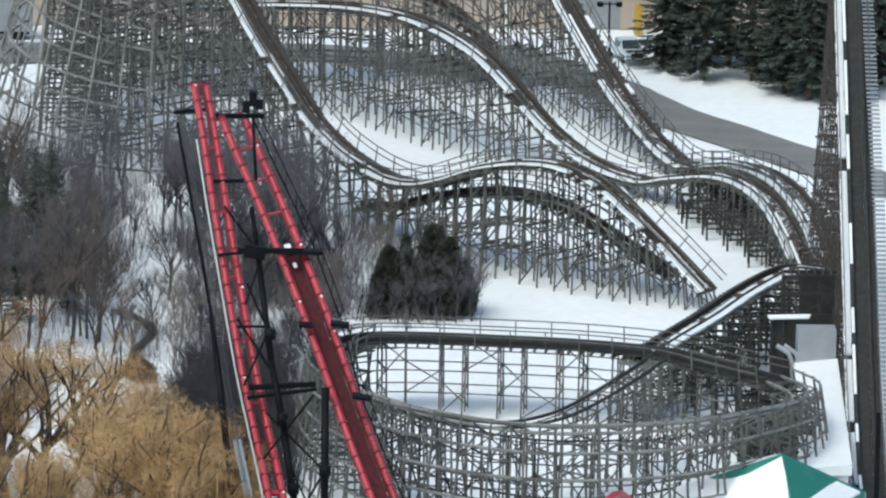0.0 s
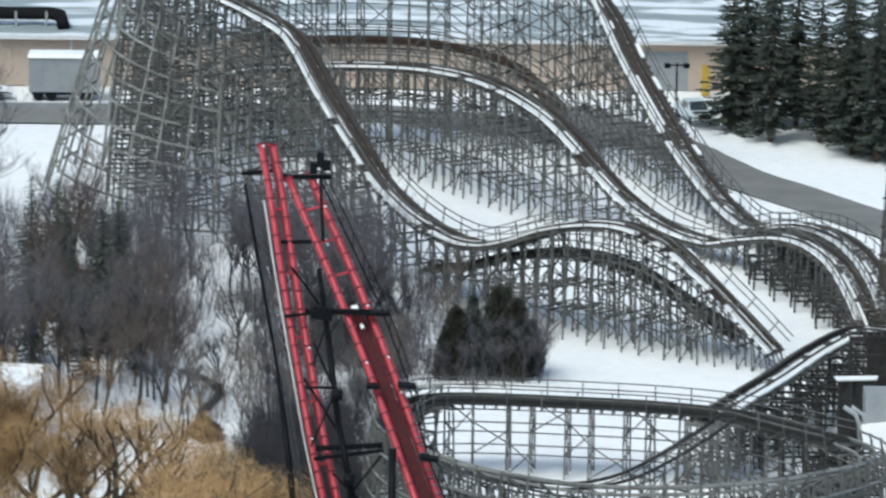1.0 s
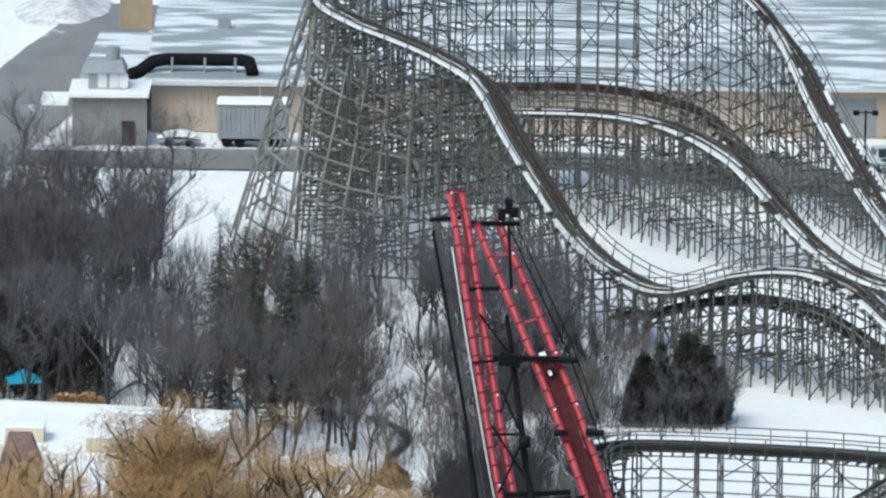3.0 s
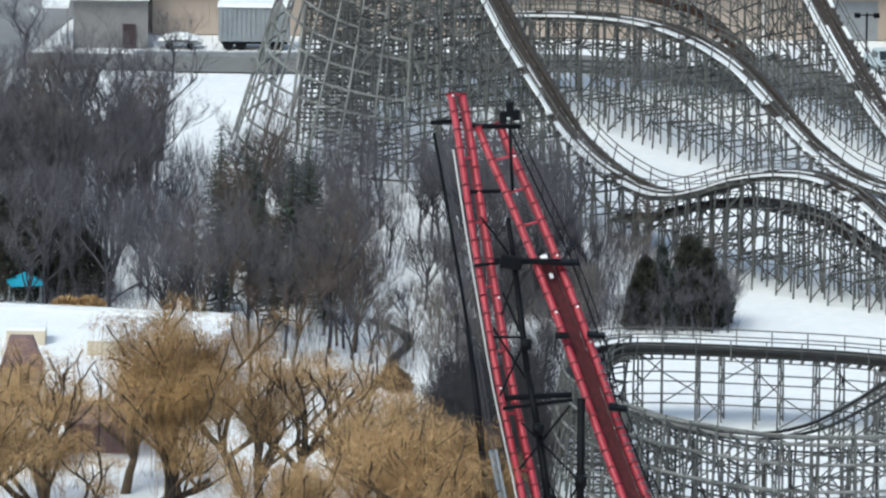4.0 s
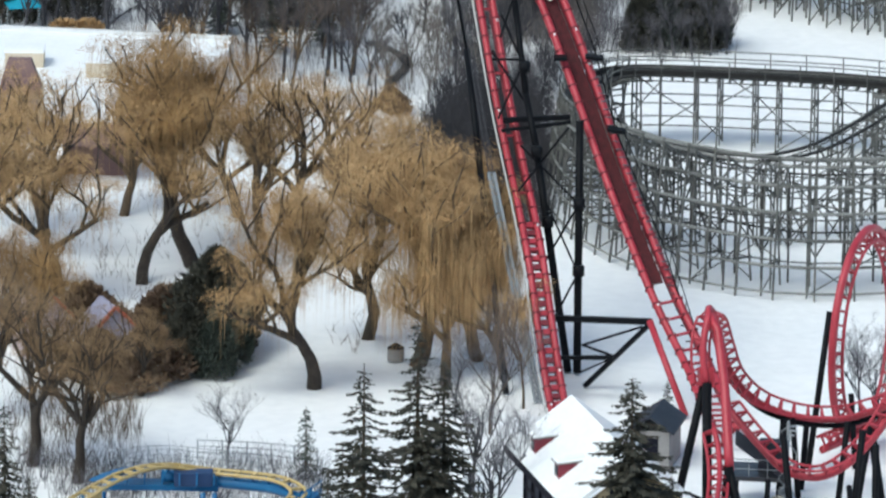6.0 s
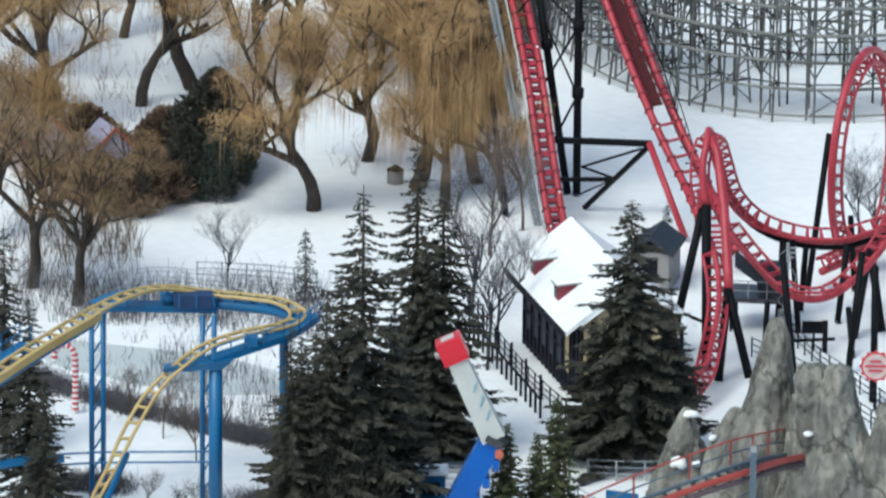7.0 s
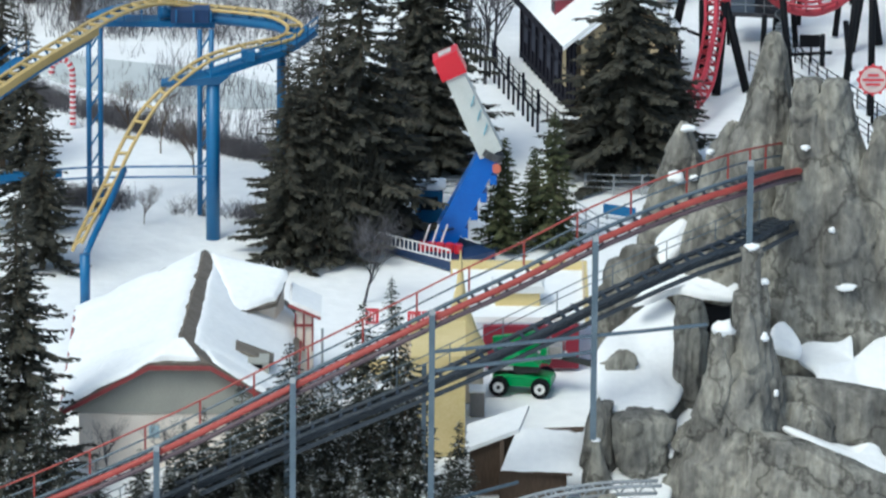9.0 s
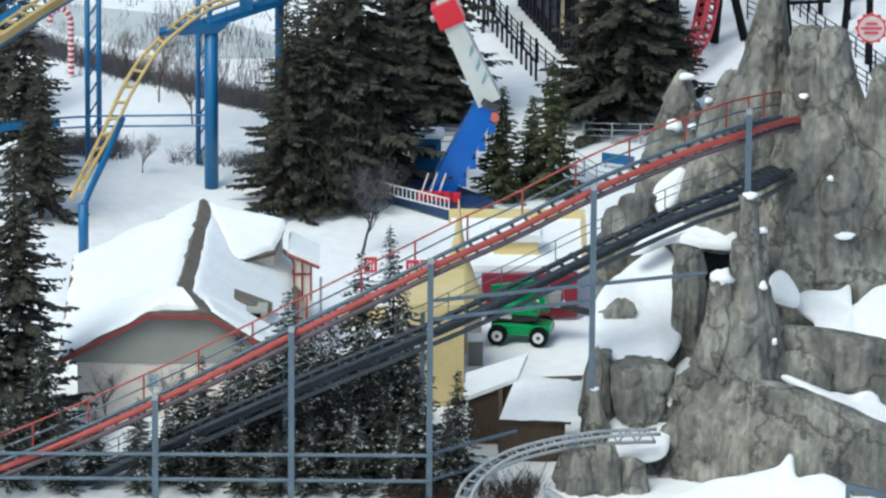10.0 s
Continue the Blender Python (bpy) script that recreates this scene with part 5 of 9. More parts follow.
for x, y, m, col in ((-24.0, 462, PINKISH, "pink"), (-19.8, 458.5, MAUVE, "mauve")):
    h = thing("playhouse", f"small faded {col} playhouse behind willow branches", "playhouse", (x, y, 0), 20, "playhouses")
    part("wall", Geo().box(-1.5, -1.2, 0, 1.5, 1.2, 2.2), m, h)
    part("roof", Geo().hexa([(-1.8, -1.5, 2.2), (1.8, -1.5, 2.2), (1.8, 1.5, 2.2), (-1.8, 1.5, 2.2), (-0.1, -1.5, 4.0), (0.1, -1.5, 4.0), (0.1, 1.5, 4.0), (-0.1, 1.5, 4.0)]), m, h)
    for sx in (-1, 1):
        part("bargeboard", Geo().beam((sx * 1.8, -1.55, 2.2), (0, -1.55, 4.05), 0.16, 0.2), ORANGE, h)
    part("door", Geo().box(-0.4, -1.24, 0, 0.4, -1.2, 1.7), WHITE, h)

# trash bin and small garden things
b = thing("waste_bin", "dark domed waste bin standing in snow", "bin", (-2.6, 460.5, 0))
part("drum", Geo().tube([(0, 0, 0), (0, 0, 0.8)], 0.5, 14), SHED_GREY, b)
part("dome", Geo().tube([(0, 0, 0.8), (0, 0, 0.95), (0, 0, 1.1)], 0.55, 14, 0.12), BLACK, b)


# ---- station and marquee by the lift ----
GREEN_CANVAS = surf("green_canvas", (0.02, 0.16, 0.12), (0.04, 0.22, 0.17), 0.6, 0.6, 0.05)


def build_station():
    s = thing("coaster_station", "long station building with snowy roof beside the lift hill", "station building")
    part("roof", Geo().hexa([(39.0, 489, 2.9), (42.4, 489, 2.9), (43.9, 520, 2.9), (40.9, 520, 2.9), (39.1, 489, 3.3), (42.4, 489, 3.6), (43.9, 520, 3.6), (41.0, 520, 3.3)]), SNOW, s)
    part("wall", Geo().hexa([(39.2, 489.2, 0), (42.2, 489.2, 0), (43.7, 519.8, 0), (41.1, 519.8, 0), (39.2, 489.2, 2.9), (42.2, 489.2, 2.9), (43.7, 519.8, 2.9), (41.1, 519.8, 2.9)]), WHITE, s)
    part("gable", Geo().box(41.2, 520, 2.6, 43.8, 522, 5.5), STEEL_GREY, s, "pale grey metal end wall")
    for x in (44.0, 44.9):
        part("post", Geo().beam((x, 489.2, 0), (x, 489.2, 7.0), 0.3), BLACK, s)
    m = thing("marquee_tent", "green and white pyramid marquee dusted with snow", "tent")
    c = [(28.5, 483.2), (38.0, 476.5), (43.0, 486), (33.5, 492)]
    apex = (37.45, 483.0, 5.75)
    for i, mt in enumerate((GREEN_CANVAS, GREEN_CANVAS, GREEN_CANVAS, SNOW)):
        a, d = c[i], c[(i + 1) % 4]
        part("roof_panel", Geo().quad((*a, 2.6), (*d, 2.6), apex).quad((*a, 2.55), apex, (*d, 2.55)), mt, m, "snow-covered canvas panel" if mt is SNOW else "green canvas panel")
        if i == 0:
            A, D, T = Vector((*a, 2.6)), Vector((*d, 2.6)), Vector(apex)
            edge = [A * (1 - v - w) + D * v + T * w for v, w in ((0.01, 0), (0.97, 0), (0.62, 0.36), (0.33, 0.66), (0.06, 0.93), (0.1, 0.76), (0.14, 0.6), (0.13, 0.5), (0.07, 0.45), (0.02, 0.46))]
            g = Geo()
            g.v = [tuple(p + Vector((0, 0, h))) for h in (0.02, 0.12) for p in edge]
            g.f = [tuple(range(9, -1, -1)), tuple(range(10, 20))] + [(k, (k + 1) % 10, 10 + (k + 1) % 10, 10 + k) for k in range(10)]
            part("snow_sheet", g, SNOW, m)
        if i == 1:
            part("snow_patch", Geo().hexa([(38.5, 476.9, 2.68), (42.6, 485.0, 2.7), (41.0, 484.7, 3.5), (38.2, 478.6, 3.3), (38.5, 476.9, 2.8), (42.6, 485.0, 2.84), (41.0, 484.7, 3.62), (38.2, 478.6, 3.42)]), SNOW, m)
        part("valance", Geo().beam((*a, 2.4), (*d, 2.4), 0.04, 0.5), GREEN_CANVAS, m)
        part("pole", Geo().beam((*a, 0), (*a, 2.5), 0.1), WHITE, m)


build_station()


def build_transfer_shed():
    s = thing("transfer_shed", "dark timber transfer shed beneath the wooden coaster track", "shed")
    part("back_wall", Geo().box(42.2, 531.7, 0, 44.8, 531.85, 6.9), WOOD_DARK, s)
    for y in (529.9, 531.6):
        part("roof_beam", Geo().beam((40.8, y, 7.1), (44.9, y, 7.1), 0.16, 0.24), WOOD_DARK, s)
    for k in range(8):
        part("rafter", Geo().beam((40.9 + 0.55 * k, 529.7, 7.26), (40.9 + 0.55 * k, 531.9, 7.3), 0.1, 0.14), WOOD_BROWN, s)
    for x in (40.9, 42.1, 43.4, 44.7):
        part("post", Geo().beam((x, 530, 0), (x, 530, 7.2), 0.22), WOOD_DARK, s)
    for z in (2.6, 4.4, 5.9):
        part("girt", Geo().beam((40.8, 529.9, z), (44.8, 529.9, z), 0.14, 0.2), WOOD_DARK, s)
    for a, b in (((42.1, 530, 4.4), (44.7, 530, 5.9)), ((42.1, 530, 7.1), (44.7, 530, 6.0))):
        part("brace", Geo().beam(a, b, 0.14), WOOD_DARK, s)
    part("ledge_snow", Geo().hexa([(39.6, 524.6, 5.25), (42.3, 524.9, 5.25), (42.5, 525.7, 5.3), (39.5, 525.4, 5.3), (39.6, 524.6, 5.36), (42.3, 524.9, 5.36), (42.5, 525.7, 5.42), (39.5, 525.4, 5.42)]), SNOW, s, "snow on the lean-to ledge")
    part("lean_to_wall", Geo().box(39.7, 525.0, 0, 42.3, 525.2, 5.2), WOOD_DARK, s)
    for k in range(4):
        x = 39.8 + 0.8 * k
        part("stud", Geo().beam((x, 524.8, 0), (x, 524.8, 5.2), 0.16), WOOD_DARK, s)
    for k in range(2):
        part("pipe", Geo().tube([(39.8 + 0.5 * k, 520.4, 4.4), (40.6 + 0.5 * k, 520.2, 3.9), (40.9 + 0.4 * k, 520, 3.2), (40.9 + 0.4 * k, 520, 2.0)], 0.16, 8), STEEL_GREY, s, "bent grey pipe", smooth=True)


build_transfer_shed()


# ---- pickup truck and lamp post in the yard ----
GLASS_DARK = surf("dark_car_glass", (0.02, 0.03, 0.035), (0.05, 0.06, 0.07), 1.0, 0.1, 0.0)


def build_pickup():
    v = thing("pickup_truck", "pale blue-white pickup truck parked in snow", "pickup truck", (36.6, 650, 0), 195)
    paint = surf("pale_car_paint", (0.50, 0.58, 0.62), (0.60, 0.68, 0.72), 0.8, 0.3, 0.0)
    part("body", Geo().hexa([(-0.95, -2.7, 0.45), (0.95, -2.7, 0.45), (0.95, 2.7, 0.45), (-0.95, 2.7, 0.45), (-0.95, -2.7, 1.1), (0.95, -2.7, 1.1), (0.9, 2.65, 1.15), (-0.9, 2.65, 1.15)]), paint, v)
    part("cab", Geo().hexa([(-0.9, -1.0, 1.1), (0.9, -1.0, 1.1), (0.9, 1.3, 1.1), (-0.9, 1.3, 1.1), (-0.75, -0.7, 1.85), (0.75, -0.7, 1.85), (0.75, 0.6, 1.85), (-0.75, 0.6, 1.85)]), paint, v)
    part("windscreen", Geo().hexa([(-0.78, 1.32, 1.15), (0.78, 1.32, 1.15), (0.78, 1.3, 1.15), (-0.78, 1.3, 1.15), (-0.66, 0.68, 1.78), (0.66, 0.68, 1.78), (0.66, 0.62, 1.78), (-0.66, 0.62, 1.78)]), GLASS_DARK, v)
    for sx in (-1, 1):
        part("side_window", Geo().box(sx * 0.84 - 0.04, -0.6, 1.2, sx * 0.84 + 0.04, 0.7, 1.7), GLASS_DARK, v)
        part("headlight", Geo().box(sx * 0.7 - 0.18, 2.66, 0.8, sx * 0.7 + 0.18, 2.72, 1.0), WHITE, v)
        for y in (-1.75, 1.75):
            part("wheel", Geo().tube([(sx * 0.85 - 0.13, y, 0.4), (sx * 0.85 + 0.13, y, 0.4)], 0.4, 14), BLACK, v)
    part("grille", Geo().box(-0.5, 2.67, 0.6, 0.5, 2.73, 1.0), BLACK, v)
    part("bumper", Geo().box(-0.95, 2.66, 0.35, 0.95, 2.85, 0.58), STEEL_GREY, v)


build_pickup()
l = thing("yard_lamp", "dark yard lamp post with two flood heads", "street lamp", (35.3, 654, 0))
part("post", Geo().beam((0, 0, 0), (0, 0, 4.2), 0.16), BLACK, l)
part("arm", Geo().beam((-0.8, 0, 4.0), (0.8, 0, 4.0), 0.1), BLACK, l)
for sx in (-1, 1):
    part("flood_head", Geo().box(sx * 0.8 - 0.25, -0.3, 3.8, sx * 0.8 + 0.25, 0.2, 4.15), BLACK, l)
YELLOW = surf("yellow_paint", (0.42, 0.28, 0.04), (0.52, 0.36, 0.07), 0.8, 0.5, 0.05)
b = thing("yellow_bollard", "tall yellow painted steel guard beside the garage door", "bollard", (38.2, 662, 0))
part("guard", Geo().box(-0.35, -0.2, 0, 0.35, 0.2, 2.6), YELLOW, b)
# machines and stores at the far edge of the yard
GREEN_MACHINE = surf("green_machine_paint", (0.01, 0.20, 0.07), (0.02, 0.30, 0.11), 0.8, 0.4, 0.05)
ORANGE_MACHINE = surf("orange_machine_paint", (0.50, 0.08, 0.02), (0.62, 0.14, 0.04), 0.8, 0.4, 0.05)
BLUE_MACHINE = surf("blue_machine_paint", (0.01, 0.08, 0.28), (0.02, 0.13, 0.4), 0.8, 0.4, 0.05)
for x, y, m, c in ((-18.6, 741, ORANGE_MACHINE, "orange"), (-15.9, 742, ORANGE_MACHINE, "orange"), (-12.6, 742, GREEN_MACHINE, "green"), (-24.5, 737, BLUE_MACHINE, "blue"), (-2.5, 743, GREEN_MACHINE, "green"), (13.5, 742, BLUE_MACHINE, "blue"), (34, 742, BLUE_MACHINE, "blue"), (37.5, 743, BLUE_MACHINE, "blue"), (15.8, 742, ORANGE_MACHINE, "orange")):
    q = thing("yard_machine", f"small {c} work machine stored behind the workshop", "machine", (x, y, 0), 15, "yard machines")
    part("body", Geo().hexa([(-1.2, -0.8, 0.5), (1.2, -0.8, 0.5), (1.2, 0.8, 0.5), (-1.2, 0.8, 0.5), (-1.0, -0.7, 1.6), (0.9, -0.7, 1.3), (0.9, 0.7, 1.3), (-1.0, 0.7, 1.6)]), m, q)
    part("cab", Geo().box(-0.8, -0.6, 1.5, 0.1, 0.6, 2.3), BLACK, q)
    for sx in (-0.75, 0.75):
        for sy in (-0.8, 0.8):
            part("wheel", Geo().tube([(sx, sy - 0.12, 0.4), (sx, sy + 0.12, 0.4)], 0.4, 12), BLACK, q)
PLYWOOD = surf("raw_plywood", (0.36, 0.275, 0.195), (0.46, 0.37, 0.275), 0.8, 0.8, 0.1)
c = thing("plywood_crate", "tall raw plywood storage crate in the yard", "crate", (-28.4, 717, 0))
part("side", Geo().box(-1.4, -1.2, 0.1, 1.4, 1.2, 4.2), PLYWOOD, c)
for sx in (-1.42, 1.42):
    part("batten", Geo().beam((sx, -1.22, 0.1), (sx, -1.22, 4.2), 0.14), PLYWOOD, c)
d = thing("snow_heap", "plowed heap of dirty snow beside the yard", "snow heap", (-35.6, 727, 0), kind="")
DIRTY_SNOW = surf("dirty_plowed_snow", (0.42, 0.42, 0.42), (0.88, 0.885, 0.89), 0.8, 0.85, 0.6, fine=3.0)
g = Geo()
for j in range(13):
    for i in range(40):
        a, r = i * math.pi / 20, j / 12
        rr = (1 + 0.2 * noise.noise((math.cos(a) * 1.5, math.sin(a) * 1.5, 3.3))) * r
        h = 3.0 * (1 - r) ** 1.3 * (1 + 0.4 * noise.noise((math.cos(a) * r * 2.4, math.sin(a) * r * 2.4, 6.1))) + 0.35 * noise.noise((math.cos(a) * r * 6, math.sin(a) * r * 6, 1.0)) * (1 - r)
        g.v.append((math.cos(a) * rr * 5.2, math.sin(a) * rr * 9.5, h - 0.15))
for j in range(12):
    for i in range(40):
        g.f.append((j * 40 + i, (j + 1) * 40 + i, (j + 1) * 40 + (i + 1) % 40, j * 40 + (i + 1) % 40))
part("heap", g, DIRTY_SNOW, d, smooth=True)
tree_copies("yard_tree", GREY_TREES[:2], [(-35.2, 648, 0.75), (-22.5, 640, 0.6), (-14, 632, 0.5)], "leafless tree standing before the workshop yard", "tree", "yard trees")


# ---- blue and yellow suspended coaster ----
BLUE = surf("blue_steel_paint", (0.008, 0.10, 0.26), (0.02, 0.16, 0.36), 0.8, 0.4, 0.05)
BLUE_DARK = surf("navy_steel_paint", (0.008, 0.03, 0.09), (0.02, 0.05, 0.14), 0.8, 0.5, 0.05)
TRACK_YELLOW = surf("faded_yellow_paint", (0.44, 0.31, 0.10), (0.60, 0.45, 0.21), 0.8, 0.45, 0.05)


def build_family_coaster():
    c = thing("family_coaster", "yellow-railed family coaster on blue steel columns", "roller coaster")
    run = [(-26, 381, 8.0), (-22.9, 384, 9.4), (-20.5, 386.8, 10.4), (-18.6, 389.6, 10.9), (-17.0, 392.4, 11.15), (-15.6, 394.6, 11.2), (-14.0, 396.6, 10.9), (-11.9, 397.1, 10.5), (-9.8, 396.4, 10.5), (-8.2, 395.4, 10.55), (-7.2, 394.2, 10.3), (-7.7, 393.0, 10.0), (-9.7, 391.9, 9.85), (-11.75, 391.0, 9.38), (-13.47, 390.0, 8.33), (-14.55, 389.4, 7.29), (-15.22, 388.6, 6.4), (-15.85, 387.6, 5.4), (-16.39, 386.6, 4.34), (-17.01, 385.4, 3.4), (-17.6, 384.0, 2.5), (-18.0, 382.6, 1.9)]
    line = tube_track(c, run, 0.78, 0.1, TRACK_YELLOW, tie=1.0, step=0.5, bank=lambda t: 45 * max(0, (t - 0.8) / 0.2))
    n = len(line)
    for a, b in ((0.0, 0.30), (0.42, 0.66)):
        part("spine", Geo().tube([p - u * 0.55 for p, d, s, u in line[int(a * n):int(b * n)]], 0.3, 8), BLUE, c, "blue tubular track spine", smooth=True)
        g = Geo()
        for p, d, s, u in line[int(a * n):int(b * n):2]:
            g.beam(p - s * 0.4, p - u * 0.5, 0.1)
            g.beam(p + s * 0.4, p - u * 0.5, 0.1)
        part("yokes", g, BLUE, c, kind="stuff")
    part("side_beam", ribbon_bar([(p + s * 0.5 - u * 0.12, s, u) for p, d, s, u in line[:int(0.3 * n)]], 0.22, 0.42), TRACK_YELLOW, c, "solid yellow side beam")
    # catwalk with rails
    for a, b, off in ((0.0, 0.2, -1.05), (0.33, 0.55, -1.05)):
        seg = line[int(a * n):int(b * n)]
        hr = Geo()
        for i in range(1, len(seg)):
            (p, d, s, u), (q, _, s0, u0) = seg[i], seg[i - 1]
            e, f = p + s * off - Vector((0, 0, 0.25)), q + s0 * off - Vector((0, 0, 0.25))
            for k in (0.5, 1.0):
                for w in (-0.4, 0.4):
                    hr.beam(f + s0 * w + Vector((0, 0, k)), e + s * w + Vector((0, 0, k)), 0.03)
            if i % 3 == 0:
                for w in (-0.4, 0.4):
                    hr.beam(e + s * w, e + s * w + Vector((0, 0, 1.0)), 0.06)
        part("catwalk", ribbon_bar([(p + s * off - Vector((0, 0, 0.25)), s, u) for p, d, s, u in seg], 0.8, 0.08), BLUE, c)
        part("catwalk_rail", hr, BLUE if a < 0.1 else STEEL_GREY, c)
    # blue truss and rail outside the near curve
    near = frames_along(spline([(-11.6, 390.4, 8.75), (-9.6, 391.2, 9.25), (-7.8, 392.2, 9.65), (-6.4, 394.2, 10.1)], 0.5))
    part("truss_beam", ribbon_bar([(p, s, u) for p, d, s, u in near], 0.9, 0.35), BLUE, c)
    for h in (0.4, 0.8):
        part("truss_rail", Geo().tube([p + s * 0.45 + Vector((0, 0, h)) for p, d, s, u in near], 0.04, 6), BLUE, c)
    for p, d, s, u in near[::2]:
        part("truss_post", Geo().beam(p + s * 0.45, p + s * 0.45 + Vector((0, 0, 0.85)), 0.06), BLUE, c)
    part("drive_box", Geo().box(-9.9, 390.7, 9.4, -9.2, 391.5, 9.9), BLUE, c)
    # brake platform
    part("brake_platform", Geo().beam((-17.3, 396.2, 10.0), (-11.5, 397.0, 9.75), 1.3, 0.3), BLUE, c)
    for k in range(7):
        part("platform_post", Geo().beam((-17.0 + 0.9 * k, 395.6, 10.1), (-17.0 + 0.9 * k, 395.6, 10.8), 0.08), BLUE, c)
    part("brake_box", Geo().box(-13.7, 395.8, 10.0, -11.7, 396.9, 10.7), BLUE_DARK, c)
    for x, y, z, r in ((-11.35, 390.6, 8.5, 0.36), (-7.9, 393.4, 9.6, 0.24), (-17.4, 378.0, 2.9, 0.26)):
        part("column", Geo().tube([(x, y, -0.1), (x, y, z)], r, 14), BLUE, c, smooth=True)
    part("bracket", Geo().hexa([(-14.0, 390.0, 8.2), (-11.0, 390.2, 8.3), (-11.0, 391.4, 8.3), (-14.0, 390.8, 8.2), (-14.0, 389.9, 8.4), (-10.4, 390.0, 8.9), (-10.4, 391.8, 8.9), (-14.0, 390.9, 8.4)]), BLUE, c)
    part("leg", Geo().tube([(-17.4, 378.4, 2.7), (-17.1, 380, 3.1), (-16.4, 383, 4.0), (-15.75, 386.2, 4.9)], 0.17, 8), BLUE, c, smooth=True)
    for x, y in ((-17.6, 394.6), (-11.85, 394.6)):
        g = Geo()
        for w in (-0.3, 0.3):
            part("lattice_leg", Geo().tube([(x + w, y, 0), (x + w, y, 10.0)], 0.14, 8), BLUE, c, smooth=True)
        for k in range(9):
            g.beam((x - 0.3, y, 0.4 + k * 1.05), (x + 0.3, y, 1.4 + k * 1.05), 0.09)
        part("lattice", g, BLUE, c)
    for z, y in ((3.3, 392), (2.8, 391.8)):
        part("conduit_pipe", Geo().tube([(-26, y, z - 0.6), (-17.6, y, z), (-11.4, y - 1, z + 0.4)], 0.06, 6), BLUE, c)
    part("beam_pipe", Geo().beam((-27, 390, 2.9), (-19.2, 391.5, 3.1), 0.35), BLUE, c)


build_family_coaster()

# candy cane arch
CANE_WHITE = surf("cane_white", (0.70, 0.68, 0.68), (0.80, 0.78, 0.78), 1.0, 0.5, 0.02)
CANE_RED = surf("cane_red", (0.50, 0.03, 0.05), (0.60, 0.06, 0.08), 1.0, 0.5, 0.02)
cane = thing("candy_cane", "red and white striped giant candy cane post", "decoration", (-19.5, 410.6, 0))
path = spline([(0, 0, 0), (0, 0, 2.6), (-0.05, 0, 3.3), (-0.35, 0, 3.75), (-0.8, 0, 3.75), (-1.1, 0, 3.4), (-1.15, 0, 2.9)], 0.15)
for i in range(len(path) - 1):
    part("stripe", Geo().tube([path[i], path[i + 1] + (path[i + 1] - path[i]) * 0.02], 0.17, 10), CANE_RED if i % 2 else CANE_WHITE, cane)


# ---- swinging arm ride ----
BRIGHT_BLUE = surf("bright_blue_paint", (0.005, 0.085, 0.40), (0.01, 0.13, 0.52), 0.6, 0.35, 0.03)
BRIGHT_RED = surf("bright_red_paint", (0.55, 0.01, 0.03), (0.65, 0.03, 0.05), 0.6, 0.35, 0.03)
BOOM_WHITE = surf("off_white_boom_paint", (0.50, 0.52, 0.50), (0.62, 0.63, 0.61), 0.8, 0.5, 0.04)
r = thing("arm_ride", "arm ride at rest: blue leg, white boom, red head", "amusement ride")
base, hinge, head = Vector((0.3, 388, 0.2)), Vector((2.95, 388, 5.5)), Vector((1.05, 388, 9.6))
part("base_deck", Geo().hexa([(-3.3, 389.2, 0), (0.9, 385.0, 0), (3.2, 387, 0), (0, 391, 0), (-3.3, 389.2, 0.5), (0.9, 385.0, 0.5), (3.2, 387, 0.5), (0, 391, 0.5)]), BLUE_DARK, r, "dark boarding deck")
g = Geo()
for k in range(21):
    a = Vector((-3.4, 388.4, 0.55)).lerp(Vector((0.9, 384.9, 0.55)), k / 20)
    g.beam(a, a + Vector((0, 0, 0.6)), 0.06)
g.beam((-3.4, 388.4, 1.15), (0.9, 384.9, 1.15), 0.07).beam((-3.4, 388.4, 0.6), (0.9, 384.9, 0.6), 0.07)
part("deck_fence", g, WHITE, r, "white picket fence of the deck")
d = (hinge - base).normalized()
s = Vector((d.z, 0, -d.x))
part("lower_leg", Geo().hexa([base - s * 0.7 + Vector((0, -0.6, 0)), base + s * 0.62 + Vector((0, -0.6, 0)), base + s * 0.62 + Vector((0, 0.6, 0)), base - s * 0.7 + Vector((0, 0.7, 0)),
                               hinge - s * 0.6 + Vector((0, -0.5, 0)), hinge + s * 0.5 + Vector((0, -0.5, 0)), hinge + s * 0.5 + Vector((0, 0.5, 0)), hinge - s * 0.6 + Vector((0, 0.55, 0))]), BRIGHT_BLUE, r, "bright blue tapered leg")
for k in range(4):
    p = base.lerp(hinge, 0.25 + 0.18 * k) + s * 0.55
    part("bracket", Geo().box(p.x, 387.4, p.z - 0.25, p.x + 0.35, 388.6, p.z + 0.25), BRIGHT_BLUE, r)
part("hinge_drum", Geo().tube([hinge - Vector((0.12, 0, 0.24)), hinge + Vector((0.05, 0, 0.1))], 0.72, 18), STEEL_DARK, r, "dark hinge drum")
part("hinge_cap", Geo().tube([hinge + Vector((0.25, -0.6, -0.75)), hinge + Vector((0.3, -0.5, -0.75))], 0.26, 14), ORANGE, r)
d = (head - hinge).normalized()
s = Vector((d.z, 0, -d.x))
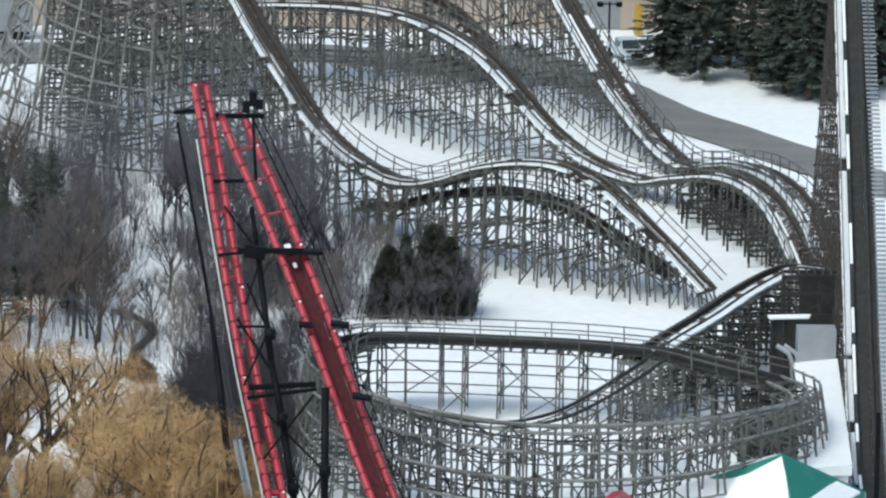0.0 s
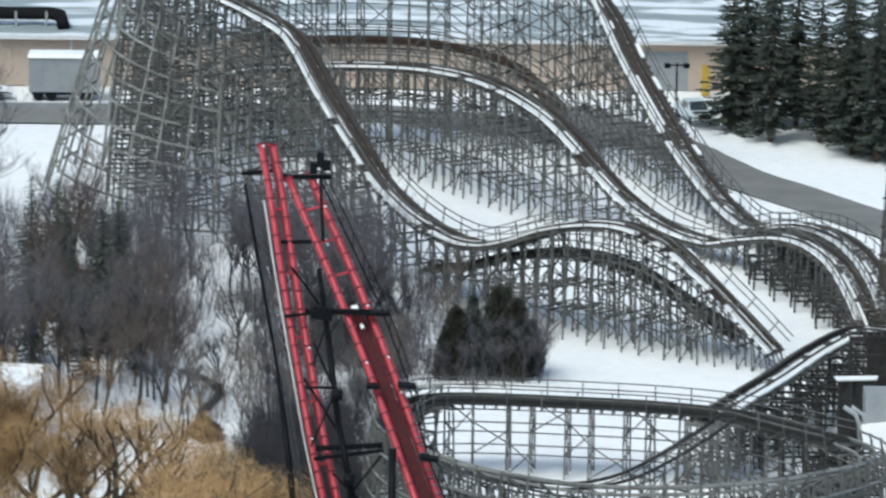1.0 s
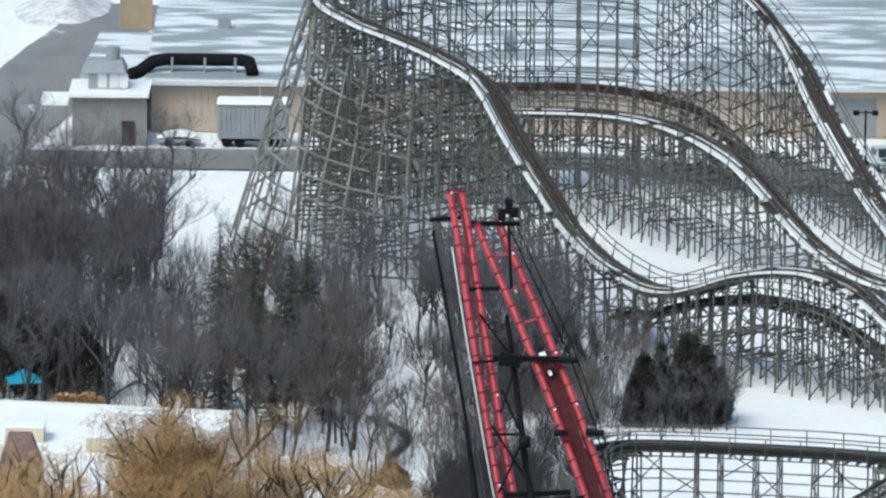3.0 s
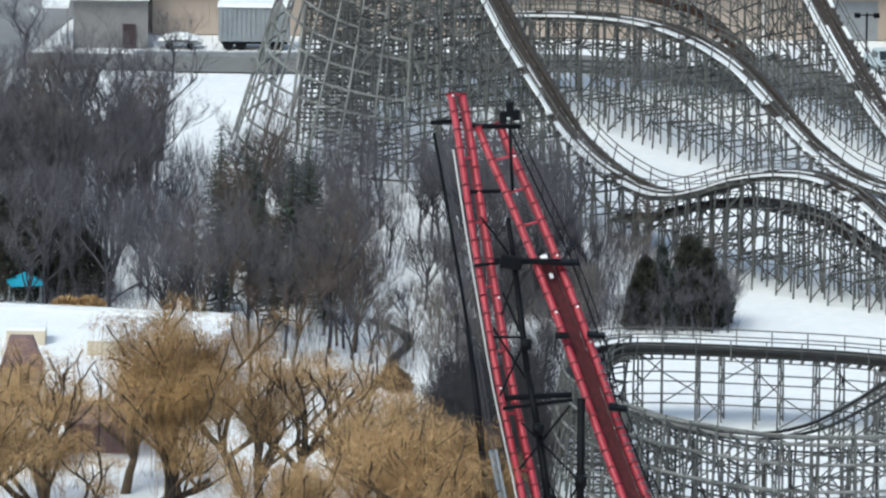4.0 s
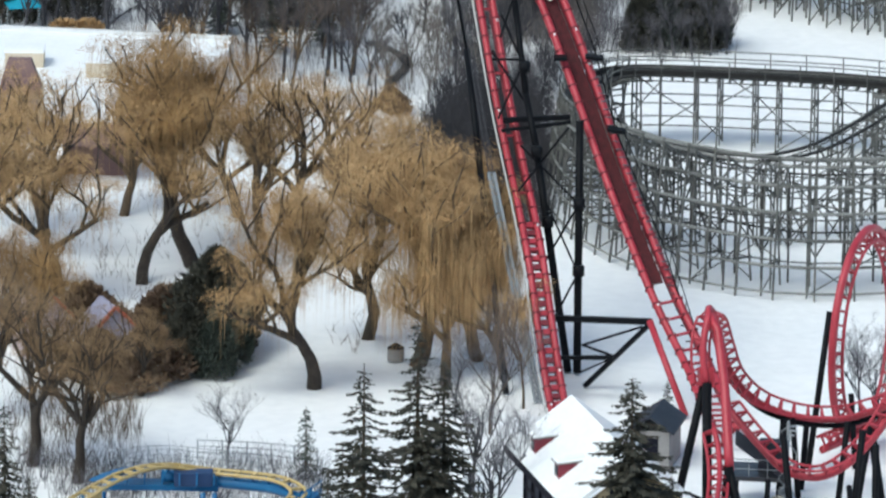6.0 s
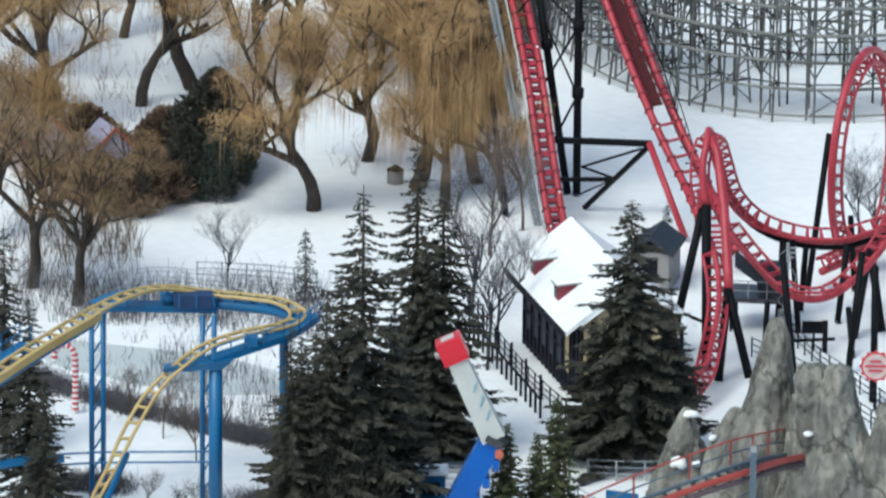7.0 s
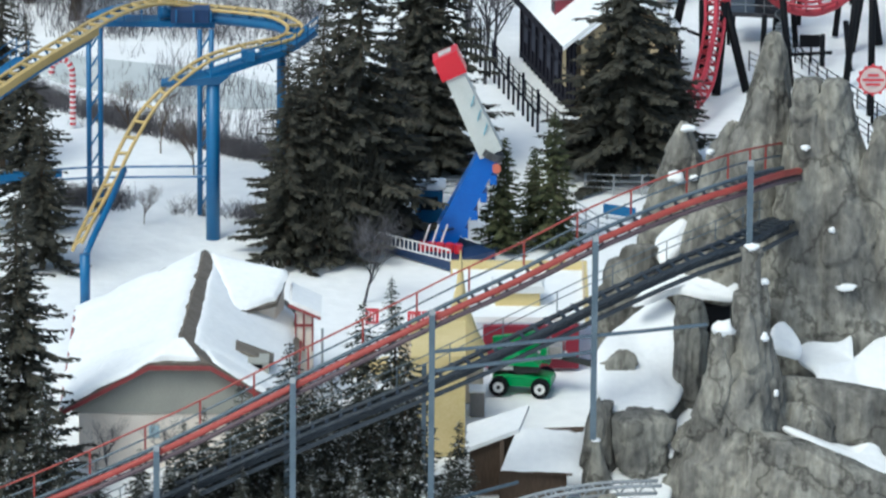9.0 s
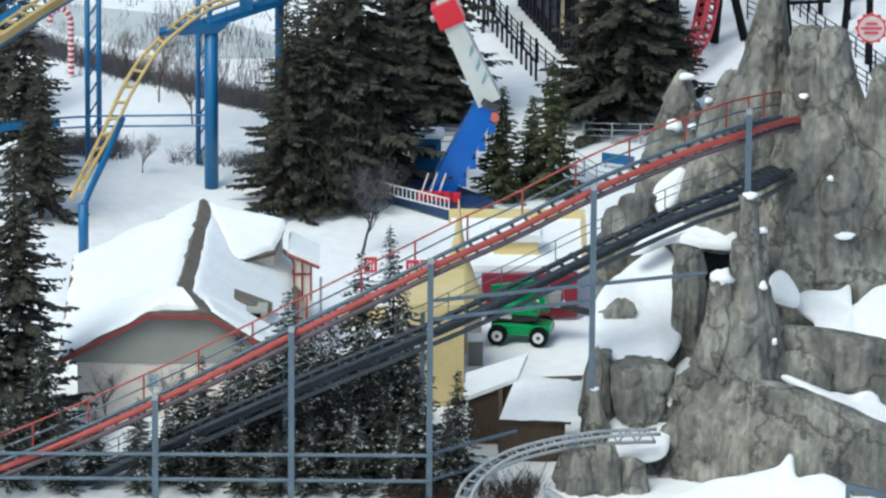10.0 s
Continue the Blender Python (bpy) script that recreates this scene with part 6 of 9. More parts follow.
part("boom", Geo().hexa([hinge - s * 0.62 + Vector((0, -0.6, 0)), hinge + s * 0.62 + Vector((0, -0.6, 0)), hinge + s * 0.62 + Vector((0, 0.6, 0)), hinge - s * 0.62 + Vector((0, 0.6, 0)),
                         head - s * 0.5 + Vector((0, -0.5, 0)), head + s * 0.5 + Vector((0, -0.5, 0)), head + s * 0.5 + Vector((0, 0.5, 0)), head - s * 0.5 + Vector((0, 0.5, 0))]), BOOM_WHITE, r, "off-white boom")
for k in range(3):
    p = hinge.lerp(head, 0.25 + 0.18 * k)
    part("marking", Geo().beam(p + s * 0.1 + Vector((0, -0.62, 0)), p + s * 0.5 + d * 0.45 + Vector((0, -0.62, 0)), 0.1, 0.03), BLUE_TARP, r, "faint turquoise marking")
part("head_box", Geo().beam(head, head + d * 1.25, 1.35, 1.3, (0, 1, 0)), BRIGHT_RED, r, "bright red box head")
part("head_plate", Geo().beam(head + d * 1.25, head + d * 1.3, 0.7, 0.7, (0, 1, 0)), BOOM_WHITE, r)
part("head_stub", Geo().tube([head + d * 0.6 - s * 0.68, head + d * 0.6 - s * 0.95], 0.2, 10), STEEL_GREY, r)
for k in range(5):
    x = -0.5 + 0.45 * k
    part("seat", Geo().tube([(x, 386.8 - 0.1 * k, 0.55), (x, 386.8 - 0.1 * k, 1.0)], 0.22, 10), BRIGHT_RED, r, "red ride seat")
    if k < 3:
        part("restraint", Geo().beam((x, 386.7, 0.9), (x + 0.35, 386.9, 1.9), 0.07), CANE_WHITE, r)
k = thing("ticket_kiosk", "small blue kiosk behind the arm ride", "kiosk", (-0.2, 393.5, 0))
part("wall", Geo().box(-0.7, -0.7, 0, 0.7, 0.7, 2.0), BLUE, k)
part("window", Geo().box(-0.45, -0.74, 0.9, 0.45, -0.7, 1.6), GLASS_DARK, k)
part("roof", Geo().box(-0.85, -0.85, 2.0, 0.85, 0.85, 2.15), SNOW, k)
k = thing("utility_box", "small blue utility box standing in snow", "utility box", (-2.4, 393, 0))
part("body", Geo().box(-0.4, -0.4, 0, 0.4, 0.4, 1.3), BRIGHT_BLUE, k)
k = thing("snowy_bench_board", "bright blue board by the fenced path", "board", (9.8, 394, 0), -25)
part("board", Geo().box(-1.0, -0.06, 0.3, 0.8, 0.06, 0.8), BLUE, k)
for x in (-0.8, 0.6):
    part("foot", Geo().beam((x, 0, 0), (x, 0, 0.35), 0.08), STEEL_GREY, k)

# ---- half-timbered lodge ----
TIMBER_BLACK = surf("black_timber", (0.006, 0.006, 0.012), (0.016, 0.016, 0.026), 1.0, 0.8, 0.1)
TIMBER_BLACK.node_tree.nodes["Principled BSDF"].inputs["Specular IOR Level"].default_value = 0.15
BUFF = surf("buff_plaster", (0.42, 0.32, 0.17), (0.52, 0.42, 0.26), 0.8, 0.8, 0.1)
NAVY_BOARD = surf("navy_black_boards", (0.012, 0.014, 0.03), (0.03, 0.034, 0.06), 1.0, 0.8, 0.1)
MAROON = surf("maroon_shutter", (0.16, 0.015, 0.03), (0.24, 0.03, 0.05), 0.8, 0.6, 0.05)


def build_lodge():
    h = thing("timbered_lodge", "half-timbered lodge with steep snowy roof and maroon dormers", "building")
    o, ax, ac = Vector((4.0, 425.4, 0)), Vector((0.231, -0.973, 0)), Vector((0.973, 0.231, 0))
    L, W, ze, zr = 12.95, 7.2, 4.2, 7.0

    def at(a, c, z):
        return o + ax * a + ac * c + Vector((0, 0, z))

    part("front_wall", Geo().hexa([at(0.4, 0.8, 0), at(L - 0.4, 0.8, 0), at(L - 0.4, 1.1, 0), at(0.4, 1.1, 0), at(0.4, 0.8, 4.4), at(L - 0.4, 0.8, 4.4), at(L - 0.4, 1.1, 4.2), at(0.4, 1.1, 4.2)]), TIMBER_BLACK, h)
    part("gable_wall", Geo().quad(at(L - 0.4, 0.8, 0), at(L - 0.4, W - 0.8, 0), at(L - 0.4, W - 0.8, 4.0), at(L - 0.4, W / 2, 6.0), at(L - 0.4, 0.8, 4.0)).quad(at(L - 0.7, 0.8, 0), at(L - 0.7, 0.8, 4.0), at(L - 0.7, W / 2, 6.0), at(L - 0.7, W - 0.8, 4.0), at(L - 0.7, W - 0.8, 0)), BUFF, h)
    part("back_wall", Geo().hexa([at(0.4, W - 1.1, 0), at(L - 0.4, W - 1.1, 0), at(L - 0.4, W - 0.8, 0), at(0.4, W - 0.8, 0), at(0.4, W - 1.1, 4.4), at(L - 0.4, W - 1.1, 4.4), at(L - 0.4, W - 0.8, 4.4), at(0.4, W - 0.8, 4.4)]), BUFF, h)
    for k in range(15):
        a = 0.4 + k * (L - 0.8) / 14
        part("timber", Geo().beam(at(a, 0.76, 0), at(a, 0.76, 4.4), 0.22, 0.1, ac), TIMBER_BLACK, h)
        if k % 2 and k < 13:
            part("shutter_panel", Geo().hexa([at(a + 0.12, 0.7, 1.2), at(a + 0.9, 0.7, 1.2), at(a + 0.9, 0.78, 1.2), at(a + 0.12, 0.78, 1.2), at(a + 0.12, 0.7, 3.4), at(a + 0.9, 0.7, 3.4), at(a + 0.9, 0.78, 3.4), at(a + 0.12, 0.78, 3.4)]), BUFF if a > 9 else NAVY_BOARD, h)
    for z in (0.3, 2.2, 4.2):
        part("timber", Geo().beam(at(0.4, 0.75, z), at(L - 0.4, 0.75, z), 0.1, 0.25), TIMBER_BLACK, h)
    for c in (1.6, 2.6, 3.6, 4.6, 5.6, 6.6):
        top = 4.0 + 1.9 * (1 - abs(c - W / 2) / (W / 2 - 0.8))
        part("timber", Geo().beam(at(L - 0.36, c, 0), at(L - 0.36, c, top), 0.2, 0.1, ax), TIMBER_BLACK, h)
    part("roof_slope", Geo().hexa([at(-0.4, -0.1, ze - 0.25), at(L + 0.3, -0.1, ze - 0.25), at(L + 0.3, W / 2, zr - 0.25), at(-0.4, W / 2, zr - 0.25), at(-0.4, -0.1, ze), at(L + 0.3, -0.1, ze), at(L + 0.3, W / 2, zr), at(-0.4, W / 2, zr)]), SNOW, h)
    part("roof_slope", Geo().hexa([at(-0.4, W / 2, zr - 0.25), at(L + 0.3, W / 2, zr - 0.25), at(L + 0.3, W + 0.1, ze - 0.25), at(-0.4, W + 0.1, ze - 0.25), at(-0.4, W / 2, zr), at(L + 0.3, W / 2, zr), at(L + 0.3, W + 0.1, ze), at(-0.4, W + 0.1, ze)]), SNOW, h)
    part("eave_board", Geo().beam(at(-0.4, -0.14, ze - 0.2), at(L + 0.3, -0.14, ze - 0.2), 0.08, 0.4), TIMBER_BLACK, h)
    rise = (zr - ze) / (W / 2)
    for a in (2.9, 8.3):
        c0, high = 0.6, 0.95
        c1, zb = c0 + high / rise, ze + c0 * rise - 0.05
        g = Geo()
        g.v = [tuple(at(a + e, c, z)) for e in (-0.5, 0.5) for c, z in ((c0, zb), (c0, zb + high), (c1, zb + high))]
        g.f = [(0, 1, 2), (5, 4, 3), (0, 3, 4, 1), (1, 4, 5, 2), (2, 5, 3, 0)]
        dormer = part("dormer", g, MAROON, h, "small maroon dormer")
        part("window_pane", Geo().hexa([at(a - 0.28, c0 - 0.04, zb + 0.25), at(a + 0.28, c0 - 0.04, zb + 0.25), at(a + 0.28, c0, zb + 0.25), at(a - 0.28, c0, zb + 0.25), at(a - 0.28, c0 - 0.04, zb + 0.75), at(a + 0.28, c0 - 0.04, zb + 0.75), at(a + 0.28, c0, zb + 0.75), at(a - 0.28, c0, zb + 0.75)]), GLASS_DARK, dormer)
        part("dormer_roof", Geo().hexa([at(a - 0.62, c0 - 0.15, zb + high), at(a + 0.62, c0 - 0.15, zb + high), at(a + 0.62, c1 + 0.1, zb + high + 0.1), at(a - 0.62, c1 + 0.1, zb + high + 0.1), at(a - 0.62, c0 - 0.15, zb + high + 0.06), at(a + 0.62, c0 - 0.15, zb + high + 0.06), at(a + 0.62, c1 + 0.1, zb + high + 0.16), at(a - 0.62, c1 + 0.1, zb + high + 0.16)]), SHED_GREY, dormer)
        part("dormer_snow", Geo().hexa([at(a - 0.58, c0 - 0.1, zb + high + 0.06), at(a + 0.5, c0 - 0.1, zb + high + 0.06), at(a + 0.5, c1 + 0.2, zb + high + 0.16), at(a - 0.58, c1 + 0.2, zb + high + 0.16), at(a - 0.5, c0, zb + high + 0.2), at(a + 0.42, c0, zb + high + 0.2), at(a + 0.42, c1 + 0.4, zb + high + 0.34), at(a - 0.5, c1 + 0.4, zb + high + 0.34)]), SNOW, dormer)
    # low porch rail before it
    for k in range(16):
        p = at(k * 1.1 - 1.5, -1.9, 0)
        part("porch_post", Geo().beam(p, p + Vector((0, 0, 1.1 if k % 3 else 2.4)), 0.14), TIMBER_BLACK, h)
    part("porch_rail", Geo().beam(at(-1.5, -1.9, 1.05), at(15, -1.9, 1.05), 0.1), TIMBER_BLACK, h)


build_lodge()
NAVY = surf("navy_roofing", (0.012, 0.016, 0.026), (0.035, 0.042, 0.06), 0.8, 0.6, 0.1)
k = thing("loading_shelter", "small dark shelter with navy gable roof under the red coaster", "shelter", (12.5, 438, 0), -12)
part("wall", Geo().box(-1.1, -1.8, 0, 1.1, 1.8, 2.3), SHED_GREY, k)
for sg in (-1, 1):
    part("roof_slope", Geo().hexa([(0, -2.1, 3.1), (sg * 1.4, -2.1, 2.2), (sg * 1.4, 2.1, 2.2), (0, 2.1, 3.1), (0, -2.1, 3.25), (sg * 1.4, -2.1, 2.32), (sg * 1.4, 2.1, 2.32), (0, 2.1, 3.25)]), NAVY, k)
part("door", Geo().box(-0.45, -1.86, 0, 0.45, -1.8, 1.9), TIMBER_BLACK, k)
k = thing("train_platform", "dark blue-grey boarding platform of the red coaster", "platform", (18.2, 429.4, 0), -8)
part("deck", Geo().box(-1.7, -1.6, 1.7, 1.5, 1.6, 1.95), STEEL_DARK, k)
part("slanted_panel", Geo().hexa([(-1.4, -0.9, 3.6), (1.3, -1.6, 1.9), (1.3, -1.4, 1.9), (-1.4, -0.7, 3.6), (-1.4, -0.9, 4.5), (1.3, -1.6, 2.8), (1.3, -1.4, 2.8), (-1.4, -0.7, 4.5)]), NAVY, k, "slanted dark guard panel")
part("motor_housing", Geo().box(-0.2, 0.1, 1.95, 1.3, 1.2, 3.5), NAVY, k)
for sx in (-1.5, 1.3):
    for sy in (-1.4, 1.4):
        part("leg", Geo().beam((sx, sy, 0), (sx, sy, 1.75), 0.18), BLACK, k)
for sx in (-1.6, -0.55, 0.5, 1.45):
    part("rail_post", Geo().beam((sx, -1.55, 1.95), (sx, -1.55, 2.95), 0.05), STEEL_GREY, k)
for z in (2.4, 2.95):
    part("rail", Geo().beam((-1.6, -1.55, z), (1.45, -1.55, z), 0.05), STEEL_GREY, k)
k = thing("spiral_stair", "narrow grey metal spiral stair beside the red coaster", "stair", (19.55, 426.61, 0))
part("pole", Geo().tube([(0, 0, 0), (0, 0, 5.57)], 0.09, 8), STEEL_GREY, k)
for j in range(24):
    a, z = j * 0.55, 0.2 + j * 0.22
    part("tread", Geo().beam((0, 0, z), (0.5 * math.cos(a), 0.5 * math.sin(a), z), 0.26, 0.05), STEEL_GREY, k)
part("handrail", Geo().tube([(0.5 * math.cos(j * 0.55), 0.5 * math.sin(j * 0.55), 1.0 + j * 0.22) for j in range(21)], 0.03, 5), STEEL_GREY, k)

# ---- fences ----
def fence(label, pts, h=1.1, gap=1.4, mat=BLACK, name="rail_fence"):
    f = thing(name, label, "fence", group="fences")
    P = spline([(x, y, 0) for x, y in pts], gap)
    for p in P:
        part("post", Geo().beam(p - Vector((0, 0, 0.1)), p + Vector((0, 0, h)), 0.08), mat, f)
    for z in (0.35, 0.7, h - 0.05):
        part("rail", Geo().tube([p + Vector((0, 0, z)) for p in P], 0.03, 5), mat, f)


fence("grey railing along the snowy garden path", [(-13.8, 438), (-10, 437.5), (-6.9, 436.3)], mat=STEEL_GREY)
fence("black railing before the lodge", [(1.2, 436), (2.4, 430), (3.6, 423), (5.2, 416), (7.0, 410)])
fence("black railing along the queue", [(19.2, 429), (21, 421.5), (23, 416), (25.5, 409)])
fence("black railing along the queue", [(17.5, 423), (20.3, 418), (22.6, 411), (25, 405)])
fence("grey railing along the snowy plaza", [(8.0, 399), (10, 398.8), (12.5, 398.8)], mat=STEEL_GREY)
fence("grey railing along the snowy plaza", [(7.4, 394), (9, 391), (12.5, 390.5)], mat=STEEL_GREY)
fence("grey railing before the spruces", [(-6, 399.5), (-1, 398), (3, 397.5)], mat=STEEL_GREY)


CREAM_PINK = surf("faded_cream_pink", (0.55, 0.42, 0.40), (0.68, 0.56, 0.53), 2.0, 0.7, 0.05)


def round_sign(x, y, z, rz):
    s = thing("round_sign", "round red and cream ride sign with unreadable lettering", "sign", (x, y, 0), rz)
    part("post", Geo().beam((0, 0.1, 0), (0, 0.1, z), 0.16), BLACK, s)
    part("disc", Geo().tube([(0, -0.05, z), (0, 0.05, z)], 0.8, 24), CANE_RED, s)
    part("face", Geo().tube([(0, -0.07, z), (0, -0.052, z)], 0.7, 24), CREAM_PINK, s)
    part("inner_ring", Geo().tube([(0, -0.078, z), (0, -0.071, z)], 0.46, 24), PINKISH, s)
    for k in range(12):
        a = k * math.pi / 6
        part("scallop", Geo().tube([(math.cos(a) * 0.8, -0.045, z + math.sin(a) * 0.8), (math.cos(a) * 0.8, 0.045, z + math.sin(a) * 0.8)], 0.1, 8), CANE_RED, s)
    for w, dz in ((0.58, 0.02), (0.4, -0.24), (0.3, 0.28)):
        part("letter_bar", Geo().box(-w, -0.092, z + dz - 0.07, w, -0.08, z + dz + 0.07), CANE_RED, s)


round_sign(23.8, 412.4, 2.5, 0)
k = thing("notice_board", "small dark notice board on a post", "sign", (21.0, 424.6, 0))
part("post", Geo().beam((0, 0, 0), (0, 0, 1.0), 0.12), BLACK, k)
part("panel", Geo().box(-0.65, -0.05, 0.9, 0.65, 0.05, 1.6), BLACK, k)

# ---- spruces and hedges of the plaza ----
PLAZA = [spruce_meshes(s, 16, w, 0.46, NEEDLE_BROWN, 1.7, 0.6) for s, w in ((44, 0.25), (45, 0.23), (46, 0.265))]
tree_copies("plaza_spruce", PLAZA, [(-3.8, 389.5, 1.26), (-1.1, 403, 1.06), (-5.6, 387, 0.86), (0.3, 404, 1.02), (-7.4, 386, 0.72), (-4.9, 391.5, 0.85), (-6.2, 391, 0.7), (-22.9, 403, 0.75), (-21.0, 392, 0.72), (-19.9, 385, 0.6), (-2.2, 392, 0.8)], "tall dark spruce standing in the snowy plaza", "tree", "plaza spruces")
BROAD = [spruce_meshes(s, 15, 0.34, 0.36, NEEDLE_BROWN, 1.9, 0.45, 0.1) for s in (81, 82)]
tree_copies("broad_spruce", BROAD, [(10.2, 402, 1.06), (-0.5, 402.4, 0.78), (-6.9, 389, 0.72), (12.4, 404, 0.62), (8.4, 403, 0.5)], "broad dark spruce with drooping limbs before the lodge", "tree", "plaza spruces")
tree_copies("house_spruce", [spruce_meshes(83, 16, 0.27, 0.36, NEEDLE_BROWN, 1.7, 0.45, 0.08)], [(-19.3, 350.0, 1.0)], "broad dark spruce beside the storybook house", "tree", "plaza spruces")
YOUNG = [spruce_meshes(s, 7, 0.27, 0.26, NEEDLE_GREEN, 2.2) for s in (71, 72)]
tree_copies("young_spruce", YOUNG, [(3.6, 388.7, 0.95), (6.2, 389.7, 1.0), (5.2, 391.5, 0.7)], "yellow-green young spruce beside the arm ride", "tree", "young spruces")
SPARSE = [spruce_meshes(75, 5, 0.22, 0.4, NEEDLE, 0.8)]
tree_copies("small_spruce", SPARSE, [(-7.5, 433.5, 0.95), (13.2, 441, 0.8), (-2.0, 372.9, 0.72)], "small sparse spruce in the snow", "tree", "small spruces")
for x, y, s in ((-3.0, 386.0, 0.95), (-4.4, 384.8, 0.8)):
    shrub("cedar_hedge_tree", CEDAR_BROWN, x - 1.2, y + 2.0, (s * 0.9, s * 0.9, s * 1.5), x * 77, "broad dark cedar beneath the tall spruces", "tree", "plaza cedars")
NEEDLE_FLECKED = surf("snow_flecked_needles", (0.017, 0.021, 0.018), (0.055, 0.06, 0.046), 2.4, 0.8, 0.0, snow=-0.2, island=0.9)
FRONT = [spruce_meshes(s, 10, 0.3, 0.36, NEEDLE_FLECKED, 1.4, 0.45) for s in (84, 85, 86)]
tree_copies("front_spruce", FRONT, [(-4.6, 347.4, 0.8), (-1.7, 348.6, 0.95), (-6.9, 346.8, 0.7), (-9.2, 346.0, 0.6), (-11.4, 345.4, 0.5), (-2.8, 346.0, 0.75), (-5.5, 349, 0.7), (-8.1, 345.2, 0.6), (-17.9, 345.6, 0.7), (-20.4, 348.6, 1.0), (-13.4, 345.0, 0.42), (1.3, 345.6, 0.5), (-0.7, 344.9, 0.6), (-3.8, 344.7, 0.55), (-6.2, 344.6, 0.5), (-9.8, 344.4, 0.42), (-15.4, 344.6, 0.36), (-12, 344.0, 0.36), (-3.2, 349.6, 0.95), (-6.6, 349.2, 0.8), (-8.8, 348.2, 0.66), (-1.2, 346.4, 0.8), (-4.9, 345.6, 0.65), (-7.4, 346.0, 0.62), (-10.5, 346.6, 0.52), (-2.2, 345.0, 0.62), (-10.8, 342.8, 0.34), (-8.6, 342.6, 0.36), (-5.4, 342.7, 0.38), (-3.4, 342.8, 0.4), (-1.4, 342.6, 0.38), (0.8, 342.9, 0.42), (-7.0, 342.5, 0.35), (-13.2, 342.6, 0.3), (-16.8, 342.8, 0.4), (-19.2, 343.4, 0.5)], "dark snow-flecked spruce below the mine train", "tree", "front spruces")
tree_copies("slender_tree", GREY_TREES + WARM_TREES, [(-12.1, 437.4, 0.5), (2.8, 420, 0.75), (3.4, 424, 0.7), (-3.4, 379.8, 0.5), (-14.6, 406, 0.33), (-16.4, 409, 0.33), (-12.7, 402, 0.36), (-15.2, 352.3, 0.27), (-12.4, 352.2, 0.27), (24.6, 447, 0.6), (26, 446, 0.6), (5, 450, 0.7), (3.0, 444, 0.75), (-15, 393, 0.25), (1.9, 431, 0.85)], "slender leafless tree in the snow", "tree", "slender trees")
brush("path_hedge", 5, [(-24, 419.5), (-16, 411.6), (-10, 406.6), (-3.9, 402.4), (-3.9, 401.2), (-10, 404.8), (-16, 409.8), (-24, 417)], 2200, 1.0, BARK, "low leafless brown hedge along the path", 0.8)
brush("planting_bed", 6, [(-19.5, 398.5), (-13, 397.5), (-9, 395.5), (-9, 393.6), (-13, 394.8), (-19.5, 396)], 700, 0.7, BARK, "bare grey planting bed in snow", 0.9)
brush("garden_brush", 9, [(-18, 412), (-9, 405), (-7, 412), (-14, 426)], 260, 1.4, BARK, "scattered bare shoots in the snow")
brush("pond_brush", 35, [(-24, 437), (-6.8, 437), (-6.5, 425), (-14, 428), (-24, 428)], 650, 1.7, BARK, "bare grey shrubs behind the frozen pond", 0.5)
ICE = surf("grey_pond_ice", (0.46, 0.50, 0.50), (0.68, 0.71, 0.71), 0.3, 0.5, 0.05)
ring = []
for k in range(48):
    a = k * math.pi / 24
    r = 1 + 0.16 * noise.noise((math.cos(a) * 1.6, math.sin(a) * 1.6, 3.0))
    u, v = 8.6 * r * math.cos(a), 3.2 * r * math.sin(a)
    ring.append((-14.8 + 0.88 * u + 0.47 * v, 419.4 - 0.47 * u + 0.88 * v))
g = Geo()
g.v = [(x, y, z) for z in (-0.3, 0.07) for x, y in ring]
g.f = [tuple(range(47, -1, -1)), tuple(range(48, 96))] + [(k, (k + 1) % 48, 48 + (k + 1) % 48, 48 + k) for k in range(48)]
tagged(part("pond", g, ICE), "grey-green ice of a frozen garden pond", "pond", kind="structure")
brush("garden_stalks", 29, [(-24, 412), (-6, 402), (-5, 416), (-8, 436), (-22, 430)], 170, 0.8, BARK, "thin dry stalks standing in the garden snow", 0.6)
brush("garden_brush_left", 10, [(-25, 440), (-19, 430), (-17, 440), (-18, 452), (-25, 455)], 300, 1.6, BARK_WARM, "scattered bare shoots below the willows")


# ---- hip-roofed house ----
SHINGLE = surf("weathered_brown_shingle", (0.10, 0.085, 0.07), (0.22, 0.19, 0.16), 1.5, 0.9, 0.25)
GREY_GABLE = surf("grey_green_gable_board", (0.32, 0.32, 0.29), (0.40, 0.40, 0.36), 0.8, 0.8, 0.1)
PEELING = surf("peeling_cream_wall", (0.74, 0.66, 0.58), (0.85, 0.80, 0.74), 0.9, 0.85, 0.1)
RED_TRIM = surf("dull_red_trim", (0.24, 0.045, 0.05), (0.34, 0.08, 0.08), 0.8, 0.7, 0.05)

PALE_BLUE = surf("pale_blue_glaze", (0.30, 0.45, 0.55), (0.42, 0.56, 0.64), 1.0, 0.4, 0.02)


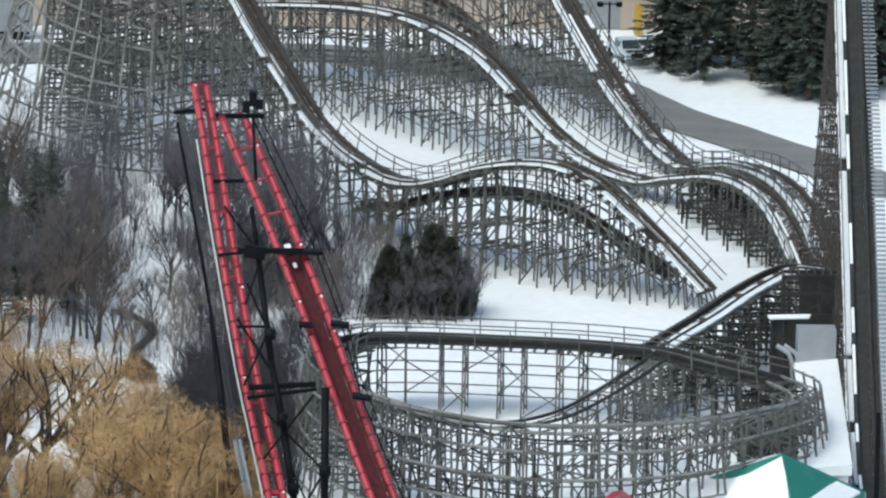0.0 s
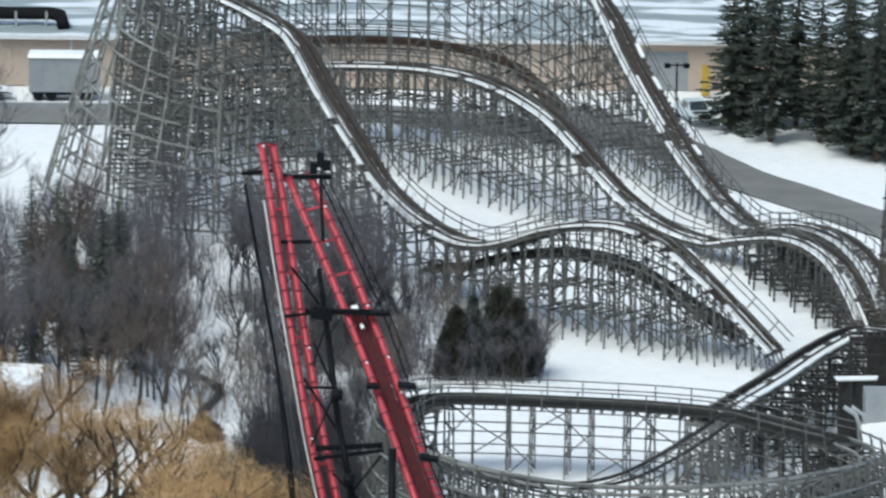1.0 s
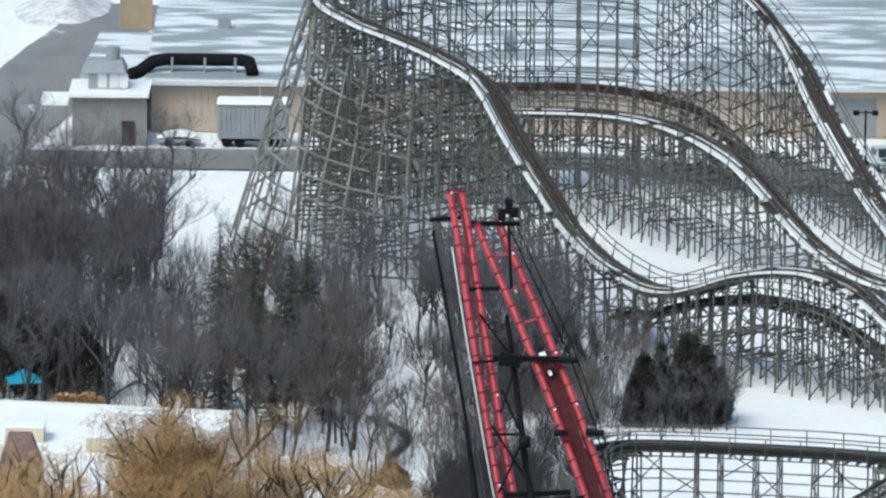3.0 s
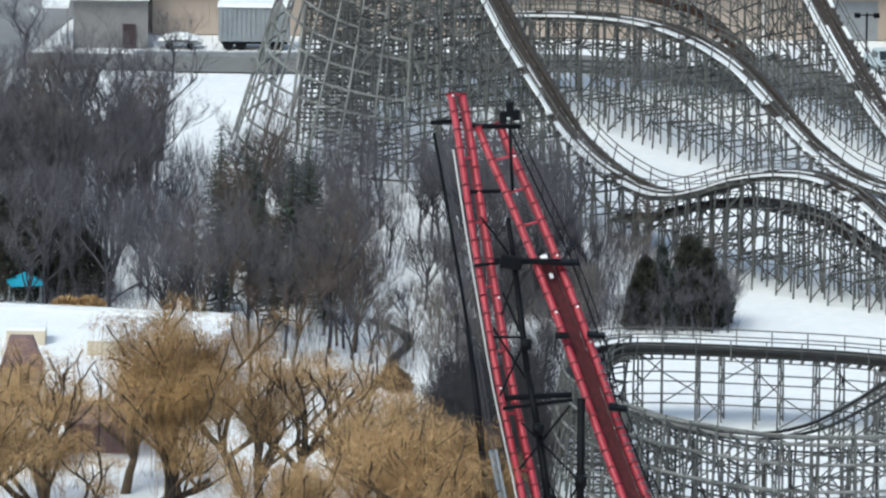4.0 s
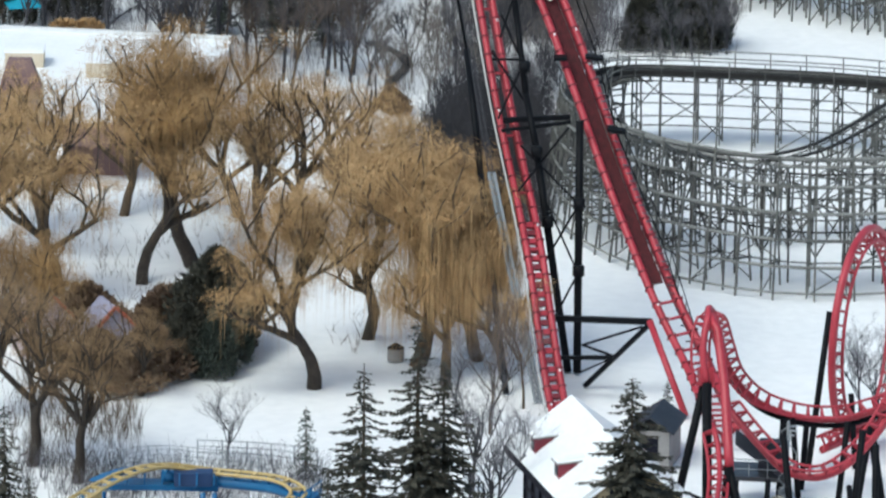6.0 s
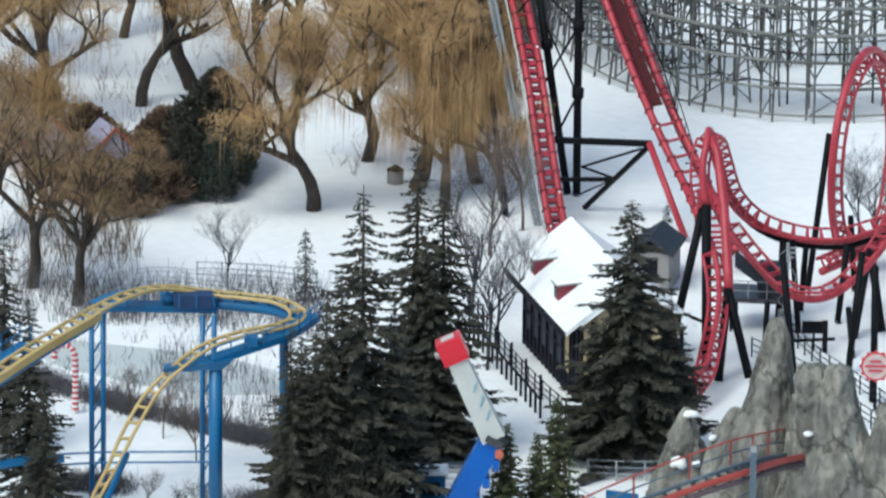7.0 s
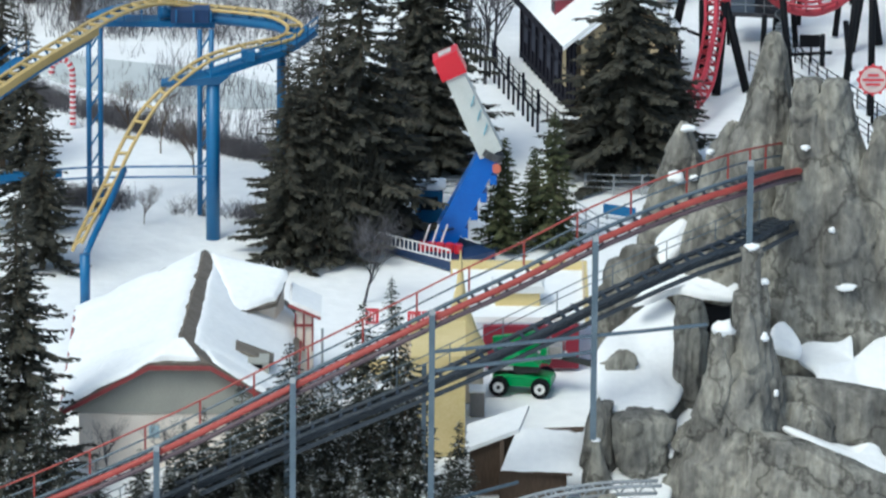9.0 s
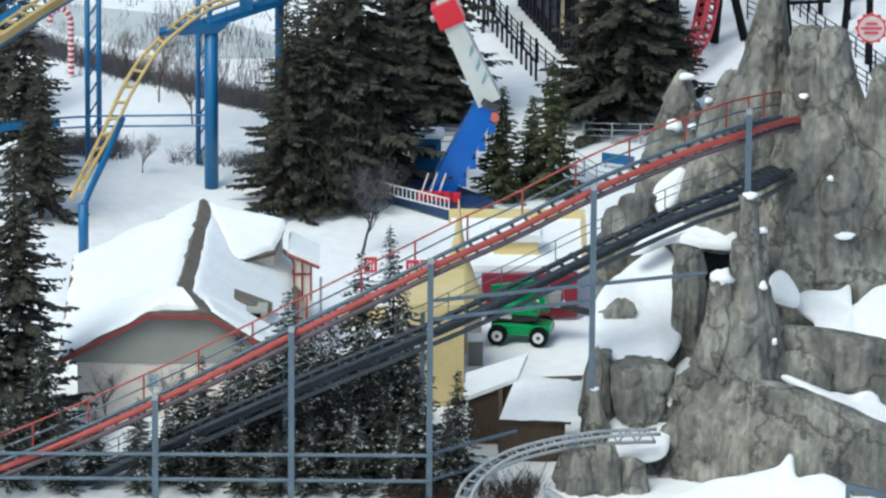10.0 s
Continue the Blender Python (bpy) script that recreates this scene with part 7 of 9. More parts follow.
def build_house():
    h = thing("storybook_house", "storybook house with clipped gable and deep snow on its roof", "house")
    x0, x1, xr = -17.4, -6.4, -11.8
    yf, yb, ze, zr, zc = 353.0, 368.8, 3.0, 6.15, 5.35
    xb = -11.1  # the ridge runs slightly askew
    xl, xq = x0 + (xr - x0) * (zc - ze) / (zr - ze), x1 + (xr - x1) * (zc - ze) / (zr - ze)

    def slab(name, pts, t, m, label=""):
        n = len(pts)
        g = Geo()
        g.v = [(x, y, z - t) for x, y, z in pts] + [tuple(p) for p in pts]
        g.f = [tuple(range(n - 1, -1, -1)), tuple(range(n, 2 * n))] + [(i, (i + 1) % n, (i + 1) % n + n, i + n) for i in range(n)]
        part(name, g, m, h, label)

    def snow_slope(name, a, b, c, d, seed):
        """A quilt of snow over the slope a b c d (eave front, eave back, ridge back, ridge front), with soft edges."""
        n = 30
        g = Geo()
        a, b, c, d = Vector(a), Vector(b), Vector(c), Vector(d)
        for j in range(n + 1):
            for i in range(n + 1):
                u, v = i / n, j / n
                p = a.lerp(b, u).lerp(d.lerp(c, u), v)
                e = min(u, 1 - u, v, 1 - v) * 12
                w = max(0.0, 1 - e / 2) * 0.22
                p = p + Vector((w * noise.noise((p.x * 1.1, p.y * 1.1, seed + 5)), w * noise.noise((p.x * 1.1, p.y * 1.1, seed + 9)), 0))
                p = p + Vector((0, 0, 0.03 + 0.2 * min(1, e) ** 0.5 + 0.07 * noise.noise((p.x * 0.6, p.y * 0.5, seed))))
                g.v.append(tuple(p))
        for j in range(n):
            for i in range(n):
                k = j * (n + 1) + i
                g.f.append((k, k + 1, k + n + 2, k + n + 1))
        part(name, g, SNOW, h, "deep smooth roof snow", smooth=True)

    part("front_wall", Geo().box(x0 + 0.8, yf + 0.5, 0, x1 - 0.9, yf + 0.8, 2.75), PEELING, h, "cream front wall with peeling paint")
    part("side_wall", Geo().box(x0 + 0.8, yf + 0.8, 0, x0 + 1.1, yb - 0.6, 3.0), PEELING, h)
    part("side_wall", Geo().box(x1 - 1.1, yf + 0.8, 0, x1 - 0.8, yb - 0.6, 3.0), PEELING, h)
    part("back_wall", Geo().box(x0 + 1.1, yb - 0.9, 0, x1 - 1.1, yb - 0.6, 3.0), PEELING, h)
    slope_l = [(x0, yf, ze), (x0, yb, ze), (xb, yb - 0.3, zr), (xr, yf + 1.0, zr), (xl, yf, zc)]
    slope_r = [(x1, yf, ze), (xq, yf, zc), (xr, yf + 1.0, zr), (xb, yb - 0.3, zr), (x1, yb, ze)]
    slab("roof_slope", slope_l, 0.2, SHINGLE)
    slab("roof_slope", slope_r, 0.2, SHINGLE)
    slab("clipped_gable", [(xl, yf, zc), (xq, yf, zc), (xr, yf + 1.0, zr)], 0.2, SHINGLE)
    slab("back_gable", [(x0 + 0.8, yb - 0.5, ze), (xb, yb - 0.5, zr - 0.2), (x1 - 0.8, yb - 0.5, ze)], 0.05, PEELING)
    snow_slope("roof_snow", (x0 - 0.05, yf + 0.02, ze), (x0 - 0.05, yb, ze), (xb - 0.15, yb - 0.4, zr - 0.05), (xr - 0.15, yf + 1.2, zr - 0.1), 1.0)
    snow_slope("roof_snow", (xl + 0.05, yf - 0.02, zc), (x0 + 0.02, yf + 0.02, ze), (x0 + 2.2, yf + 4.0, ze + 1.45), (xr - 0.02, yf + 1.02, zr), 2.0)
    snow_slope("roof_snow", (xq - 0.3, yf + 0.08, zc + 0.06), (xl - 0.05, yf - 0.02, zc), (xr - 0.1, yf + 0.95, zr), (xr + 0.05, yf + 0.95, zr), 3.0)
    snow_slope("roof_snow", (x1 - 0.3, yb - 1.0, ze + 0.19), (x1 - 0.12, yf + 0.25, ze + 0.08), (xr + 0.5, yf + 1.2, zr - 0.32), (xb + 0.35, yb - 0.6, zr - 0.25), 4.0)
    snow_slope("roof_snow", (x1 + 0.02, yf + 0.05, ze), (x1 - 0.1, yf + 3.4, ze + 0.05), (xr + 0.7, yf + 3.4, zr - 0.46), (xq + 0.05, yf + 0.06, zc - 0.03), 5.0)
    # cross wing behind, its ridge running off the main one
    wing = [(-9.6, 362.0, 4.95), (-7.5, 363.8, 4.95), (-7.0, 366.5, 5.65), (-10.9, 368.2, 6.0)]
    slab("wing_roof", wing, 0.2, SHINGLE)
    snow_slope("roof_snow", *wing, 6.0)
    part("wing_wall", Geo().hexa([(-9.3, 363.0, 3.2), (-7.6, 364.2, 3.2), (-7.2, 366.6, 3.2), (-8.5, 367.6, 3.2), (-9.3, 363.0, 4.7), (-7.6, 364.2, 4.7), (-7.2, 366.6, 5.4), (-8.5, 367.6, 5.5)]), PEELING, h)
    g = Geo()
    for k in range(36):
        y = yf + 1.0 + k * (yb - yf - 2.2) / 36
        for r in range(3):
            x = xr + (xb - xr) * k / 36 + 0.02 + r * 0.26
            z = zr + 0.05 - (0.02 + r * 0.26) * 0.62
            w = 0.02 * noise.noise((k * 1.7, r, 0))
            g.hexa([(x - 0.04, y, z - 0.02), (x + 0.3, y, z - 0.24), (x + 0.3, y + 0.38, z - 0.24), (x - 0.04, y + 0.38, z - 0.02), (x - 0.04, y, z + 0.05 + w), (x + 0.3, y, z - 0.16 + w), (x + 0.3, y + 0.38, z - 0.16 + w), (x - 0.04, y + 0.38, z + 0.05 + w)])
    part("ridge_shingles", g, SHINGLE, h, "bare brown ridge shingles", kind="stuff")
    # gable boarding under the clipped gable
    gb = [(x0 + 0.5, 2.7), (x1 - 0.5, 2.7), (x1 - 0.5, 3.1), (xq, zc - 0.25), (xl, zc - 0.25), (x0 + 0.5, 3.1)]
    g = Geo()
    g.v = [(x, yf + 0.42, z) for x, z in gb] + [(x, yf + 0.6, z) for x, z in gb]
    g.f = [tuple(range(6)), tuple(range(11, 5, -1))] + [((i + 1) % 6, i, i + 6, (i + 1) % 6 + 6) for i in range(6)]
    part("gable_board", g, GREY_GABLE, h, "grey-green gable boarding")
    for a, b in (((x0 - 0.05, yf - 0.06, ze - 0.2), (xl, yf - 0.06, zc - 0.2)), ((xl, yf - 0.07, zc - 0.22), (xq, yf - 0.07, zc - 0.22)), ((xq, yf - 0.06, zc - 0.2), (x1 + 0.05, yf - 0.06, ze - 0.2)), ((x1 + 0.06, yf, ze - 0.18), (x1 + 0.06, yb, ze - 0.18)), ((x0 - 0.06, yf, ze - 0.18), (x0 - 0.06, yb, ze - 0.18))):
        part("trim_board", Geo().beam(a, b, 0.09, 0.2), RED_TRIM, h, "dull red fascia board")
    # dormer and bare patches on the right slope
    part("dormer_roof", Geo().hexa([(-9.3, 356.4, 4.85), (-7.5, 356.2, 4.25), (-7.5, 357.6, 4.25), (-9.3, 357.4, 5.0), (-9.3, 356.4, 4.98), (-7.5, 356.2, 4.36), (-7.5, 357.6, 4.38), (-9.3, 357.4, 5.12)]), SHINGLE, h, "bare brown dormer roof")
    part("dormer_wall", Geo().box(-8.9, 355.5, 3.6, -7.7, 356.9, 4.6), GREY_GABLE, h)
    part("dormer_window", Geo().box(-8.6, 355.44, 3.9, -8.0, 355.5, 4.5), BLACK, h)
    # cross gable at the back corner
    part("cross_gable_wall", Geo().box(-6.6, 364.2, 0, -5.75, 366.6, 4.3), PEELING, h)
    part("cross_gable_roof", Geo().hexa([(-6.9, 363.9, 4.85), (-5.4, 363.9, 4.2), (-5.4, 366.8, 4.2), (-6.9, 366.8, 4.85), (-6.8, 363.9, 5.05), (-5.35, 363.9, 4.4), (-5.35, 366.8, 4.4), (-6.8, 366.8, 5.05)]), SNOW, h)
    part("trim_board", Geo().beam((-6.95, 363.85, 4.8), (-5.38, 363.85, 4.12), 0.07, 0.14), RED_TRIM, h)
    for x in (-6.6, -6.2, -5.78):
        part("timber", Geo().beam((x, 364.15, 2.4), (x, 364.15, 4.3), 0.08, 0.08), RED_TRIM, h)
    part("timber", Geo().beam((-6.6, 364.14, 3.7), (-5.76, 364.14, 3.7), 0.08, 0.1), RED_TRIM, h)
    for x in (-13.3, -8.9):
        part("window", Geo().box(x, yf + 0.44, 1.5, x + 0.5, yf + 0.5, 2.1), PALE_BLUE if x < -10 else WHITE, h, "small pale blue window")
    part("door", Geo().box(-8.0, yf + 0.44, 0, -7.3, yf + 0.5, 2.0), CREAM, h)
    part("porch_frame", Geo().beam((-5.3, 364, 0), (-5.3, 364, 3.6), 0.12), STEEL_GREY, h)


build_house()

# ---- food stand with spire, booth and signs ----
PALE_YELLOW = surf("pale_yellow_stucco", (0.58, 0.46, 0.20), (0.70, 0.58, 0.32), 0.6, 0.8, 0.1)
GREY_BLUE = surf("grey_blue_steel", (0.06, 0.09, 0.12), (0.12, 0.16, 0.20), 0.8, 0.45, 0.05)


CRIMSON = surf("dark_crimson_boards", (0.20, 0.010, 0.03), (0.28, 0.02, 0.045), 0.9, 0.6, 0.05)


def build_stand():
    s = thing("food_stand", "pale yellow food stand with snowy flat roof and pointed spire", "building")
    part("main_wall", Geo().box(-1.0, 355.4, 0, 1.6, 361, 5.0), PALE_YELLOW, s)
    part("parapet", Geo().box(0.9, 377.0, 2.3, 7.7, 377.3, 3.0), PALE_YELLOW, s)
    part("parapet", Geo().box(7.5, 369.2, 2.3, 7.7, 377.0, 2.9), PALE_YELLOW, s)
    part("roof", Geo().box(1.0, 369.2, 2.3, 7.5, 377.0, 2.6), SNOW, s)
    for k in range(7):
        part("parapet_slat", Geo().beam((7.46, 370 + 0.9 * k, 2.6), (7.46, 370 + 0.9 * k, 3.6), 0.06, 0.1), CREAM, s)
    pts = [(1.35, 364.6, z) for z in (2.0, 2.6, 3.4, 4.5, 5.7, 7.4)]
    g = Geo()
    for i, r in enumerate((1.4, 1.25, 0.85, 0.45, 0.2, 0.03)):
        for j in range(12):
            a = j * math.pi / 6
            g.v.append((pts[i][0] + r * math.cos(a), pts[i][1] + r * math.sin(a), pts[i][2]))
    for i in range(5):
        for j in range(12):
            g.f.append((i * 12 + j, i * 12 + (j + 1) % 12, i * 12 + 12 + (j + 1) % 12, i * 12 + 12 + j))
    part("spire", g, PALE_YELLOW, s, "curved pale yellow spire", smooth=True)
    part("spire_drum", Geo().tube([(1.35, 364.6, 0), (1.35, 364.6, 2.0)], 1.15, 12), CREAM, s)
    part("wall_lower", Geo().box(-1.6, 361, 0, 1.2, 363, 4.0), CREAM, s)
    for k in range(5):
        part("scallop_panel", Geo().tube([(-3.6 + 0.7 * k, 360.0 - 0.15 * k, 3.0 - 0.2 * (k % 2)), (-3.6 + 0.7 * k, 360.2 - 0.15 * k, 3.0 - 0.2 * (k % 2))], 0.55, 12), PALE_YELLOW, s)
    u = thing("roof_fan_unit", "pale yellow roof ventilator topped with snow", "ventilator", (4.2, 371.6, 2.6))
    part("casing", Geo().box(-1.1, -0.6, 0, 1.1, 0.6, 0.7), PALE_YELLOW, u)
    part("cap", Geo().box(-1.3, -0.8, 0.7, 1.3, 0.8, 1.05), WHITE, u)
    part("snow_cap", Geo().box(-1.2, -0.7, 1.05, 1.2, 0.7, 1.25), SNOW, u)
    b = thing("red_booth", "dark red market booth with open counter", "booth")
    part("front", Geo().box(2.5, 368.8, 0.1, 7.2, 369.1, 2.25), CRIMSON, b)
    part("side", Geo().box(7.0, 369.1, 0.1, 7.2, 376, 2.2), CRIMSON, b)
    part("counter", Geo().box(5.0, 368.3, 0.9, 6.6, 368.8, 1.0), WHITE, b)
    d = thing("storage_bin", "small grey storage bin beside the stand", "bin", (2.2, 362, 0))
    part("body", Geo().box(-0.35, -0.5, 0, 0.35, 0.5, 1.2), SHED_GREY, d)
    part("lid", Geo().box(-0.4, -0.55, 1.2, 0.4, 0.55, 1.3), SNOW, d)
    for x in (-3.0, -0.9, -0.2, 0.5):
        q = thing("red_planter_sign", "small red board with white lettering bars", "sign", (x, 376.2 if x < -2 else 375.8, 0), group="red boards")
        part("board", Geo().box(-0.33, -0.06, 0.0, 0.33, 0.06, 0.75), CANE_RED, q)
        for dx in (-0.15, 0.0, 0.15):
            part("letter_bar", Geo().box(dx - 0.035, -0.08, 0.12, dx + 0.035, -0.06, 0.6), CANE_WHITE, q)


build_stand()


def build_boom_lift():
    m = thing("boom_lift", "bright green articulated boom lift parked folded in snow", "boom lift", (4.4, 365.6, 0), -9)
    g = surf("bright_green_paint", (0.003, 0.20, 0.05), (0.012, 0.34, 0.095), 0.6, 0.35, 0.02)
    dark = surf("dark_machine_parts", (0.012, 0.014, 0.014), (0.04, 0.045, 0.045), 1.0, 0.6, 0.1)

    def bulge(name, x0, x1, y0, y1, z0, z1, mat, top=0.55, slope=0.0, label=""):
        """A moulded cover: a box whose top is rounded along its length."""
        q = Geo()
        n = 9
        for k in range(n + 1):
            a = k / n
            h = z0 + (z1 - z0) * (top + (1 - top) * math.sin(math.pi * (0.12 + 0.76 * a))) - slope * a
            x = x0 + (x1 - x0) * a
            for y, f in ((y0, 0.82), (y0 + 0.12, 0.98), (y1 - 0.12, 0.98), (y1, 0.82)):
                q.v.append((x, y, z0 + (h - z0) * f))
            q.v += [(x, y1, z0), (x, y0, z0)]
        for k in range(n):
            for c in range(6):
                q.f.append((6 * k + c, 6 * k + (c + 1) % 6, 6 * k + 6 + (c + 1) % 6, 6 * k + 6 + c))
        q.f += [(5, 4, 3, 2, 1, 0), tuple(6 * n + c for c in range(6))]
        return part(name, q, mat, m, label)

    bulge("chassis", -1.35, 1.5, -0.72, 0.72, 0.42, 1.05, g, 0.8, 0.1, "green chassis with rounded ends")
    for x in (-1.0, 1.02):
        for y in (-0.95, 0.95):
            w = part("wheel", Geo().tube([(x, y - 0.19, 0.46), (x, y - 0.15, 0.46), (x, y + 0.15, 0.46), (x, y + 0.19, 0.46)], 0.47, 20), BLACK, m, "black tyre with grey rim")
            part("rim", Geo().tube([(x, y - 0.205, 0.46), (x, y + 0.205, 0.46)], 0.27, 14), WHITE, w, "pale grey rim")
            part("hub", Geo().tube([(x, y - 0.225, 0.46), (x, y + 0.225, 0.46)], 0.1, 10), dark, w)
    part("turntable", Geo().tube([(-0.1, 0, 1.0), (-0.1, 0, 1.2)], 0.65, 16), dark, m)
    part("engine_block", Geo().box(-1.25, -0.7, 1.15, 0.85, 0.7, 1.55), dark, m, "dark engine bay")
    part("label_panel", Geo().box(-0.95, -0.74, 1.25, -0.35, -0.7, 1.5), WHITE, m)
    bulge("engine_hood", -0.85, 0.95, -0.85, 0.05, 1.5, 2.25, g, 0.25, 0.35, "rounded bright green hood")
    bulge("tank_cover", -0.5, 1.3, 0.1, 0.85, 1.4, 2.1, g, 0.4, 0.5)
    part("counterweight", Geo().hexa([(-1.6, -0.7, 1.1), (-1.2, -0.7, 1.1), (-1.2, 0.7, 1.1), (-1.6, 0.7, 1.1), (-1.45, -0.65, 1.8), (-1.1, -0.65, 1.9), (-1.1, 0.65, 1.9), (-1.45, 0.65, 1.8)]), dark, m)
    part("riser_boom", Geo().beam((-1.5, 0.45, 2.35), (0.6, 0.45, 2.75), 0.3, 0.34), g, m, "green riser boom")
    part("upper_boom", Geo().beam((-1.55, 0.3, 2.05), (1.9, 0.3, 2.2), 0.26, 0.3), g, m)
    part("boom_knuckle", Geo().tube([(0.6, 0.2, 2.6), (0.6, 0.75, 2.6)], 0.26, 12), g, m)
    part("main_boom", Geo().beam((0.95, 0.1, 2.0), (3.6, -0.1, 1.55), 0.26, 0.26), dark, m, "dark folded boom")
    part("boom_sleeve", Geo().beam((0.9, 0.1, 2.05), (1.6, 0.05, 1.92), 0.34, 0.36), g, m)
    part("basket_panel", Geo().box(1.35, -0.5, 2.0, 1.95, 0.3, 2.5), SHED_GREY, m, "grey control box")
    part("basket_floor", Geo().box(1.3, -0.6, 1.9, 2.0, 0.5, 1.98), STEEL_GREY, m)
    for x, y in ((1.3, -0.6), (2.0, -0.6), (1.3, 0.5), (2.0, 0.5)):
        part("basket_post", Geo().beam((x, y, 1.95), (x, y, 2.7), 0.05), STEEL_GREY, m)


build_boom_lift()


# ---- brown shed ----
BROWN_BOARD = surf("dark_brown_boards", (0.06, 0.038, 0.026), (0.11, 0.075, 0.05), 1.0, 0.85, 0.2, stretch=(1, 1, 0.2))
s = thing("board_shed", "dark brown board shed with snow-laden lean-to roof", "shed")
part("wall", Geo().box(3.2, 347.6, 0, 6.3, 347.9, 1.95), BROWN_BOARD, s)
part("gable_wall", Geo().hexa([(1.8, 349.9, 0), (4.1, 349.9, 0), (4.1, 350.1, 0), (1.8, 350.1, 0), (1.8, 349.9, 2.15), (4.1, 349.9, 3.1), (4.1, 350.1, 3.1), (1.8, 350.1, 2.15)]), BROWN_BOARD, s)
part("side_wall", Geo().hexa([(3.2, 347.6, 0), (3.4, 347.6, 0), (3.4, 349.9, 0), (3.2, 349.9, 0), (3.2, 347.6, 1.95), (3.4, 347.6, 1.95), (3.4, 349.9, 2.8), (3.2, 349.9, 2.8)]), BROWN_BOARD, s)
lo = [(3.22, 347.3, 2.0), (6.54, 347.3, 1.85), (7.13, 350.2, 3.2), (4.0, 350.2, 3.05)]
part("roof_board", Geo().hexa(lo + [(x, y, z + 0.1) for x, y, z in lo]), BROWN_BOARD, s)
g = Geo()
for j in range(11):
    for i in range(15):
        u, v = i / 14, j / 10
        e = min(u, 1 - u, v, 1 - v) * 7
        x, y = 3.22 + 3.7 * u + 0.8 * v - 0.18 * u * v, 347.26 + 3.0 * v
        z = 2.1 + 1.1 * v - 0.12 * u + 0.22 * min(1, e) ** 0.5 + 0.06 * noise.noise((x * 1.3, y * 1.1, 4.0))
        g.v.append((x, y, z))
for j in range(10):
    for i in range(14):
        k = j * 15 + i
        g.f.append((k, k + 1, k + 16, k + 15))
part("roof_snow", g, SNOW, s, "smooth deep snow on the shed roof", smooth=True)
part("rear_roof", Geo().hexa([(1.55, 349.7, 2.1), (4.1, 349.7, 3.12), (4.6, 354, 2.9), (1.7, 354, 1.9), (1.55, 349.7, 2.3), (4.1, 349.7, 3.34), (4.6, 354, 3.1), (1.7, 354, 2.1)]), SNOW, s)
for k in range(9):
    x = 3.22 + k * 0.34
    part("board", Geo().box(x, 347.54, 0, x + 0.3, 347.6, 1.95), BROWN_BOARD, s)

# ---- mine train on its trestle ----
RAIL_RED = surf("brick_red_rail_paint", (0.26, 0.03, 0.025), (0.37, 0.065, 0.052), 0.7, 0.5, 0.04)
MAROON_GREY = surf("dull_maroon_beam_paint", (0.055, 0.035, 0.045), (0.11, 0.075, 0.09), 0.7, 0.5, 0.04)
RAIL_NAVY = surf("blue_black_rail_paint", (0.018, 0.024, 0.034), (0.045, 0.058, 0.075), 0.7, 0.5, 0.04)


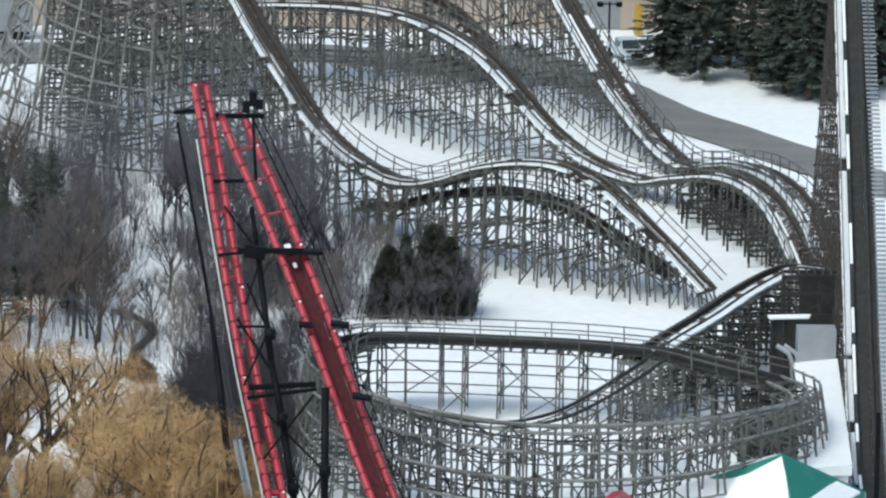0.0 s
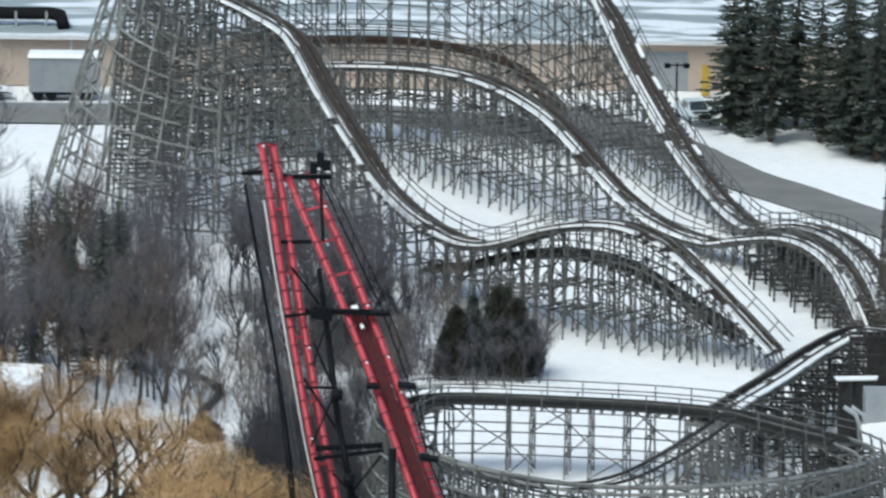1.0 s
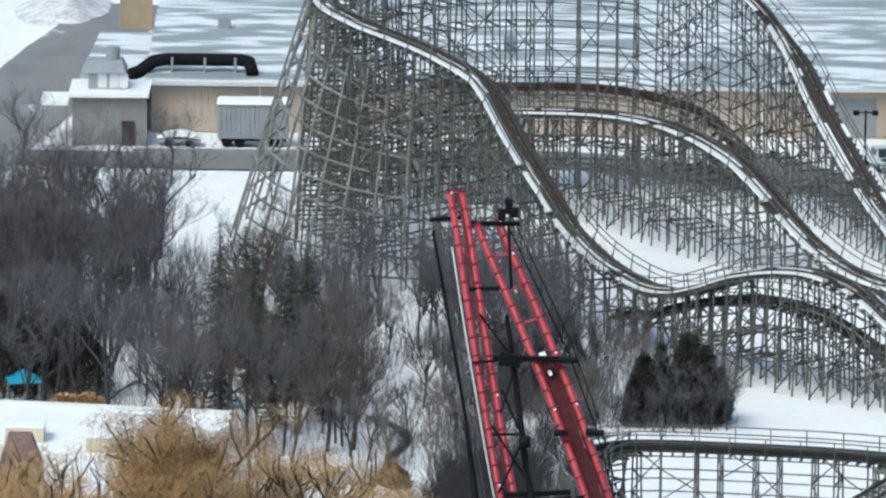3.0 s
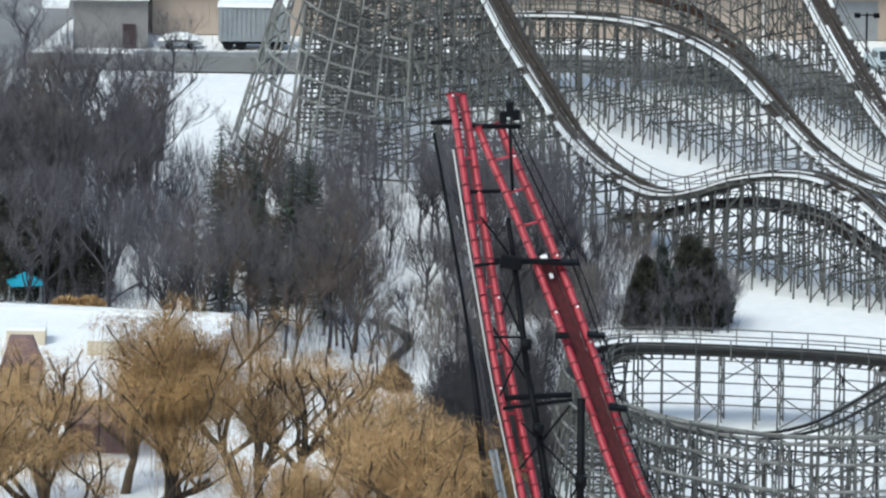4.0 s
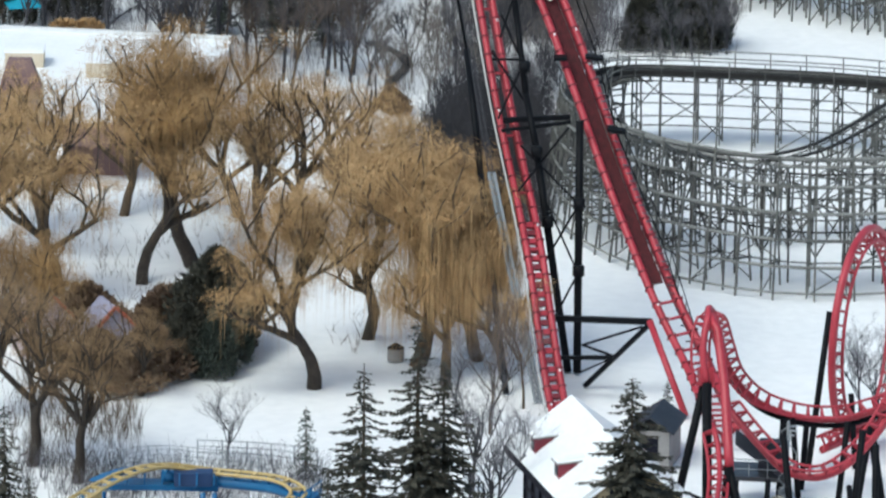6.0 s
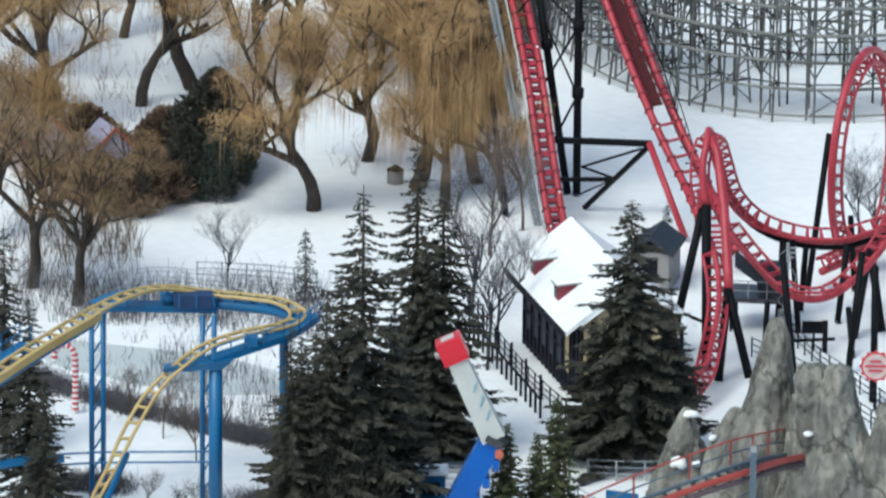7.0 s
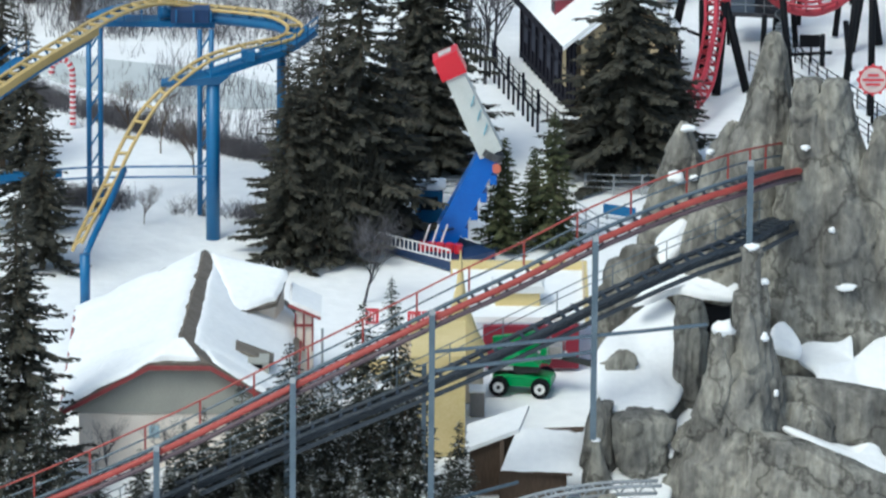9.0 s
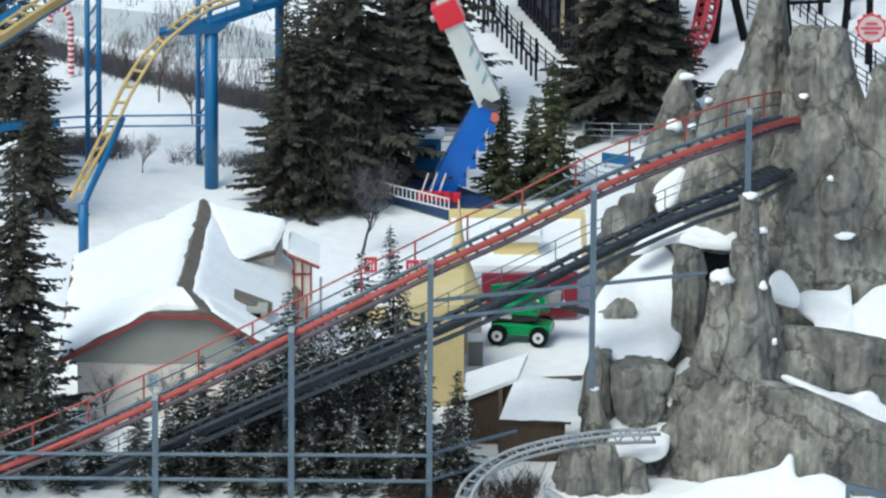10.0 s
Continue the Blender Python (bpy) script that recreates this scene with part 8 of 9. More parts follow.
def build_mine_train():
    t = thing("mine_train_coaster", "red and navy mine train track climbing into artificial rock", "roller coaster")
    top = [(-26, 342, -0.9), (-19.6, 342, 1.5), (-12.5, 342, 4.75), (-6.3, 342, 8.0), (0, 342.3, 11.2), (3.7, 343.3, 12.7), (7.4, 344.5, 14.3), (11.2, 346, 15.5), (13.6, 347.0, 16.05), (15.1, 349.4, 15.8), (16.5, 353.6, 14.85), (17.5, 356.6, 14.1)]
    line = frames_along(spline(top, 0.7))
    for sd, m, lab in ((-1, GREY_BLUE, "grey-blue running rail"), (1, RAIL_RED, "brick red running rail")):
        part("rail", Geo().tube([p + s * sd * 0.5 for p, d, s, u in line], 0.16 if sd > 0 else 0.1, 10), m, t, lab, smooth=True)
    part("side_beam", Geo().tube([p + s * 0.56 - u * 0.33 for p, d, s, u in line], 0.13, 8), MAROON_GREY, t, "dull maroon track beam", smooth=True)
    for p, d, s, u in line:
        part("tie", Geo().beam(p - s * 0.55 - u * 0.15, p + s * 0.6 - u * 0.15, 0.12, 0.14, u), RAIL_NAVY, t)
    for p, d, s, u in line[::4]:
        part("rail_post", Geo().beam(p - s * 0.8, p - s * 0.8 + Vector((0, 0, 1.15)), 0.09), RAIL_RED, t)
    part("top_handrail", Geo().tube([p - s * 0.8 + Vector((0, 0, 1.15)) for p, d, s, u in line], 0.05, 6), RAIL_RED, t, "red top handrail")
    part("mid_handrail", Geo().tube([p - s * 0.8 + Vector((0, 0, 0.55)) for p, d, s, u in line], 0.05, 6), GREY_BLUE, t)
    low = [(-22, 343.5, -2.5), (-17.7, 344, -0.6), (-12.0, 344, 2.1), (-6.3, 344, 4.8), (0, 344.3, 7.5), (3.7, 345.3, 9.0), (7.5, 346.5, 10.6), (11.4, 347.6, 12.15), (14.0, 348.8, 12.8), (15.6, 351.4, 12.8), (16.4, 354, 12.3)]
    line = frames_along(spline(low, 0.7))
    for sd in (-1, 1):
        part("rail", Geo().tube([p + s * sd * 0.5 for p, d, s, u in line], 0.13, 8), RAIL_NAVY, t, "navy running rail", smooth=True)
    for i, (p, d, s, u) in enumerate(line):
        part("slat", Geo().beam(p - s * 0.8, p + s * 0.7, 0.16, 0.12, u), RAIL_NAVY, t)
        if i % 4 == 0:
            part("walk_post", Geo().beam(p - s * 1.0, p - s * 1.0 + Vector((0, 0, 0.9)), 0.05), GREY_BLUE, t)
    part("track_bed", ribbon_bar([(p - u * 0.3, s, u) for p, d, s, u in line], 0.7, 0.22), RAIL_NAVY, t, "navy track bed")
    part("side_beam", ribbon_bar([(p + s * 0.8 - u * 0.5, s, u) for p, d, s, u in line], 0.12, 0.2), RAIL_NAVY, t)
    for h in (0.5, 0.9):
        part("walk_rail", Geo().tube([p - s * 1.0 + Vector((0, 0, h)) for p, d, s, u in line], 0.025, 5), GREY_BLUE, t)
    for x, y, z, foot in ((-12.5, 341.2, 5.1, 0), (-6.3, 341.2, 8.4, 0), (0.0, 341.5, 11.6, 0), (7.4, 343.6, 14.5, 5.2), (14.5, 346.4, 17.3, 12.4)):
        part("post", Geo().beam((x, y, foot - 0.3), (x, y, z), 0.28), GREY_BLUE, t, "grey-blue steel post")
        part("post_head", Geo().hexa([(x - 0.14, y - 0.16, z - 0.1), (x + 0.14, y - 0.16, z - 0.1), (x + 0.14, y + 1.4, z - 0.9), (x - 0.14, y + 1.4, z - 0.9), (x - 0.14, y - 0.16, z + 0.2), (x + 0.14, y - 0.16, z + 0.2), (x + 0.14, y + 1.4, z - 0.6), (x - 0.14, y + 1.4, z - 0.6)]), STEEL_GREY, t)
        if foot < 1:
            part("rear_post", Geo().beam((x - 0.35, y + 3.4, foot - 0.3), (x - 0.35, y + 3.4, z - 3.6), 0.22), GREY_BLUE, t)
    for a, b in (((-26, 341.2, 2.35), (0.0, 341.3, 2.35)), ((-26, 341.2, 1.2), (0.0, 341.3, 1.1)), ((0, 341.5, 9.7), (12.6, 345, 10.0)), ((0, 341.5, 8.8), (7.4, 343.6, 9.1)), ((0, 341.5, 2.35), (4, 345, 2.3)), ((0, 341.5, 1.1), (4, 345, 1.0))):
        part("tie_pipe", Geo().tube([a, b], 0.09, 8), GREY_BLUE, t)


build_mine_train()

# ---- latticed arch track ----
a = thing("lattice_arch", "curved grey lattice truss rising past the rock", "truss")
line = frames_along(spline([(1.3, 339.8, -0.6), (1.62, 340.4, 0.3), (1.95, 341, 0.85), (2.65, 341.8, 1.3), (3.76, 342.5, 1.75), (5.18, 343, 2.05), (6.74, 343.4, 2.25), (8.43, 343.8, 2.33), (10.5, 344.3, 2.25)], 0.45))
for dz, dy in ((0.3, -0.35), (-0.3, -0.35), (0.3, 0.35)):
    part("chord", Geo().tube([p + u * dz + s * dy for p, d, s, u in line], 0.085, 8), STEEL_GREY, a, smooth=True)
g = Geo()
for i in range(len(line) - 1):
    (p, d, s, u), (q, _, s1, u1) = line[i], line[i + 1]
    z = 0.3 if i % 2 else -0.3
    g.beam(p + u * z - s * 0.35, q - u1 * z - s1 * 0.35, 0.07)
    g.beam(p + u * 0.3 - s * 0.35, p + u * 0.3 + s * 0.35, 0.06)
part("lacing", g, STEEL_GREY, a)
p = thing("pipe_run", "thick grey pipe rail below the lattice arch", "pipe")
part("pipe", Geo().tube([(5.4, 342.2, 0.35), (7.4, 341.2, -0.6), (9, 340, -1.6)], 0.16, 10), STEEL_GREY, p)
part("pipe_post", Geo().tube([(5.4, 342.2, 0.4), (5.4, 342.2, -1.5)], 0.16, 10), STEEL_GREY, p)
k = thing("platform_frame", "grey-blue steel platform frame at the rock foot", "platform", (19.4, 338.8, 0))
part("beam", Geo().beam((-0.4, 0, 1.9), (2.5, -0.8, 1.3), 0.2, 0.3), GREY_BLUE, k)
part("leg", Geo().beam((-0.4, 0, 0), (-0.4, 0, 2.0), 0.22), GREY_BLUE, k)

# ---- artificial rock mountain ----
def rock_material():
    m = surf("painted_concrete_rock", (0.19, 0.187, 0.175), (0.43, 0.42, 0.385), 0.9, 0.9, 1.0, fine=4.0, stretch=(1, 1, 0.6))
    nt = m.node_tree
    n, ln = nt.nodes, nt.links
    bsdf = n["Principled BSDF"]
    base = bsdf.inputs["Base Color"].links[0].from_socket
    geo = n.new("ShaderNodeNewGeometry")
    big = n.new("ShaderNodeTexNoise")
    big.inputs["Scale"].default_value, big.inputs["Detail"].default_value = 0.45, 9
    ln.new(geo.outputs["Position"], big.inputs["Vector"])
    rp = n.new("ShaderNodeValToRGB")
    rp.color_ramp.elements[0].position, rp.color_ramp.elements[1].position = 0.455, 0.54
    rp.color_ramp.elements[0].color, rp.color_ramp.elements[1].color = (0.62, 0.61, 0.60, 1), (1.0, 0.98, 0.93, 1)
    ln.new(big.outputs[0], rp.inputs[0])
    cr = n.new("ShaderNodeTexVoronoi")
    cr.feature = "DISTANCE_TO_EDGE"
    cr.inputs["Scale"].default_value = 0.2
    wob = n.new("ShaderNodeMix")
    wob.data_type = "VECTOR"
    wob.inputs["Factor"].default_value = 0.25
    nz = n.new("ShaderNodeTexNoise")
    nz.inputs["Scale"].default_value, nz.inputs["Detail"].default_value = 1.2, 4
    ln.new(geo.outputs["Position"], nz.inputs["Vector"])
    sc = n.new("ShaderNodeVectorMath")
    sc.operation = "SCALE"
    sc.inputs["Scale"].default_value = 2.2
    ln.new(nz.outputs["Color"], sc.inputs[0])
    ad = n.new("ShaderNodeVectorMath")
    ln.new(geo.outputs["Position"], ad.inputs[0])
    ln.new(sc.outputs[0], ad.inputs[1])
    ln.new(ad.outputs[0], cr.inputs["Vector"])
    cp = n.new("ShaderNodeValToRGB")
    cp.color_ramp.elements[0].position, cp.color_ramp.elements[1].position = 0.006, 0.035
    cp.color_ramp.elements[0].color, cp.color_ramp.elements[1].color = (0.28, 0.27, 0.26, 1), (1, 1, 1, 1)
    ln.new(cr.outputs[0], cp.inputs[0])
    mul = n.new("ShaderNodeMix")
    mul.data_type, mul.blend_type = "RGBA", "MULTIPLY"
    mul.inputs["Factor"].default_value = 1.0
    ln.new(base, mul.inputs["A"])
    ln.new(rp.outputs[0], mul.inputs["B"])
    mu2 = n.new("ShaderNodeMix")
    mu2.data_type, mu2.blend_type = "RGBA", "MULTIPLY"
    mu2.inputs["Factor"].default_value = 0.7
    ln.new(mul.outputs["Result"], mu2.inputs["A"])
    ln.new(cp.outputs[0], mu2.inputs["B"])
    st = n.new("ShaderNodeMapping")
    st.inputs["Scale"].default_value = (2.2, 2.2, 0.12)
    ln.new(geo.outputs["Position"], st.inputs[0])
    sn = n.new("ShaderNodeTexNoise")
    sn.inputs["Scale"].default_value, sn.inputs["Detail"].default_value = 1.0, 7
    ln.new(st.outputs[0], sn.inputs["Vector"])
    sr = n.new("ShaderNodeValToRGB")
    sr.color_ramp.elements[0].position, sr.color_ramp.elements[1].position = 0.36, 0.6
    sr.color_ramp.elements[0].color, sr.color_ramp.elements[1].color = (0.55, 0.54, 0.53, 1), (1, 1, 1, 1)
    ln.new(sn.outputs[0], sr.inputs[0])
    mu3 = n.new("ShaderNodeMix")
    mu3.data_type, mu3.blend_type = "RGBA", "MULTIPLY"
    mu3.inputs["Factor"].default_value = 0.85
    ln.new(mu2.outputs["Result"], mu3.inputs["A"])
    ln.new(sr.outputs[0], mu3.inputs["B"])
    ln.new(mu3.outputs["Result"], bsdf.inputs["Base Color"])
    return m


ROCK = rock_material()

def rock_mass(parent, y, depth, seed, rings, tilt=0.0, rough=0.85):
    """A fluted, craggy mass of sprayed concrete: rings of (middle x, half width, height) from its crown down."""
    seg = max(60, min(150, int(26 * max(r[1] for r in rings))))
    rings = rings + [(rings[-1][0], rings[-1][1] * 1.05, -1.0)]
    rows = []
    for (xa, ra, za), (xb, rb, zb) in zip(rings, rings[1:]):
        n = max(2, round((za - zb) / 0.16))
        rows += [(xa + (xb - xa) * k / n, ra + (rb - ra) * k / n, za + (zb - za) * k / n) for k in range(n)]
    rows.append(rings[-1])
    x0, r0, z0 = rows[0]
    top = min(0.3, r0 * 0.3)
    rows = [(x0, r0 * 0.25, z0 + top), (x0, r0 * 0.62, z0 + top * 0.8), (x0, r0 * 0.88, z0 + top * 0.4)] + rows
    g = Geo()
    for x, r, z in rows:
        for k in range(seg):
            a = 2 * math.pi * k / seg
            ca, sa = math.cos(a), math.sin(a)
            w = 0.5 * noise.noise((z * 0.5 + seed, ca, sa))
            cr = 1.0 - abs(noise.noise((ca * 2.6 + seed * 3.7, sa * 2.6, z * 0.10 + seed))) * 0.8
            fold = abs(noise.noise((ca * 4.6 + seed + w, sa * 4.6, z * 0.07 + seed)))
            near, spots = noise.voronoi((x * 0.6 + ca * r * 1.0 + w * 0.7, sa * r * 1.0 + seed * 2.3, z * 0.4 + w * 0.5))
            gap = near[1] - near[0]
            f = 1.0 + 0.13 * noise.noise((ca * 1.4 + seed, sa * 1.4, z * 0.2)) + 0.22 * (cr - 0.75) - 0.2 * max(0.0, 0.22 - fold)
            d = 0.42 * noise.cell(spots[0] * 3.1) * min(1.0, gap * 9) - 0.36 * max(0.0, 1 - gap * 10) + 0.10 * noise.noise((x + ca * r * 1.6, sa * r * 1.6, z * 1.1 + seed)) + 0.05 * noise.noise((x * 3 + ca * r * 4, sa * r * 4, z * 3.2))
            f += rough * d / (r + 0.6)
            z1 = z - tilt * (ca * r) * max(0.0, z + 1) / (rings[0][2] + 1)
            g.v.append((x + ca * r * f * 1.06, y + sa * r * f * depth, z1 + 0.10 * noise.noise((ca * 2 + seed, sa * 2, z))))
    m = len(rows)
    for j in range(m - 1):
        for k in range(seg):
            q = (k + 1) % seg
            g.f.append((j * seg + k, (j + 1) * seg + k, (j + 1) * seg + q, j * seg + q))
    g.f.append(tuple(range(seg)))
    part("rock", g, ROCK, parent, smooth=True)


def snow_patch(parent, outline, thick=0.26):
    """A rounded sheet of snow inside a closed outline."""
    pts = [Vector(p) for p in outline]
    n = len(pts)
    ring = []
    for i in range(n):
        a, b, c, d = pts[i - 1], pts[i], pts[(i + 1) % n], pts[(i + 2) % n]
        for t in (0, 0.2, 0.4, 0.6, 0.8):
            ring.append(0.5 * (2 * b + (c - a) * t + (2 * a - 5 * b + 4 * c - d) * t * t + (3 * b - a - 3 * c + d) * t ** 3))
    mid = sum(pts, Vector()) / n
    g = Geo()
    m = len(ring)
    steps = [(1.0, -0.55), (1.025, -0.1), (1.0, 0.35), (0.93, 0.75), (0.8, 0.95), (0.6, 1.0), (0.4, 1.0), (0.2, 1.0), (0.05, 1.0)]
    for f, h in steps:
        for p in ring:
            q = mid.lerp(p, f)
            w = 0.10 * noise.noise((q.x * 0.8, q.y * 0.7, 2.0)) + 0.04 * noise.noise((q.x * 2.2, q.y * 1.6, 5.0))
            g.v.append((q.x, q.y, q.z + h * thick + w))
    for j in range(len(steps) - 1):
        for k in range(m):
            q = (k + 1) % m
            g.f.append((j * m + q, j * m + k, (j + 1) * m + k, (j + 1) * m + q))
    g.f.append(tuple((len(steps) - 1) * m + m - 1 - k for k in range(m)))
    part("ledge_snow", g, SNOW, parent, "smooth snow lying on a rock ledge", smooth=True)


def snow_lump(parent, x, y, z, w, flat):
    """A small uneven lump of snow resting on the rock."""
    g = Geo()
    for j in range(7):
        b = -0.9 + j * (0.9 + math.pi / 2 - 0.12) / 6
        for k in range(12):
            a = k * math.pi / 6
            d = Vector((math.cos(a) * math.cos(b), math.sin(a) * math.cos(b), math.sin(b)))
            r = w * (1 + 0.55 * noise.noise(d * 1.3 + Vector((x, y, z))))
            g.v.append((x + d.x * r, y + d.y * r * 0.8, z + d.z * r * flat))
    for j in range(6):
        for k in range(12):
            q = (k + 1) % 12
            g.f.append((j * 12 + k, j * 12 + q, j * 12 + 12 + q, j * 12 + 12 + k))
    g.f.append(tuple(72 + k for k in range(12)))
    part("snow_lump", g, SNOW, parent, smooth=True)


# y, depth ratio, seed, rings
ROCKS = [
    (356.5, 0.8, 1, [(15.9, 0.4, 20.6), (15.9, 0.66, 19.8), (15.8, 0.99, 18.1), (15.6, 1.39, 16.3), (15.3, 1.86, 14.8), (14.9, 2.26, 12.6), (14.7, 2.66, 10.1), (14.6, 2.8, 7.6)]),
    (357, 0.7, 11, [(14.1, 0.4, 16.1), (14.1, 0.9, 15.2), (14.1, 1.33, 13.5), (14.1, 1.84, 11.3), (14.1, 2.0, 8.5)]),
    (354.8, 0.75, 2, [(18.1, 1.29, 18.3), (18.2, 1.45, 17.3), (18.4, 1.85, 14.8), (18.5, 2.49, 12.3), (18.6, 3.05, 9.8), (19.1, 3.66, 7.6), (19.5, 3.93, 4.8), (19.5, 3.94, 2.5)]),
    (354.6, 0.9, 3, [(17.5, 0.53, 18.9), (17.5, 0.7, 18.1), (17.6, 0.79, 16.2)]),
    (354.4, 0.9, 4, [(18.7, 0.58, 18.9), (18.7, 0.71, 18.2), (18.8, 0.86, 16.3)]),
    (361.5, 0.8, 5, [(11.9, 0.24, 14.8), (11.9, 0.61, 14.0), (11.9, 1.04, 12.7), (11.9, 1.46, 11.3), (11.8, 1.72, 9.1), (11.7, 1.79, 6.5)]),
    (358, 0.8, 6, [(8.8, 0.47, 9.0), (8.9, 0.76, 8.4), (9.4, 1.27, 7.4), (9.5, 1.34, 5.4)]),
    (358, 0.8, 7, [(9.9, 0.67, 9.6), (9.8, 0.9, 8.7), (9.7, 1.07, 6.6)]),
    (357.5, 0.6, 8, [(13.7, 1.4, 10.9), (14.2, 1.98, 9.8), (14.4, 2.14, 7.2)]),
    (346.4, 0.9, 9, [(14.6, 0.44, 13.2), (14.6, 0.52, 12.4), (14.6, 0.62, 11.0), (14.7, 0.73, 9.7), (14.7, 1.05, 7.5), (14.4, 1.52, 5.3), (14.2, 2.22, 3.1)]),
    (346.2, 0.9, 10, [(13.4, 0.49, 9.4), (13.4, 0.6, 8.6), (13.4, 0.74, 7.0), (13.4, 0.94, 5.3), (13.2, 1.37, 3.1)]),
    (346.6, 0.9, 12, [(15.2, 0.26, 11.6), (15.2, 0.35, 10.7), (15.2, 0.44, 9.1), (15.3, 0.59, 6.9)]),
    (346.6, 0.55, 13, [(14.5, 1.15, 8.4), (14.4, 1.5, 7.6), (14.3, 1.85, 6.1), (14.25, 2.35, 4.2), (14.25, 3.15, 2.0), (14.35, 4.1, -0.2)]),
    (356, 0.7, 30, [(21.1, 0.36, 15.7), (21.2, 0.66, 14.4), (21.4, 0.86, 11.7), (21.7, 1.2, 7.8)]),
    (354, 0.7, 31, [(21.3, 0.72, 17.2), (21.4, 1.12, 15.6), (21.7, 1.52, 12.3)]),
    (347.2, 0.9, 32, [(9.7, 1.4, 4.8), (9.7, 1.26, 3.6), (9.7, 1.11, 2.4), (9.8, 0.79, 1.9), (9.8, 0.66, 0.6)]),
    (350, 1.0, 33, [(11.9, 0.59, 9.5), (12.0, 0.73, 8.5), (11.9, 0.74, 6.3), (11.9, 0.72, 4.1), (11.8, 0.73, 1.8)]),
    (347.6, 0.9, 34, [(7.9, 0.44, 5.3), (7.8, 0.64, 4.3), (7.8, 0.75, 2.4), (7.7, 0.87, 0.4)]),
    (346.4, 0.9, 35, [(7.6, 0.22, 3.8), (7.7, 0.31, 3.0), (7.8, 0.63, 1.9), (7.8, 0.73, 0.3)]),
    (343.5, 0.8, 36, [(6.9, 0.65, 1.8), (6.9, 0.93, 0.7), (7.0, 1.1, -0.9)]),
    (343.3, 0.8, 37, [(8.1, 0.45, 2.2), (8.2, 0.65, 1.1), (8.2, 0.74, -0.9)]),
    (343.6, 0.8, 38, [(9.3, 0.52, 1.4), (9.4, 0.62, 0.4), (9.4, 0.72, -0.9)]),
    (344.2, 0.24, 14, [(19.6, 4.2, 3.3), (19.6, 4.6, 2.6), (19.4, 5.0, 0.5)], 0.42),
    (343.4, 0.3, 15, [(17.4, 1.3, 2.6), (17.4, 1.6, 1.6), (17.4, 1.8, 0.0)], 0.4),
    (347.4, 0.2, 20, [(19.8, 3.6, 6.0), (19.7, 3.9, 5.2), (19.6, 4.1, 2.0)], 0.2),
    (346.6, 0.4, 21, [(17.2, 1.0, 5.4), (17.3, 1.3, 4.6), (17.4, 1.6, 2.0)], 0.2),
    (350.6, 0.55, 40, [(8.9, 0.5, 6.75), (8.75, 0.8, 6.3), (8.7, 0.85, 5.2)]),
]
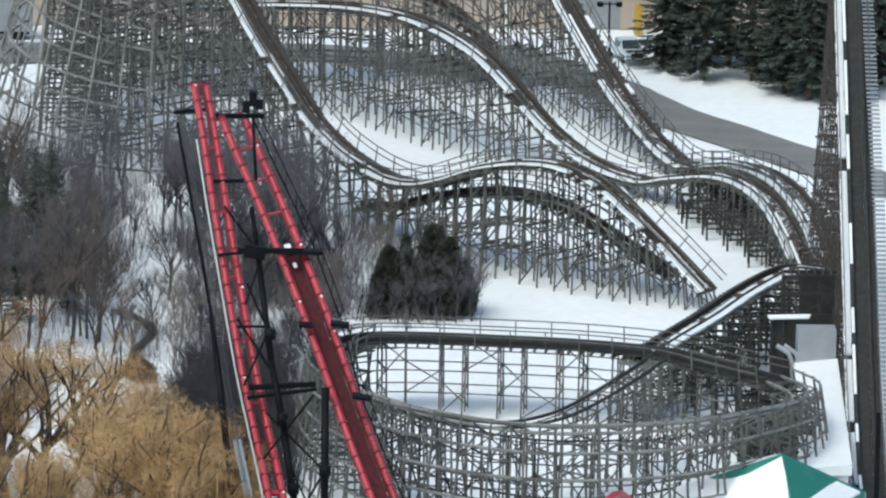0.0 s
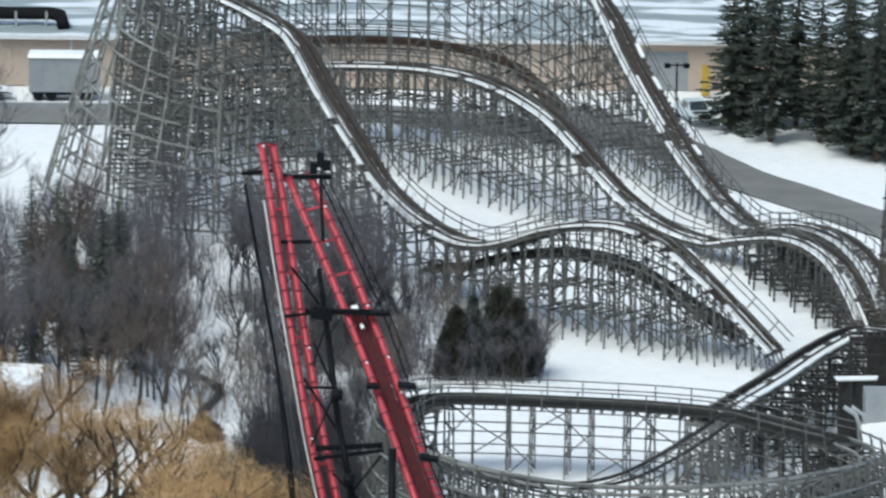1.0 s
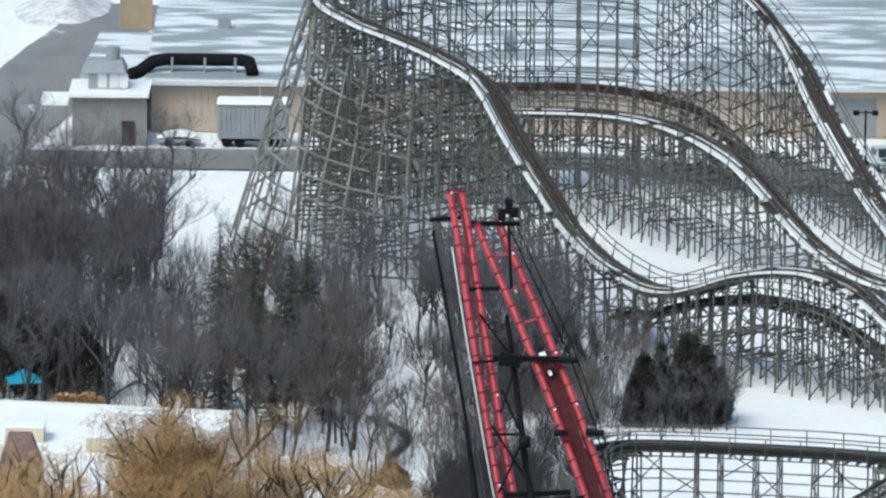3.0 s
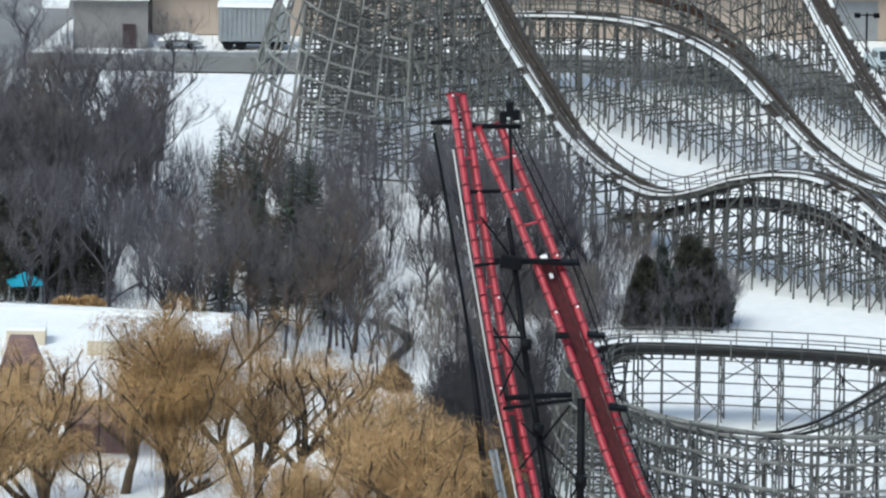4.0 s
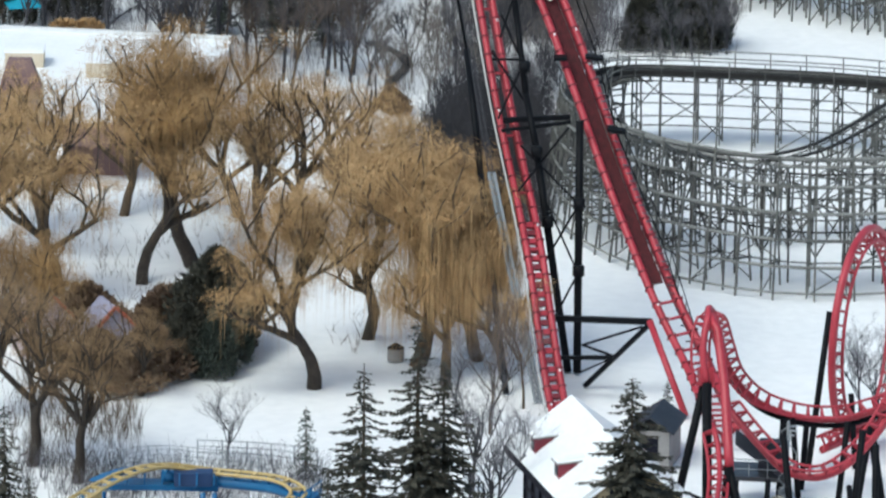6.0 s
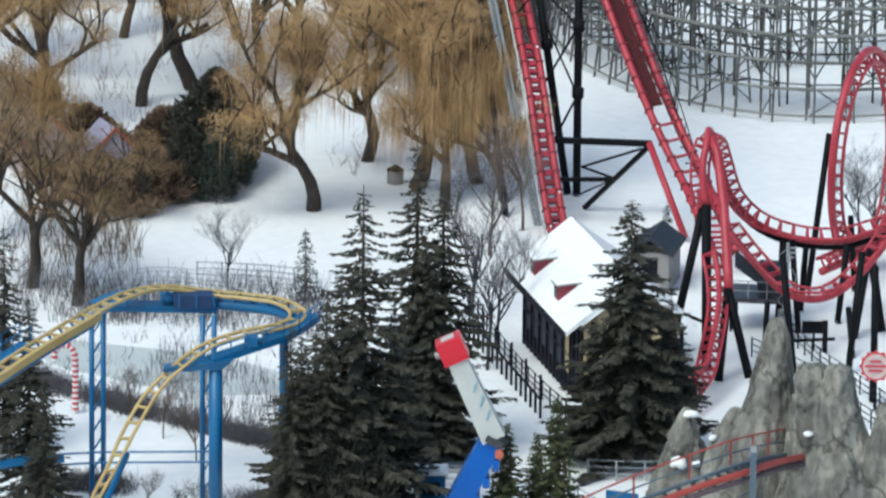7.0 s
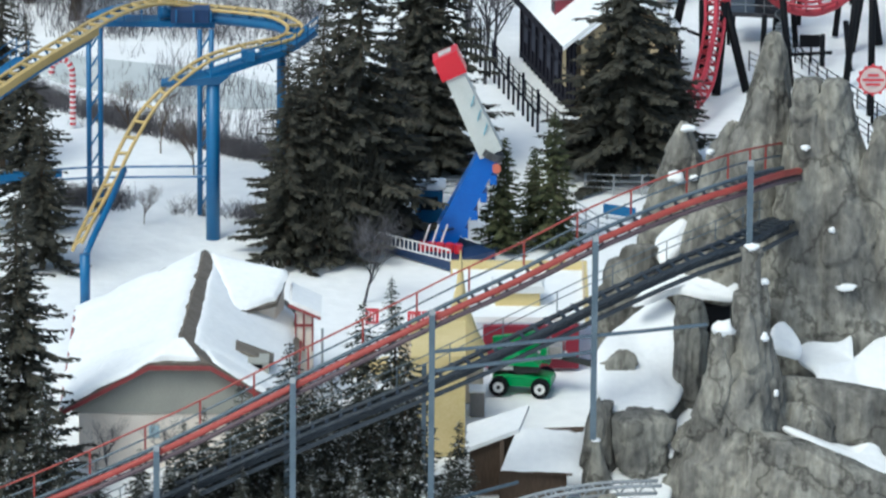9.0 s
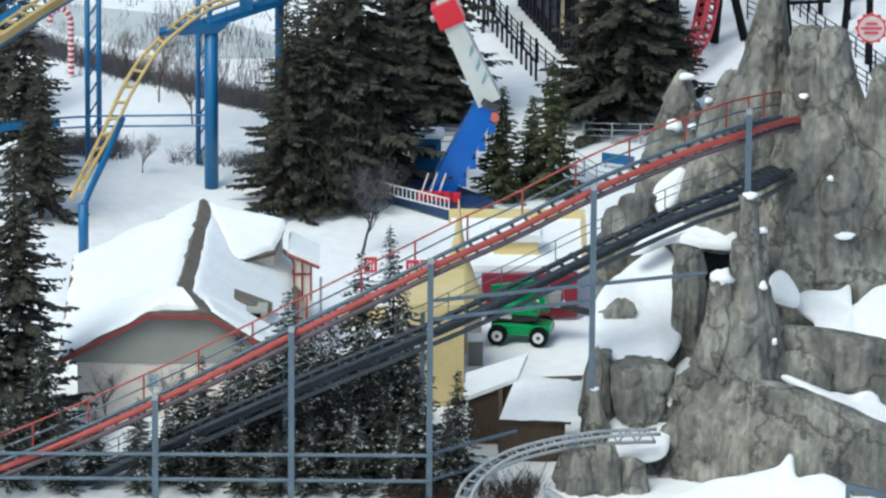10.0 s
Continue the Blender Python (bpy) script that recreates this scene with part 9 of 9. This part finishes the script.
SNOW_SHEETS = [
    [(10.7, 356, 7.7), (11.5, 355, 7.5), (11.6, 353, 7.0), (11.8, 350.5, 5.8), (11.4, 348.5, 5.1), (10.6, 347.5, 4.8), (9.1, 347.5, 4.7), (8.0, 348.5, 5.1), (7.6, 350, 5.7), (7.9, 352, 6.7), (9.2, 354.5, 7.1)],  # bowl
    [(10.6, 359, 9.7), (11.8, 360.5, 10.2), (12.4, 361, 10.4), (12.2, 359.5, 9.6), (11.6, 358, 9.3), (10.8, 357.5, 9.1)],  # upper
    [(9.4, 353.6, 8.3), (10.6, 355.0, 8.9), (12.3, 356.2, 9.4), (14.0, 355.8, 9.4), (14.4, 354.8, 9.0), (14.1, 353.8, 8.5), (12.7, 353.8, 8.6), (11.4, 354.4, 8.6), (10.1, 353.4, 8.4)],  # mid
    [(17.1, 350.5, 6.6), (17.5, 352, 6.9), (18.9, 351.5, 7.0), (19.6, 352, 7.1), (19.7, 351, 6.4), (21.3, 352.5, 7.1), (23.2, 352.5, 7.1), (23.0, 347.6, 5.5), (20.4, 347.6, 5.4), (19.1, 348, 5.9), (18.0, 348.4, 6.0), (17.8, 349, 6.4)],  # ledgeR
    [(15.8, 350, 8.2), (16.4, 350.4, 8.3), (17.1, 349.5, 7.6), (17.0, 349, 7.2), (16.3, 348.8, 7.4), (15.7, 349, 7.7)],  # ledgeC
    [(16.2, 346.2, 4.6), (17.5, 346.4, 3.9), (19.3, 346.5, 3.5), (20.6, 347, 3.8), (21.0, 346.4, 3.1), (23.0, 346, 2.2), (22.9, 344.4, 1.6), (20.8, 344.4, 2.4), (18.7, 344.8, 3.5), (17.2, 345.4, 4.3)],  # lower
    [(11.1, 339, 0.7), (12.1, 340.5, 1.1), (13.9, 341, 1.4), (15.8, 341.8, 1.6), (16.6, 342.8, 2.0), (16.8, 341, 1.4), (17.8, 340.6, 1.3), (18.2, 341.2, 1.5), (19.1, 340.2, 1.1), (19.0, 337.8, 0.3), (13.8, 337.5, 0.1)],  # bottom
    [(12.2, 349.5, 4.4), (12.0, 348.4, 3.9), (11.4, 347, 3.3), (11.0, 346.8, 3.1), (11.0, 347.4, 3.5), (11.5, 349, 4.1)],  # strip
    [(8.5, 347.6, 2.0), (10.9, 347.6, 2.2), (11.0, 345.4, 1.3), (9.9, 344.8, 1.0), (8.4, 345.2, 1.1)],  # below
]


def build_mountain():
    m = thing("rock_mountain", "grey artificial rock mountain with snowy ledges", "rock mountain")
    for r in ROCKS:
        rock_mass(m, *r)
    for o in SNOW_SHEETS:
        snow_patch(m, o)
    # small caps of snow: x, y, z, half width, flatness
    for x, y, z, w, f in ((12.1, 361.0, 14.7, 0.34, 0.5), (11.56, 360.5, 12.44, 0.4, 0.7), (12.4, 360.6, 12.35, 0.2, 0.7), (13.0, 356.6, 14.82, 0.18, 0.8), (14.62, 346.2, 13.35, 0.34, 0.5), (17.35, 353.6, 15.95, 0.22, 0.6), (13.4, 346.1, 9.5, 0.5, 0.75), (15.24, 345.9, 9.11, 0.2, 1.2), (15.2, 346.4, 11.65, 0.25, 0.6), (18.6, 352.7, 12.2, 0.17, 0.9), (19.34, 352.2, 9.6, 0.45, 0.3), (15.85, 345.7, 6.48, 0.13, 1.5), (7.6, 346.4, 3.9, 0.22, 0.5)):
        snow_lump(m, x, y, z, w, f)
    part("cave_mouth", Geo().box(12.6, 354.0, 6.4, 14.0, 354.6, 8.0), BLACK, m, "dark tunnel mouth")


build_mountain()

brush("shed_undergrowth", 27, [(-1.5, 341.2), (4.6, 341.6), (5.0, 344.4), (3.0, 345.2), (-1.5, 345)], 900, 1.0, BARK_DARK, "dark leafless undergrowth round the brown shed", 0.8)
